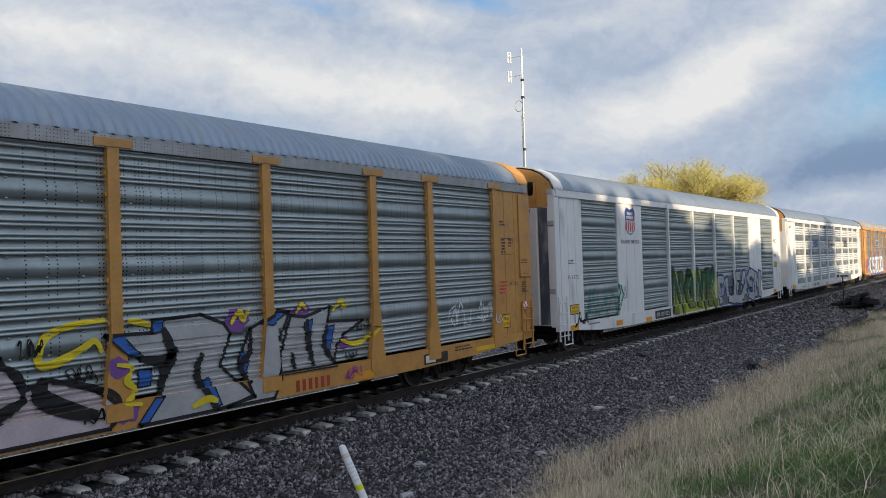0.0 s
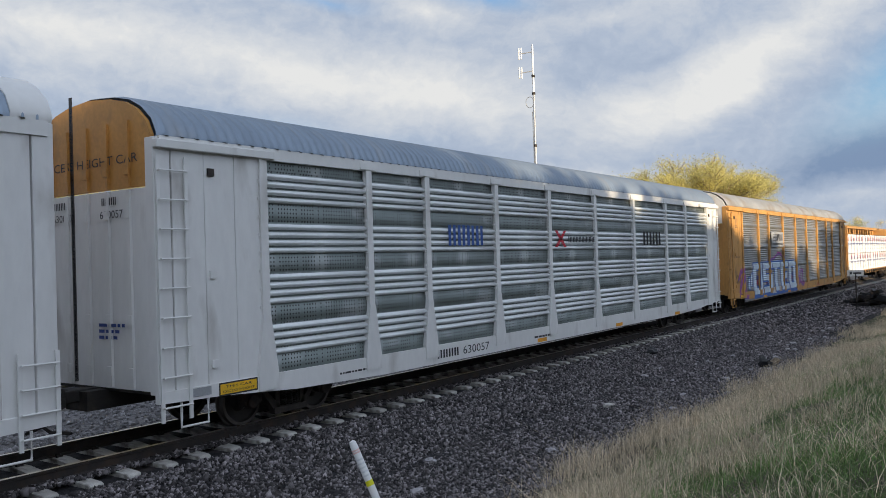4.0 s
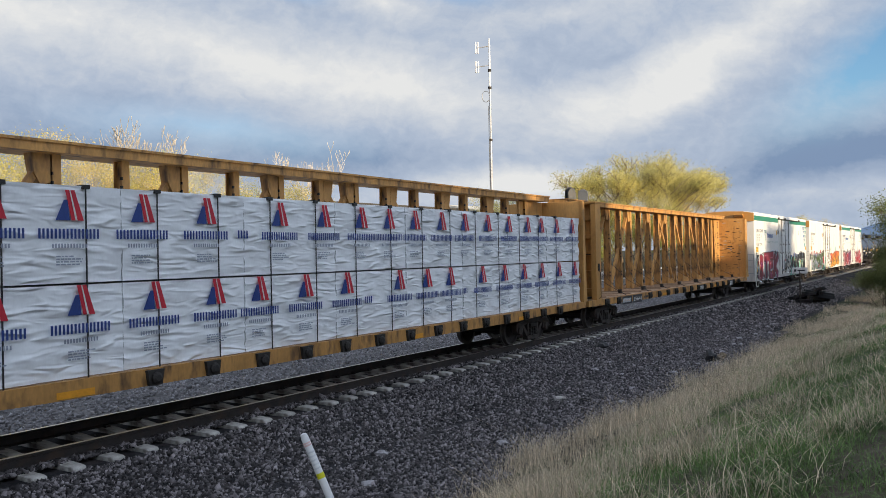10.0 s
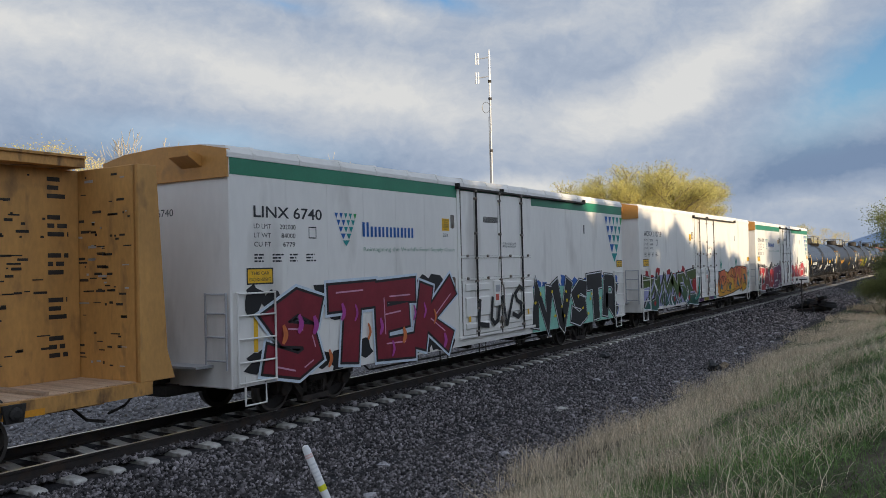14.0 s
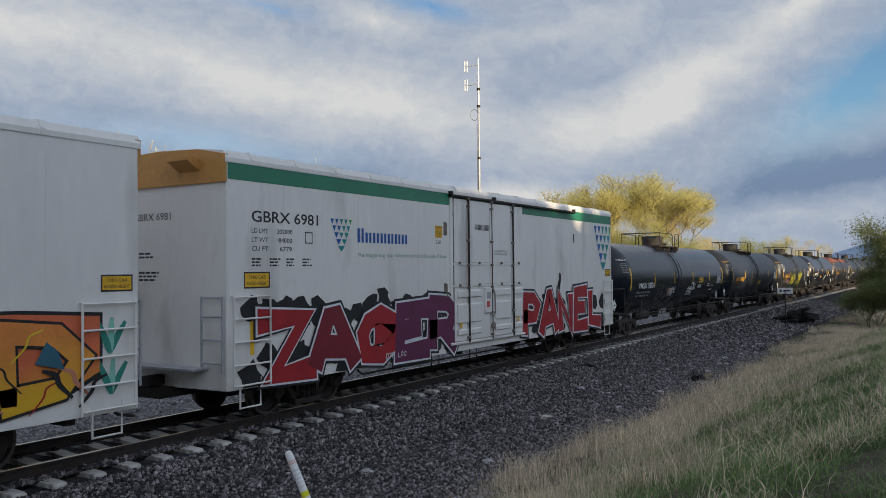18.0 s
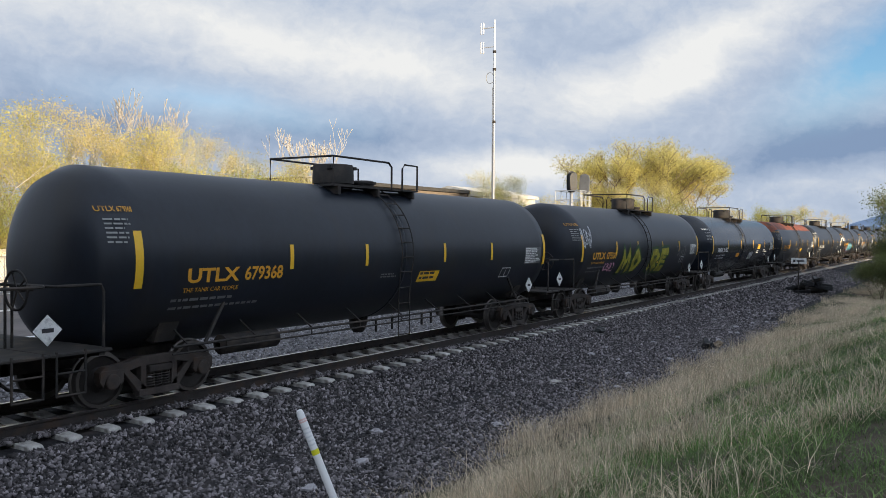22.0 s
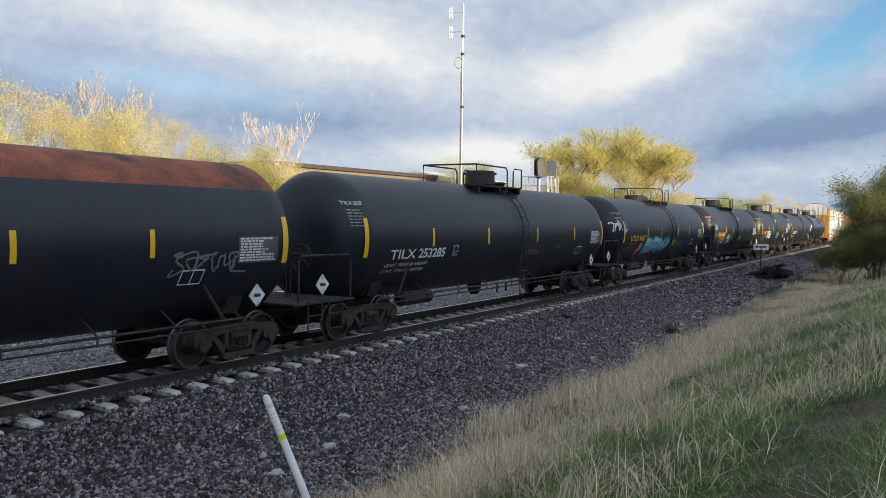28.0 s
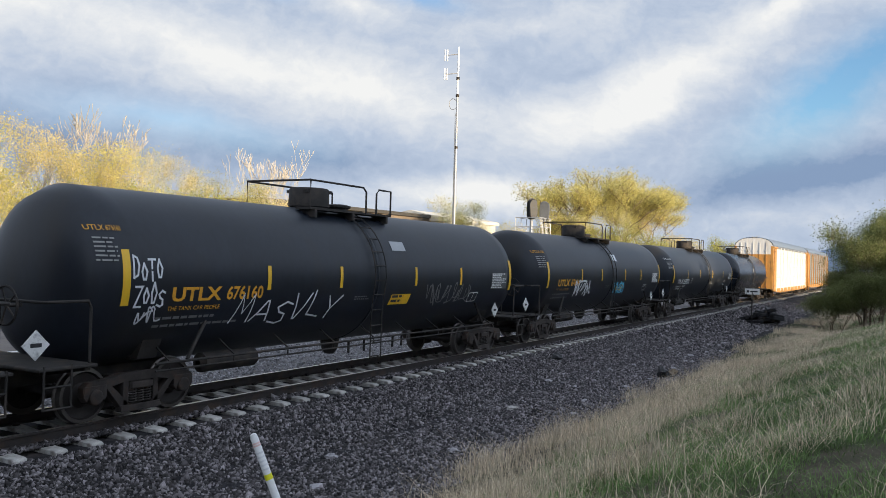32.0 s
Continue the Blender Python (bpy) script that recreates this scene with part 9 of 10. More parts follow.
def load_on_centerbeam():
    """Shrink-wrapped board packs on the deck of the first centerbeam car, riding with it."""
    car, half = cb1
    printed = ([(-9.0, 1), (-7.75, 1), (-6.45, 1), (-5.17, 1), (-3.92, 1), (-2.88, 1), (-1.65, 1), (-0.39, 1), (0.40, 0), (1.48, 1), (2.62, 1), (3.66, 1), (4.42, 0), (5.27, 1), (6.50, 1), (7.70, 1), (8.90, 1), (10.14, 1), (11.36, 1)],
               [(-10.2, 1), (-8.9, 1), (-7.75, 1), (-6.61, 1), (-5.37, 1), (-4.10, 1), (-3.20, 0), (-2.33, 1), (-1.08, 1), (0.13, 1), (1.12, 1), (2.14, 1), (3.30, 1), (4.40, 1), (5.60, 1), (6.80, 1), (7.98, 1), (8.90, 1), (10.0, 1), (11.21, 1)])
    lettered = Side(car, "flat", 1.425)
    white2 = M["plastic"]
    for row, (z0, z1) in enumerate(((1.08, 2.40), (2.43, 3.82))):
        for sy in (-1, 1):
            for i in range(9):
                a = -10.74 + i * 2.51
                bm = bmesh.new()
                y0, y1 = sorted((sy * 0.34, sy * 1.40))
                box(bm, a, a + 2.495, y0, y1, z0, z1)
                bmesh.ops.subdivide_edges(bm, edges=bm.edges[:], cuts=17, use_grid_fill=True)
                for v in bm.verts:      # creases pulled from the straps
                    if abs(v.co.y) > 1.39:
                        q = Vector((v.co.x * 1.1 + row * 7 + sy, v.co.z * 3.2 + v.co.x * 0.9, i * 1.7))
                        v.co.y += sy * (0.035 * (1 - abs(noise.noise(q * 1.3))) ** 6 + 0.022 * (1 - abs(noise.noise(q * 2.3 + Vector((3, 1, 7))))) ** 6 + 0.006 * noise.noise(q * 3.1) - 0.02)
                part("board_pack", bm, white2, car, "gypsum board pack in white wrap", smooth=True)
        for i, (xc, whole) in enumerate(printed[row]):
            zb = z0 + 0.63
            if not whole:         # a print cut off at the pack's edge
                blocks(lettered, xc - 0.2, zb + 0.02, 0.27, 0.14, 2, C["logoblue"], 0.02)
                continue
            lettered.poly([(xc - 0.07, zb + 0.69), (xc + 0.08, zb + 0.69), (xc + 0.22, zb + 0.26), (xc + 0.03, zb + 0.26)], C["logored"], 0.02, "logo_wedge", "plain red and blue wedges")
            lettered.poly([(xc - 0.09, zb + 0.55), (xc - 0.03, zb + 0.55), (xc + 0.0, zb + 0.26), (xc - 0.22, zb + 0.26)], C["logoblue"], 0.02, "logo_wedge")
            lettered.poly([(xc - 0.005, zb + 0.69), (xc + 0.012, zb + 0.69), (xc + 0.12, zb + 0.26), (xc + 0.085, zb + 0.26)], M["whiteink"], 0.024, "logo_slit")
            blocks(lettered, xc - 0.48, zb, 0.97, 0.14, 8, C["logoblue"], 0.02)
            blocks(lettered, xc - 0.28, zb - 0.13, 0.56, 0.06, 6, flat("print_grey", (0.30, 0.33, 0.40)), 0.02)
            lettered.bars(xc - 0.22, zb - 0.26, 4, 0.45, 0.02, M["print_grey"], i + 40 * row, 0.02)
    for i in range(18):           # straps and dark gaps between the packs
        a = -10.74 + (i + 0.5) * 1.255
        bm = bmesh.new()
        box(bm, a - 0.012, a + 0.012, -1.437, -1.43, 1.02, 3.79)
        part("strap", bm, M["blackpaint"], car, "thin dark tie-down strap")
    for i in range(17):
        bm = bmesh.new()
        box(bm, -10.74 + (i + 0.5) * 1.255 - 0.05, -10.74 + (i + 0.5) * 1.255 + 0.07, -1.44, -1.30, 3.78, 3.84)
        part("corner_guard", bm, M["blackpaint"], car)
    sill = Side(car, "flat", 1.506)
    sill.words("863", -9.8, 0.80, 0.16, M["whiteink"], 0.6)
    sill.words("509", -8.5, 0.80, 0.16, M["whiteink"], 0.6)
    for x in (-6.6, 2.0, 7.5):
        sill.patch(x - 0.3, x + 0.3, 0.82, 0.92, C["labelo"], 0.003, "reflector")


def dress_empty_centerbeam():
    car, half = cb2
    sill = Side(car, "flat", 1.506)
    sill.patch(1.6, 3.2, 0.78, 1.02, M["ink"], 0.003, "number_board")
    blocks(sill, 1.9, 0.83, 0.9, 0.14, 3, M["whiteink"], 0.008)
    sill.patch(-8.45, -7.42, 0.74, 1.04, M["ink"], 0.003, "mark_board")
    blocks(sill, -8.38, 0.81, 0.88, 0.15, 4, M["whiteink"], 0.008)
    sill.patch(-7.32, -6.24, 0.74, 1.04, M["ink"], 0.003, "number_board")
    sill.words("35641", -7.25, 0.81, 0.15, M["whiteink"], 0.92, lift=0.008)
    sill.patch(8.0, 8.7, 0.74, 1.02, M["ink"], 0.003, "consolidated_stencil")
    sill.patch(8.05, 8.33, 0.78, 0.98, M["whiteink"], 0.006, "stencil_cell")
    sill.patch(8.38, 8.65, 0.78, 0.98, M["galvpipe"], 0.006, "stencil_cell")
    sill.bars(9.6, 0.88, 1, 0.8, 0.08, M["ink"], 51)
    sill.bars(-6.0, 0.86, 1, 0.8, 0.08, M["ink"], 52)
    for x in (-8, -3.3, 5.2, 10.2):
        sill.patch(x - 0.3, x + 0.3, 0.84, 0.93, C["labelo"], 0.003, "reflector")
    r = random.Random(3)
    for i in range(17):           # slack straps and chains from the chord's foot to the winches
        x = -9.74 + 1.27 * i
        for sy in (-1, 1):
            bm = bmesh.new()
            xe = x + r.uniform(-0.3, 0.3) + (0.5 if i % 2 else -0.5)
            tube(bm, [(x, sy * 0.2, 2.2 + r.uniform(-0.3, 0.3)), (x + (xe - x) * 0.5, sy * 0.7, 1.55), (xe, sy * 1.2, 1.2), (xe, sy * 1.44, 1.08)], 0.008, 5)
            part("strap", bm, M["blackpaint"], car, "slack black tie-down strap")
            bm = bmesh.new()
            box(bm, xe - 0.05, xe + 0.05, sy * 1.2 - 0.05, sy * 1.2 + 0.05, 1.14, 1.28)
            part("strap_hook", bm, M["under"], car)
        bm = bmesh.new()
        box(bm, x - 0.06, x + 0.06, -1.38, 1.38, 1.075, 1.12)
        part("deck_batten", bm, M["wood"], car, "low wooden deck batten")
    xb = half + 0.63 - 0.22
    for k in range(90):           # scrapes and stencils on the tail bulkhead and the plate before it
        y, z, w, h = r.uniform(-1.35, -0.1), r.choice((r.uniform(1.2, 4.3), r.uniform(2.2, 3.6))), r.uniform(0.03, 0.24), r.uniform(0.01, 0.045)
        m_ = M["under"] if k % 4 else M["galvpipe"]
        part("scrape", built(lambda bm: box(bm, xb - 0.005, xb - 0.001, y, y + w, z, z + h)), m_, car)
        if k % 2:
            x = xb - 1.7 + 1.1 * r.random()
            part("scrape", built(lambda bm: box(bm, x, x + w, -0.045, -0.041, z, z + h)), m_, car)
    plate = Side(car, "flat", 0.042)
    for z in (4.2, 3.6, 3.0, 2.3, 1.7):
        plate.bars(xb - 0.55, z, 3, 0.36, 0.07, M["under"], 300 + int(z * 10))

def mark_reefer(rf, kind):
    car, half = rf
    s = Side(car, "flat", 1.658)
    e = Side(car, "end", -half - 0.004)
    mark = {"a": ("LINX", "6740"), "b": ("AOKX", "115719"), "c": ("GBRX", "6981")}[kind]
    s.words(mark[0] + " " + mark[1], -8.93, 3.66, 0.20, M["ink"], 1.82 if kind != "b" else 2.15, fat=0.012)
    for k, (a, b) in enumerate((("LD LMT", "202000"), ("LT WT", "84000"), ("CU FT", "6779"))):
        s.words(a, -8.93, 3.46 - 0.16 * k, 0.085, M["ink"], 0.42)
        s.words(b, -8.28 + 0.04 * k, 3.46 - 0.16 * k, 0.085, M["ink"], 0.42 - 0.05 * k)
    for k in range(4):
        s.bars(-8.93 + 0.45 * k, 2.98, 3, 0.3, 0.03, M["ink"], 61 + k)
    for a, b, c, d in ((-7.5, -7.48, 3.3, 3.52), (-7.3, -7.28, 3.3, 3.52), (-7.5, -7.28, 3.3, 3.32), (-7.5, -7.28, 3.5, 3.52)):
        s.patch(a, b, c, d, M["ink"], 0.0, "stencil_box")
    warning(s, -8.8, 2.62, 0.6, 0.24)
    warning(s, 9.1, 2.62, 0.5, 0.2)
    s.patch(-2.76, -2.43, 3.55, 3.84, C["labely"], 0.002, "warning_label", "yellow impact detection label")
    s.words("EQUIPPED", -2.74, 3.785, 0.035, M["ink"], 0.28, lift=0.005)
    for k, w_ in enumerate(("WITH", "HIGH IMPACT", "DETECTION", "SYSTEM")):
        s.words(w_, -2.74 + (0.07 if k in (0, 3) else 0.0), 3.73 - 0.054 * k, 0.035, M["ink"], 0.15 if k in (0, 3) else 0.29, lift=0.005)
    s.words("25K", -2.72, 3.40, 0.085, M["ink"], 0.25)
    s.patch(-8.98, -8.88, 1.3, 2.0, C["labely"], 0.002, "reflector")
    for x in (-1.72, 1.52):
        d = Side(car, "flat", 1.742)
        d.patch(x, x + 0.09, 1.3, 1.85, C["labely"], 0.002, "reflector")
    d = Side(car, "flat", 1.712)
    d.words("CLOSE AND LOCK DOOR", 0.18, 3.24, 0.055, M["ink"], 0.80)
    d.words("BEFORE MOVING CAR", 0.18, 3.16, 0.055, M["ink"], 0.76)
    if kind != "b":
        blocks(d, -0.84, 3.80, 0.78, 0.15, 6 if kind != "a" else 12, M["ink"], 0.0, "name_bars")
    s.patch(5.88, 5.96, 3.62, 3.92, M["ink"], 0.006, "vent_slot")
    e.words("EXCESS HEIGHT CAR", -0.8, 4.46, 0.10, M["ink"], 1.6, lift=0.02)
    e.words(mark[0] + " " + mark[1], -0.75, 3.72, 0.13, M["ink"], 1.0)
    e.bars(-0.6, 3.1, 2, 0.5, 0.035, M["ink"], 67)
    e.bars(-0.6, 2.75, 3, 0.6, 0.035, M["ink"], 68)
    if kind in "ac":
        logo_shield(s, -6.38, 3.83, 0.74, 0.68)
        blocks(s, -5.84, 3.36, 1.92, 0.30, 7, C["logomid"], tall=(1.0, 0.72, 0.72, 0.72, 0.72, 0.72, 0.72))
        s.words("Reimagining the World's Food Supply Chain", -5.81, 3.06, 0.085, flat("slogan_green", (0.18, 0.34, 0.24)), 3.6)
        logo_shield(s, 8.64, 4.28, 1.80, 1.60)
    g = Side(car, "flat", 1.664)
    if kind == "a":
        g.cloud(-9.2, -2.0, 0.74, 2.2, C["gblack"], 21, 0.0)
        g.piece("STEK", -8.75, -2.4, 0.74, 2.32, [C["gcrim"]], C["gblack"], 21, pen=0.205, grow=0.05, rim=C["gice"], shine=C["gpink"], wide=1.05)
        rb = random.Random(5)
        for k in range(14):
            x, z = -8.3 + k * 0.42, rb.uniform(0.95, 1.9)
            g.stroke([(x, z - 0.16), (x + 0.08, z), (x + 0.02, z + 0.18)], rb.uniform(0.03, 0.07), C["gmag"] if k % 3 else C["gorange"], 0.038)
        g.hand("LUVS", -1.3, 1.2, 2.6, 0.8, C["gblack"], 0.06, 0.10, seed=4)
        g.cloud(1.7, 9.1, 0.74, 2.15, C["gblue"], 23, 0.0, size=0.26)
        g.poly([(1.95, 0.74), (1.9, 2.0), (3.2, 2.05), (5.2, 1.95), (6.4, 2.0), (7.8, 2.15), (8.7, 1.95), (8.65, 0.74)], C["gmint"], 0.006, "graffiti_field", "sprayed mint field")
        g.piece("NVSTR", 1.95, 8.75, 0.74, 2.2, [C["gblack"]], C["gwhite"], 23, pen=0.20, grow=0.03, rim=C["gblack"], wide=1.0)
        for k in range(14):
            x, z = rb.uniform(2.1, 8.5), rb.uniform(0.9, 1.9)
            g.poly([(x + 0.07 * rb.uniform(0.6, 1.3) * math.cos(a), z + 0.05 * rb.uniform(0.6, 1.3) * math.sin(a)) for a in np.linspace(0, math.tau, 9, endpoint=False)], C["gyellow"], 0.04, "graffiti_blot", "small yellow blot")
    elif kind == "b":
        g.cloud(-9.1, -1.8, 1.2, 2.15, C["gred"], 25, 0.0, 0.7, 0.26)
        g.poly([(-9.2, 0.84), (-9.1, 1.95), (-7.2, 2.1), (-4.9, 2.1), (-2.7, 1.95), (-1.9, 1.3), (-1.6, 1.0), (-1.8, 0.84)], C["glav"], 0.004, "graffiti_field", "sprayed lavender field")
        g.piece("ZMORE", -9.15, -1.75, 0.73, 2.14, [fade("spray_olive_fade", (0.008, 0.085, 0.07), (0.06, 0.095, 0.015), 0.95, 1.6)], C["gwhite"], 25, pen=0.19, grow=0.03, drop=C["gblack"], wide=1.25, jitter=0.16)
        rb = random.Random(8)
        for k in range(30):
            x, z, sw = -8.9 + k * 0.22, rb.uniform(0.95, 1.85), rb.choice((-1, 1))
            g.stroke([(x - 0.25 * sw, z - 0.22), (x + rb.uniform(-0.1, 0.1), z - 0.05), (x + 0.12 * sw, z + 0.12), (x + rb.uniform(0.0, 0.3) * sw, z + 0.3)], rb.uniform(0.02, 0.075), (C["gwhite"], C["glav"], C["gdark"], C["glav"], C["gmoss"])[k % 5], 0.030 + 0.0003 * (k % 7))
        for x, z in ((-7.9, 1.0), (-5.3, 1.05), (-4.6, 1.2), (-3.1, 1.0)):
            g.poly([(x + 0.13 * math.cos(a), z + 0.11 * math.sin(a)) for a in np.linspace(0, math.pi * 1.5, 11)], C["gred"], 0.034, "graffiti_blot", "small red blot")
        g.stroke([(-2.3, 0.85), (-1.75, 1.05), (-1.62, 1.5), (-1.5, 1.92)], 0.11, C["gblack"], 0.10)
        g.stroke([(-2.4, 0.88), (-1.8, 1.05), (-1.64, 1.5), (-1.54, 1.80)], 0.075, C["gteal"], 0.104)
        for x, z, w_ in ((-2.35, 1.55, 0.26), (-1.98, 1.42, 0.22), (-2.1, 1.75, 0.12)):
            g.poly([(x + w_ * math.cos(a) * 0.8, z + w_ * math.sin(a) * 1.2) for a in np.linspace(0, math.tau, 14, endpoint=False)], C["gred"], 0.036, "graffiti_blot", "sprayed red flame")
        for x0, x1, m_ in ((-1.35, -0.5, C["gpurple"]), (-0.48, 0.4, C["golive"]), (0.42, 1.3, C["gpurple"]), (1.3, 1.75, C["gteal"])):
            g.patch(x0, x1, 0.74, 0.89, m_, 0.002, "graffiti_band", "sprayed band along the sill")
        g.hand("CZK", -1.3, 0.76, 0.7, 0.10, C["gblack"], 0.014, 0.006)
        g.hand("KEK", 0.5, 0.76, 0.7, 0.10, C["gblack"], 0.014, 0.006)
        out = [(1.85, 0.92), (1.95, 1.25), (2.3, 1.75), (2.3, 2.08), (3.6, 2.06), (4.4, 1.98), (5.0, 2.24), (5.6, 2.2), (6.2, 2.3), (7.6, 2.28), (8.85, 2.2), (8.85, 1.3), (8.3, 1.05), (6.6, 1.0), (5.2, 0.86), (3.2, 0.76), (2.4, 0.74)]
        g.poly(out, C["gblack"], 0.0, "graffiti_field")
        g.poly([(x + (0.05 if x < 5.3 else -0.05), z + (0.05 if z < 1.5 else -0.05)) for x, z in out], fade("spray_orange_fade", (0.72, 0.34, 0.02), (0.66, 0.15, 0.06), 0.9, 1.7), 0.004, "graffiti_field", "sprayed orange field")
        g.piece("CSAD", 2.3, 8.75, 0.95, 2.18, [M["spray_orange_fade"], fade("spray_amber_fade", (0.74, 0.42, 0.02), (0.70, 0.24, 0.05), 1.1, 1.9)], C["gblack"], 27, pen=0.15, grow=0.04, lift=0.012, wide=1.05)
        for x, z in ((2.75, 1.25), (4.55, 1.2), (6.3, 1.35), (8.0, 1.6)):
            g.poly([(x - 0.22, z - 0.05), (x - 0.05, z + 0.24), (x + 0.12, z + 0.1), (x + 0.22, z - 0.16)], C["gpetrol"], 0.034, "graffiti_shade", "sprayed petrol blue shade")
        rb = random.Random(12)
        for k in range(26):
            x, z, sw = 2.4 + k * 0.25, rb.uniform(1.05, 1.95), rb.choice((-1, 1))
            g.stroke([(x - 0.2 * sw, z - 0.2), (x, z), (x + 0.06 * sw, z + 0.14), (x + 0.26 * sw, z + 0.22)], rb.uniform(0.014, 0.05), (C["gblack"], C["gyellow"], C["gred"], C["gblack"], C["gpeach"])[k % 5], 0.028 + 0.0003 * (k % 7))
        for x, z in ((2.85, 2.35), (6.1, 2.45), (1.7, 1.2), (1.75, 1.65), (8.98, 1.8), (9.0, 1.2)):
            for k, a in enumerate((0.9, 1.5, 2.1)):
                g.stroke([(x, z - 0.2), (x + 0.16 * math.cos(a), z), (x + 0.42 * math.cos(a), z + 0.32 * math.sin(a))], 0.055, C["gteal"] if k != 1 else C["gmint"], 0.001 + 0.0004 * k, label="sprayed teal splash")
    else:
        g.cloud(-9.2, -1.5, 0.74, 2.1, C["gblack"], 31, 0.0)
        g.piece("ZAGER", -8.75, -1.75, 0.73, 2.08, [C["gred"], C["gcrim"], C["gred"], C["gplum"], C["gplum"]], C["gwhite"], 31, pen=0.185, grow=0.045, rim=C["gblack"], wide=1.15, jitter=0.12)
        g.hand("DTR LOC", -4.9, 0.85, 0.8, 0.12, C["gwhite"], 0.009, 0.04)
        g.cloud(1.8, 8.9, 0.74, 1.9, C["gblack"], 33, 0.0, 0.7, 0.26)
        for x, z in ((4.6, 2.25), (4.7, 2.5), (6.9, 2.15)):
            g.stroke([(x, z - 0.3), (x + 0.05, z), (x + 0.02, z + 0.15)], 0.08, C["gblack"], 0.001)
        g.piece("PANEL", 1.9, 8.35, 0.74, 2.1, [C["gred"]], C["gwhite"], 33, pen=0.165, grow=0.05, rim=C["gblack"], wide=1.08, jitter=0.09)


def mark_tank(tk, code, number, ink, long=False, seed=0):
    car, half = tk
    s = Side(car, "tank", 0)
    xs = (-half + 0.46, -3.78, -1.47, 1.63, 3.99, half - 0.40) if not long else (-half + 0.47, -4.62, -1.6, 1.57, 4.90, half - 0.40)
    if code == "TILX":
        xs = (xs[0] - 0.08, -4.95, -1.85, 1.62, 4.90, xs[5])
    for i, x in enumerate(xs):
        tall = i in (0, 5)
        s.patch(x - (0.075 if tall else 0.05), x + (0.075 if tall else 0.05), 1.88 if tall else 2.08, 2.78 if tall else 2.54, C["stripey"], 0.003, "reflector", "yellow reflective strip")
    x0, zw = -half + 1.41, 1.80 if code == "TILX" else 1.93
    s.words(code, x0, zw, 0.23, ink, 1.14, fat=0.03 if code == "UTLX" else 0.014)
    s.words(number, x0 + 1.27, zw, 0.23, ink, 0.95 if code != "TILX" else 1.3, fat=0.026)
    if code == "UTLX":
        s.words("THE TANK CAR PEOPLE", x0 - 0.05, 1.76, 0.075, ink, 1.2)
    grey = flat("faded_print", (0.17, 0.17, 0.17))
    if code == "VMSX":
        s.words("LD LMT  206500 LB  93650 KG", x0 - 0.05, 1.72, 0.075, ink, 1.75)
        s.words("LT WT   79500 LB  36050 KG", x0 - 0.05, 1.57, 0.075, ink, 1.70)
    elif code == "TILX":
        s.words("LD LMT  189300 LB  85850 KG", x0 - 0.12, 1.60, 0.085, ink, 1.95)
        s.words("LT WT   73700 LB  33450 KG", x0 - 0.18, 1.44, 0.085, ink, 1.90)
        for a, b, c, d in ((0, 0.24, 0, 0.018), (0, 0.24, 0.26, 0.278), (0, 0.018, 0, 0.27), (0.222, 0.24, 0, 0.27)):
            s.patch(x0 + 3.0 + a, x0 + 3.0 + b, zw + c, zw + d, M["whiteink"], 0.002, "stencil_box")
        s.words("C", x0 + 3.08, zw + 0.04, 0.10, ink, 0.08)
    else:
        s.bars(x0 - 0.25, 1.60, 2, 2.1, 0.05, grey, seed + 1, gap=3.0)
    s.words(code + " " + number, -half + 0.02, 3.10, 0.095, ink, 0.46, fat=0.008)
    s.bars(-half + 0.06, 2.95, 6, 0.32, 0.028, flat("dull_print", (0.30, 0.30, 0.29)), seed + 2, gap=2.6)
    # data panel, frame, hazard placards, emergency label
    xp = half - 1.87
    s.patch(xp + 0.2, xp + 1.25, 1.92, 2.40, flat("panel_grey", (0.10, 0.10, 0.10)), 0.002, "data_panel", "dark data panel with white print")
    for k in range(9):
        s.bars(xp + 0.24, 2.35 - k * 0.05, 1, 0.97, 0.032, M["whiteink"], seed + 10 + k, 0.005)
    for a, b, c, d in ((-0.28, 0.22, 0.0, 0.025), (-0.24, 0.26, 0.26, 0.285)):
        s.patch(half - 2.7 + a, half - 2.7 + b, 1.56 + c, 1.56 + d, M["whiteink"], 0.002, "stencil_box")
    for a in (-0.28, -0.03, 0.21):
        s.patch(half - 2.7 + a, half - 2.7 + a + 0.02, 1.56, 1.84, M["whiteink"], 0.002, "stencil_box", skew=0.045)
    if code == "TILX":
        s.bars(0.85, 1.80, 3, 1.2, 0.04, grey, seed + 21, gap=1.6)
        s.bars(3.2, 1.9, 2, 0.8, 0.03, grey, seed + 22)
    elif long:
        s.patch(2.82, 3.58, 2.02, 2.28, C["labely"], 0.002, "emergency_label", "yellow emergency label")
        s.bars(2.88, 2.20, 2, 0.66, 0.055, M["ink"], seed + 20, 0.005)
        s.patch(-2.45, -1.75, 1.60, 1.84, C["labelo"], 0.002, "warning_label", "orange warning label")
        s.bars(0.85, 1.80, 6, 1.2, 0.05, M["whiteink"], seed + 21, gap=1.6)
        s.bars(2.7, 1.86, 2, 0.8, 0.05, M["whiteink"], seed + 22)
        s.bars(4.6, 1.9, 2, 0.8, 0.05, M["whiteink"], seed + 23)
    else:
        s.patch(0.56, 1.42, 1.62, 1.88, C["labely"], 0.002, "emergency_label", "yellow emergency label", 0.05)
        s.bars(0.64, 1.80, 2, 0.7, 0.06, M["ink"], seed + 25, 0.005)
        s.bars(-0.9, 1.85, 2, 0.6, 0.03, grey, seed + 26)
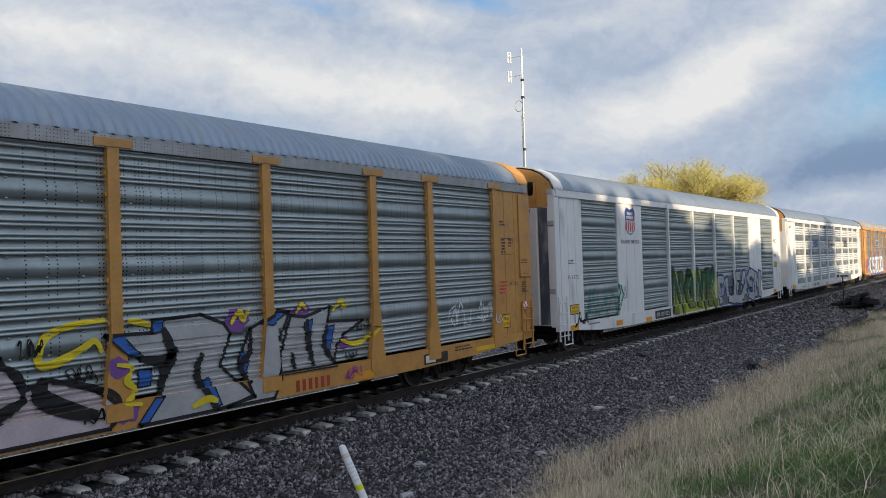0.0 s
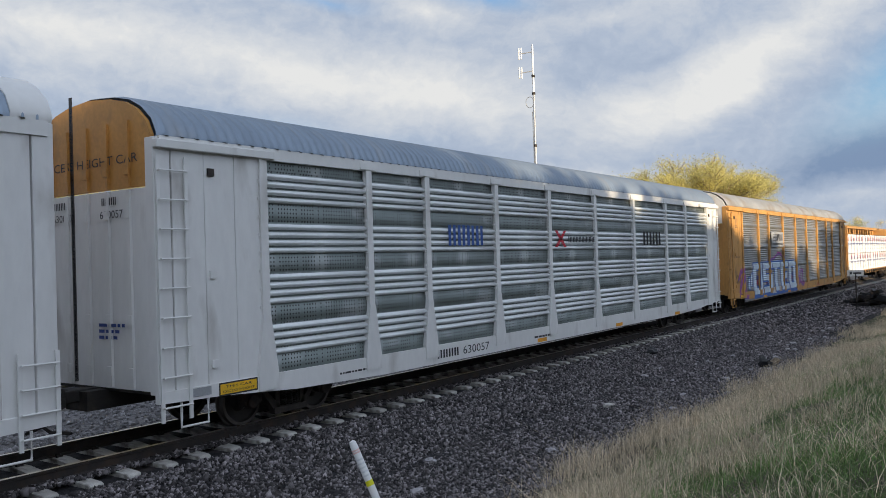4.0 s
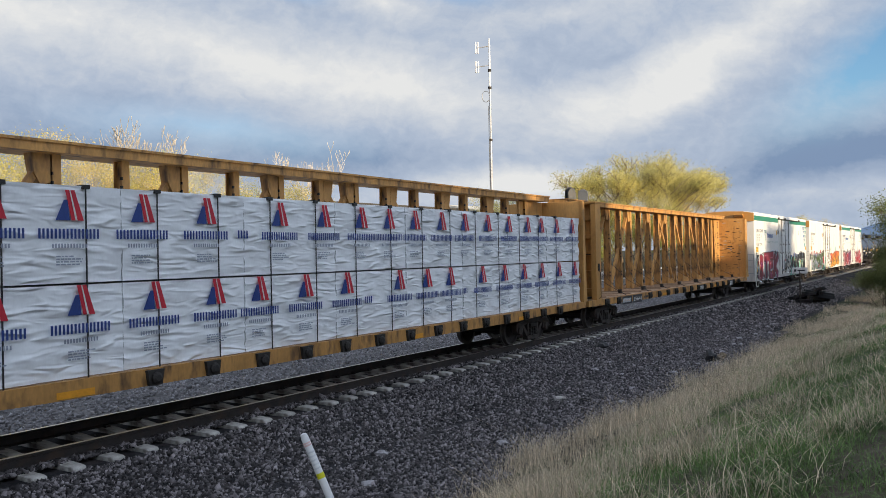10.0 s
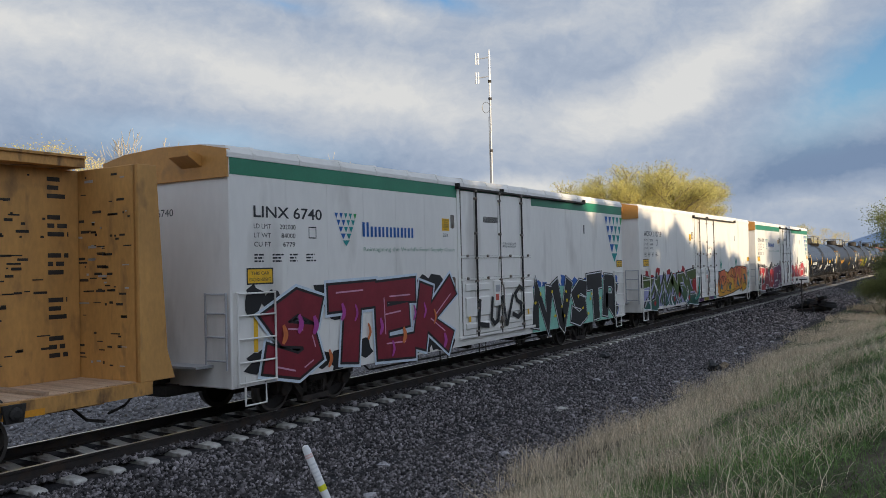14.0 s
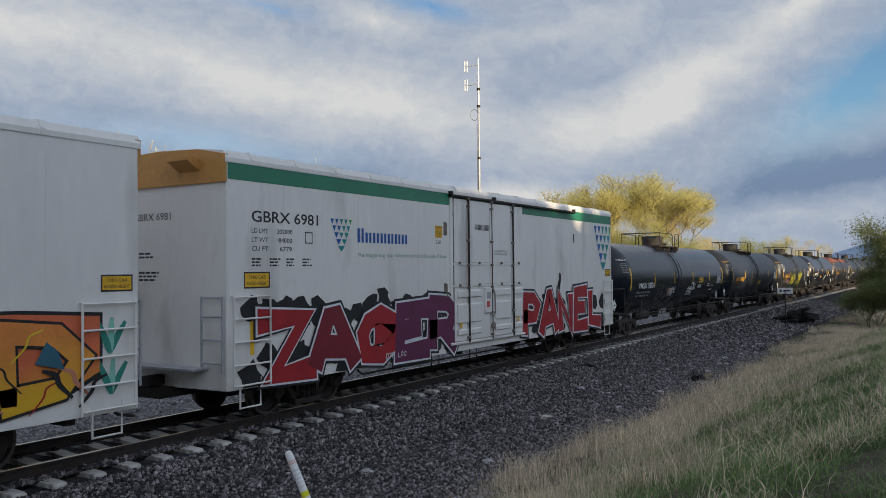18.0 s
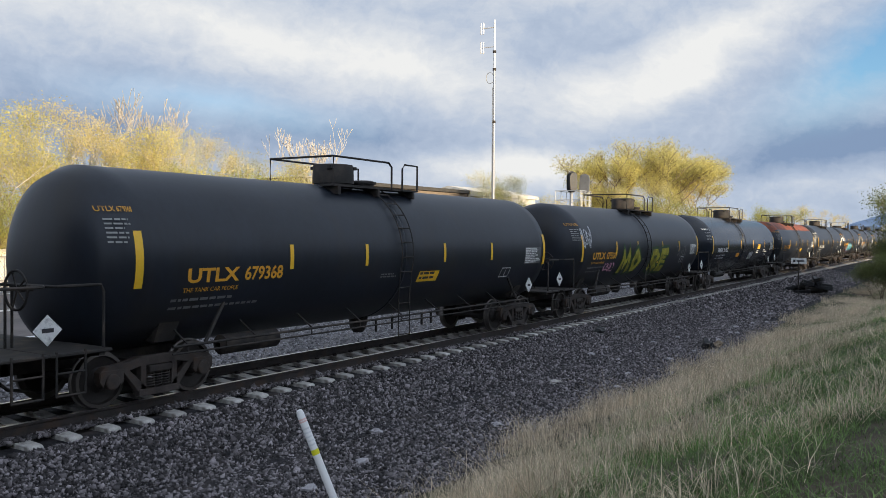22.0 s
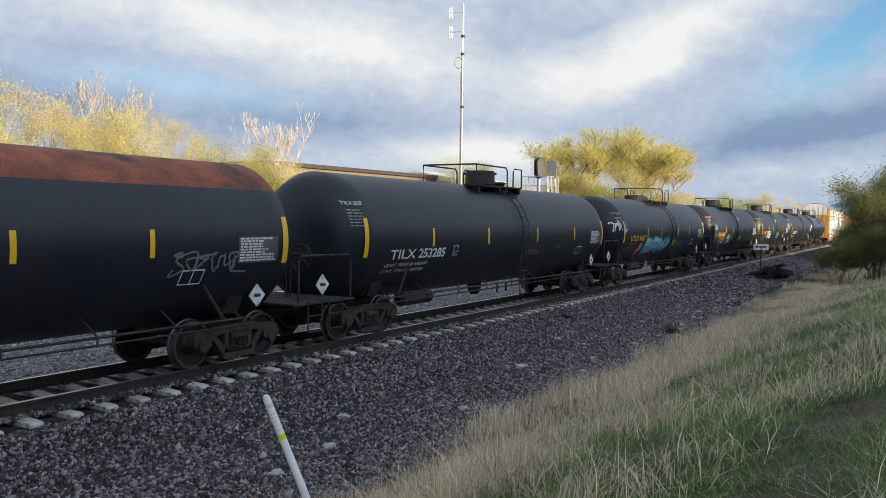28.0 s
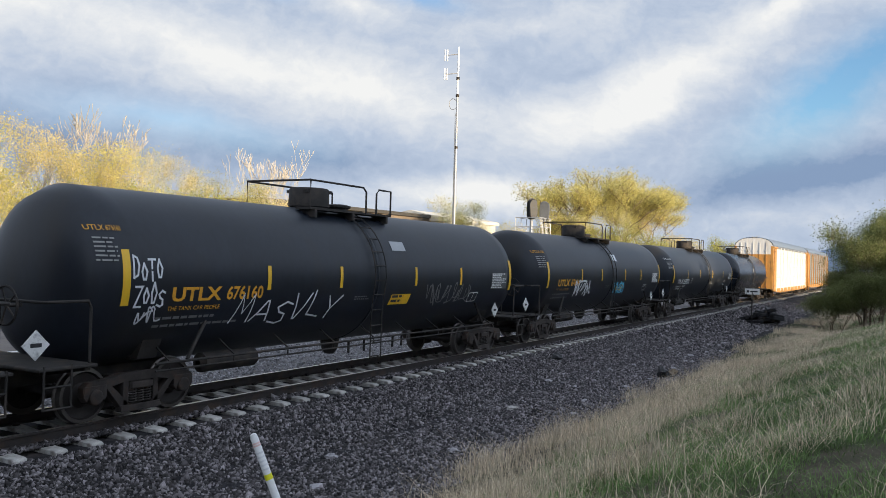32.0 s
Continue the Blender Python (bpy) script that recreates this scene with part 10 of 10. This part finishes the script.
    for sx in (-1, 1):
        bm = bmesh.new()
        yb = -1.30
        prism(bm, [(0, -0.22), (0.22, 0), (0, 0.22), (-0.22, 0)], yb - 0.01, yb + 0.01)
        pl = part("hazard_placard", bm, M["whiteink"], car, "white diamond hazard placard", at=pose(sx * (half + (0.90 if sx < 0 else -0.95)), 0, 1.28 if sx > 0 else 1.36))
        bm = bmesh.new()
        box(bm, -0.09, 0.09, yb - 0.014, yb - 0.011, -0.03, 0.03)
        part("placard_print", bm, M["ink"], pl)
    return s


mark_shield_car()
mark_orange_car()
mark_white_car()
mark_tan_car()
load_on_centerbeam()
dress_empty_centerbeam()
for rf, kind in ((rf1, "a"), (rf2, "b"), (rf3, "c")):
    mark_reefer(rf, kind)
Y, Wh = M["yellowink"], M["whiteink"]
ts1 = mark_tank(TANKS[0], "VMSX", "5024", Wh, True, 100)
ts2 = mark_tank(TANKS[1], "UTLX", "679368", Y, False, 200)
ts3 = mark_tank(TANKS[2], "UTLX", "679360", Y, False, 300)
ts4 = mark_tank(TANKS[3], "VMSX", "5182", Wh, True, 400)
ts5 = mark_tank(TANKS[4], "UTLX", "679390", Y, False, 500)
ts6 = mark_tank(TANKS[5], "TILX", "253285", Wh, True, 600)
ts7 = mark_tank(TANKS[6], "UTLX", "640627", Y, False, 700)
ts8 = mark_tank(TANKS[7], "UTLX", "676160", Y, False, 800)
ts9 = mark_tank(TANKS[8], "UTLX", "676046", Y, False, 900)
ts10 = mark_tank(TANKS[9], "TILX", "253271", Wh, True, 950)
for k in range(3):
    ts1.scrawl(-4.0 + 1.0 * k, 1.35, 0.9, 0.6, M["faded_print"], 130 + k, 4, 0.012)
ts1.scrawl(-2.3, 1.45, 0.95, 0.45, C["gwhite"], 151, 5, 0.022)
ts1.scrawl(1.3, 1.7, 0.9, 0.35, C["gwhite"], 134, 5, 0.025)
ts3.piece("MO RE", -3.2, 2.5, 1.20, 2.20, [C["golive"]], C["gdark"], 41, pen=0.13, grow=0.055, rim=C["gdark"], lift=0.004, jitter=0.05)
ts3.scrawl(-4.7, 1.45, 0.9, 0.3, C["gpink"], 135, 5, 0.016)
ts3.scrawl(-7.0, 2.35, 0.9, 0.7, C["gwhite"], 136, 6, 0.012)
ts3.scrawl(3.6, 1.8, 1.6, 0.5, M["faded_print"], 137, 6, 0.016)
ts5.scrawl(4.2, 1.75, 2.0, 0.4, M["faded_print"], 138, 8, 0.02)
ts7.piece("BRW", -3.95, -0.3, 1.26, 1.99, [fade("spray_sky_fade", (0.05, 0.30, 0.38), (0.28, 0.55, 0.62), 1.4, 1.9)], C["gpetrol"], 43, pen=0.115, grow=0.03, rim=C["gsky"], lift=0.006, shine=C["gwhite"], wide=1.15, lean=0.2)
for x, z, w_ in ((-4.55, 1.62, 0.24), (-4.85, 1.45, 0.12), (-4.8, 1.3, 0.10), (-0.3, 1.82, 0.15), (-0.05, 1.72, 0.10), (-0.1, 1.95, 0.08)):
    ts7.poly([(x + w_ * math.cos(a), z + w_ * math.sin(a)) for a in np.linspace(0, math.tau, 14, endpoint=False)], C["gpeach"], 0.004, "graffiti_blot", "sprayed peach dot")
ts7.stroke([(-4.6, 1.25), (-2.4, 1.2), (-0.4, 1.35)], 0.12, C["gplum"], 0.003)
ts7.stroke([(-0.9, 1.55), (-0.3, 1.62), (0.15, 1.85)], 0.07, C["gsky"], 0.012)
ts7.scrawl(-0.9, 1.5, 1.0, 0.5, C["gsky"], 139, 4, 0.03)
ts7.scrawl(1.4, 1.5, 1.4, 0.3, C["gteal"], 140, 6, 0.02)
ts7.scrawl(-7.75, 2.35, 0.35, 0.4, C["gwhite"], 141, 4, 0.012)
ts7.scrawl(-7.3, 2.3, 0.5, 0.35, C["gwhite"], 142, 5, 0.012)
ts8.hand("DOTO", -6.98, 2.30, 0.62, 0.34, C["gwhite"], 0.018, 0.006, 0.0, 143)
ts8.hand("ZOOS", -6.92, 1.86, 0.62, 0.34, C["gwhite"], 0.018, 0.006, 0.0, 148)
ts8.scrawl(-6.8, 1.55, 0.5, 0.3, C["gwhite"], 144, 3, 0.015)
ts8.hand("MASVLY", -4.55, 1.40, 3.2, 0.55, C["gwhite"], 0.020, 0.006, 0.3, 145)
ts8.scrawl(2.2, 1.6, 2.4, 0.5, M["faded_print"], 146, 9, 0.016)
ts8.patch(0.7, 1.3, 2.95, 3.2, M["galvpipe"], 0.002, "pale_patch")
ts9.scrawl(-4.4, 1.5, 1.8, 0.6, C["gwhite"], 147, 5, 0.03)
ts9.scrawl(0.2, 1.5, 1.6, 0.5, C["gsky"], 148, 5, 0.03)
ts9.patch(0.2, 0.7, 2.9, 3.2, C["gwhite"], 0.002, "pale_patch")



def motions():
    for car, c in CARS:
        walk(car, [(t, pose(c - s, 0, 0)) for t, s in TRAVEL])
    # wheels turn as the train rolls
    ts = np.arange(0, 32.0001, 1 / 30)
    tk, sk = [a for a, _ in TRAVEL], [b for _, b in TRAVEL]
    angles = -np.degrees(np.interp(ts, tk, sk) / WHEEL_R)
    spin = [(t, float(a)) for t, a in zip(ts, angles)]
    for w, x in WHEELSETS:
        walk(w, [(t, pose(x, 0, WHEEL_R, 0, a % 360.0, 0)) for t, a in spin])


motions()
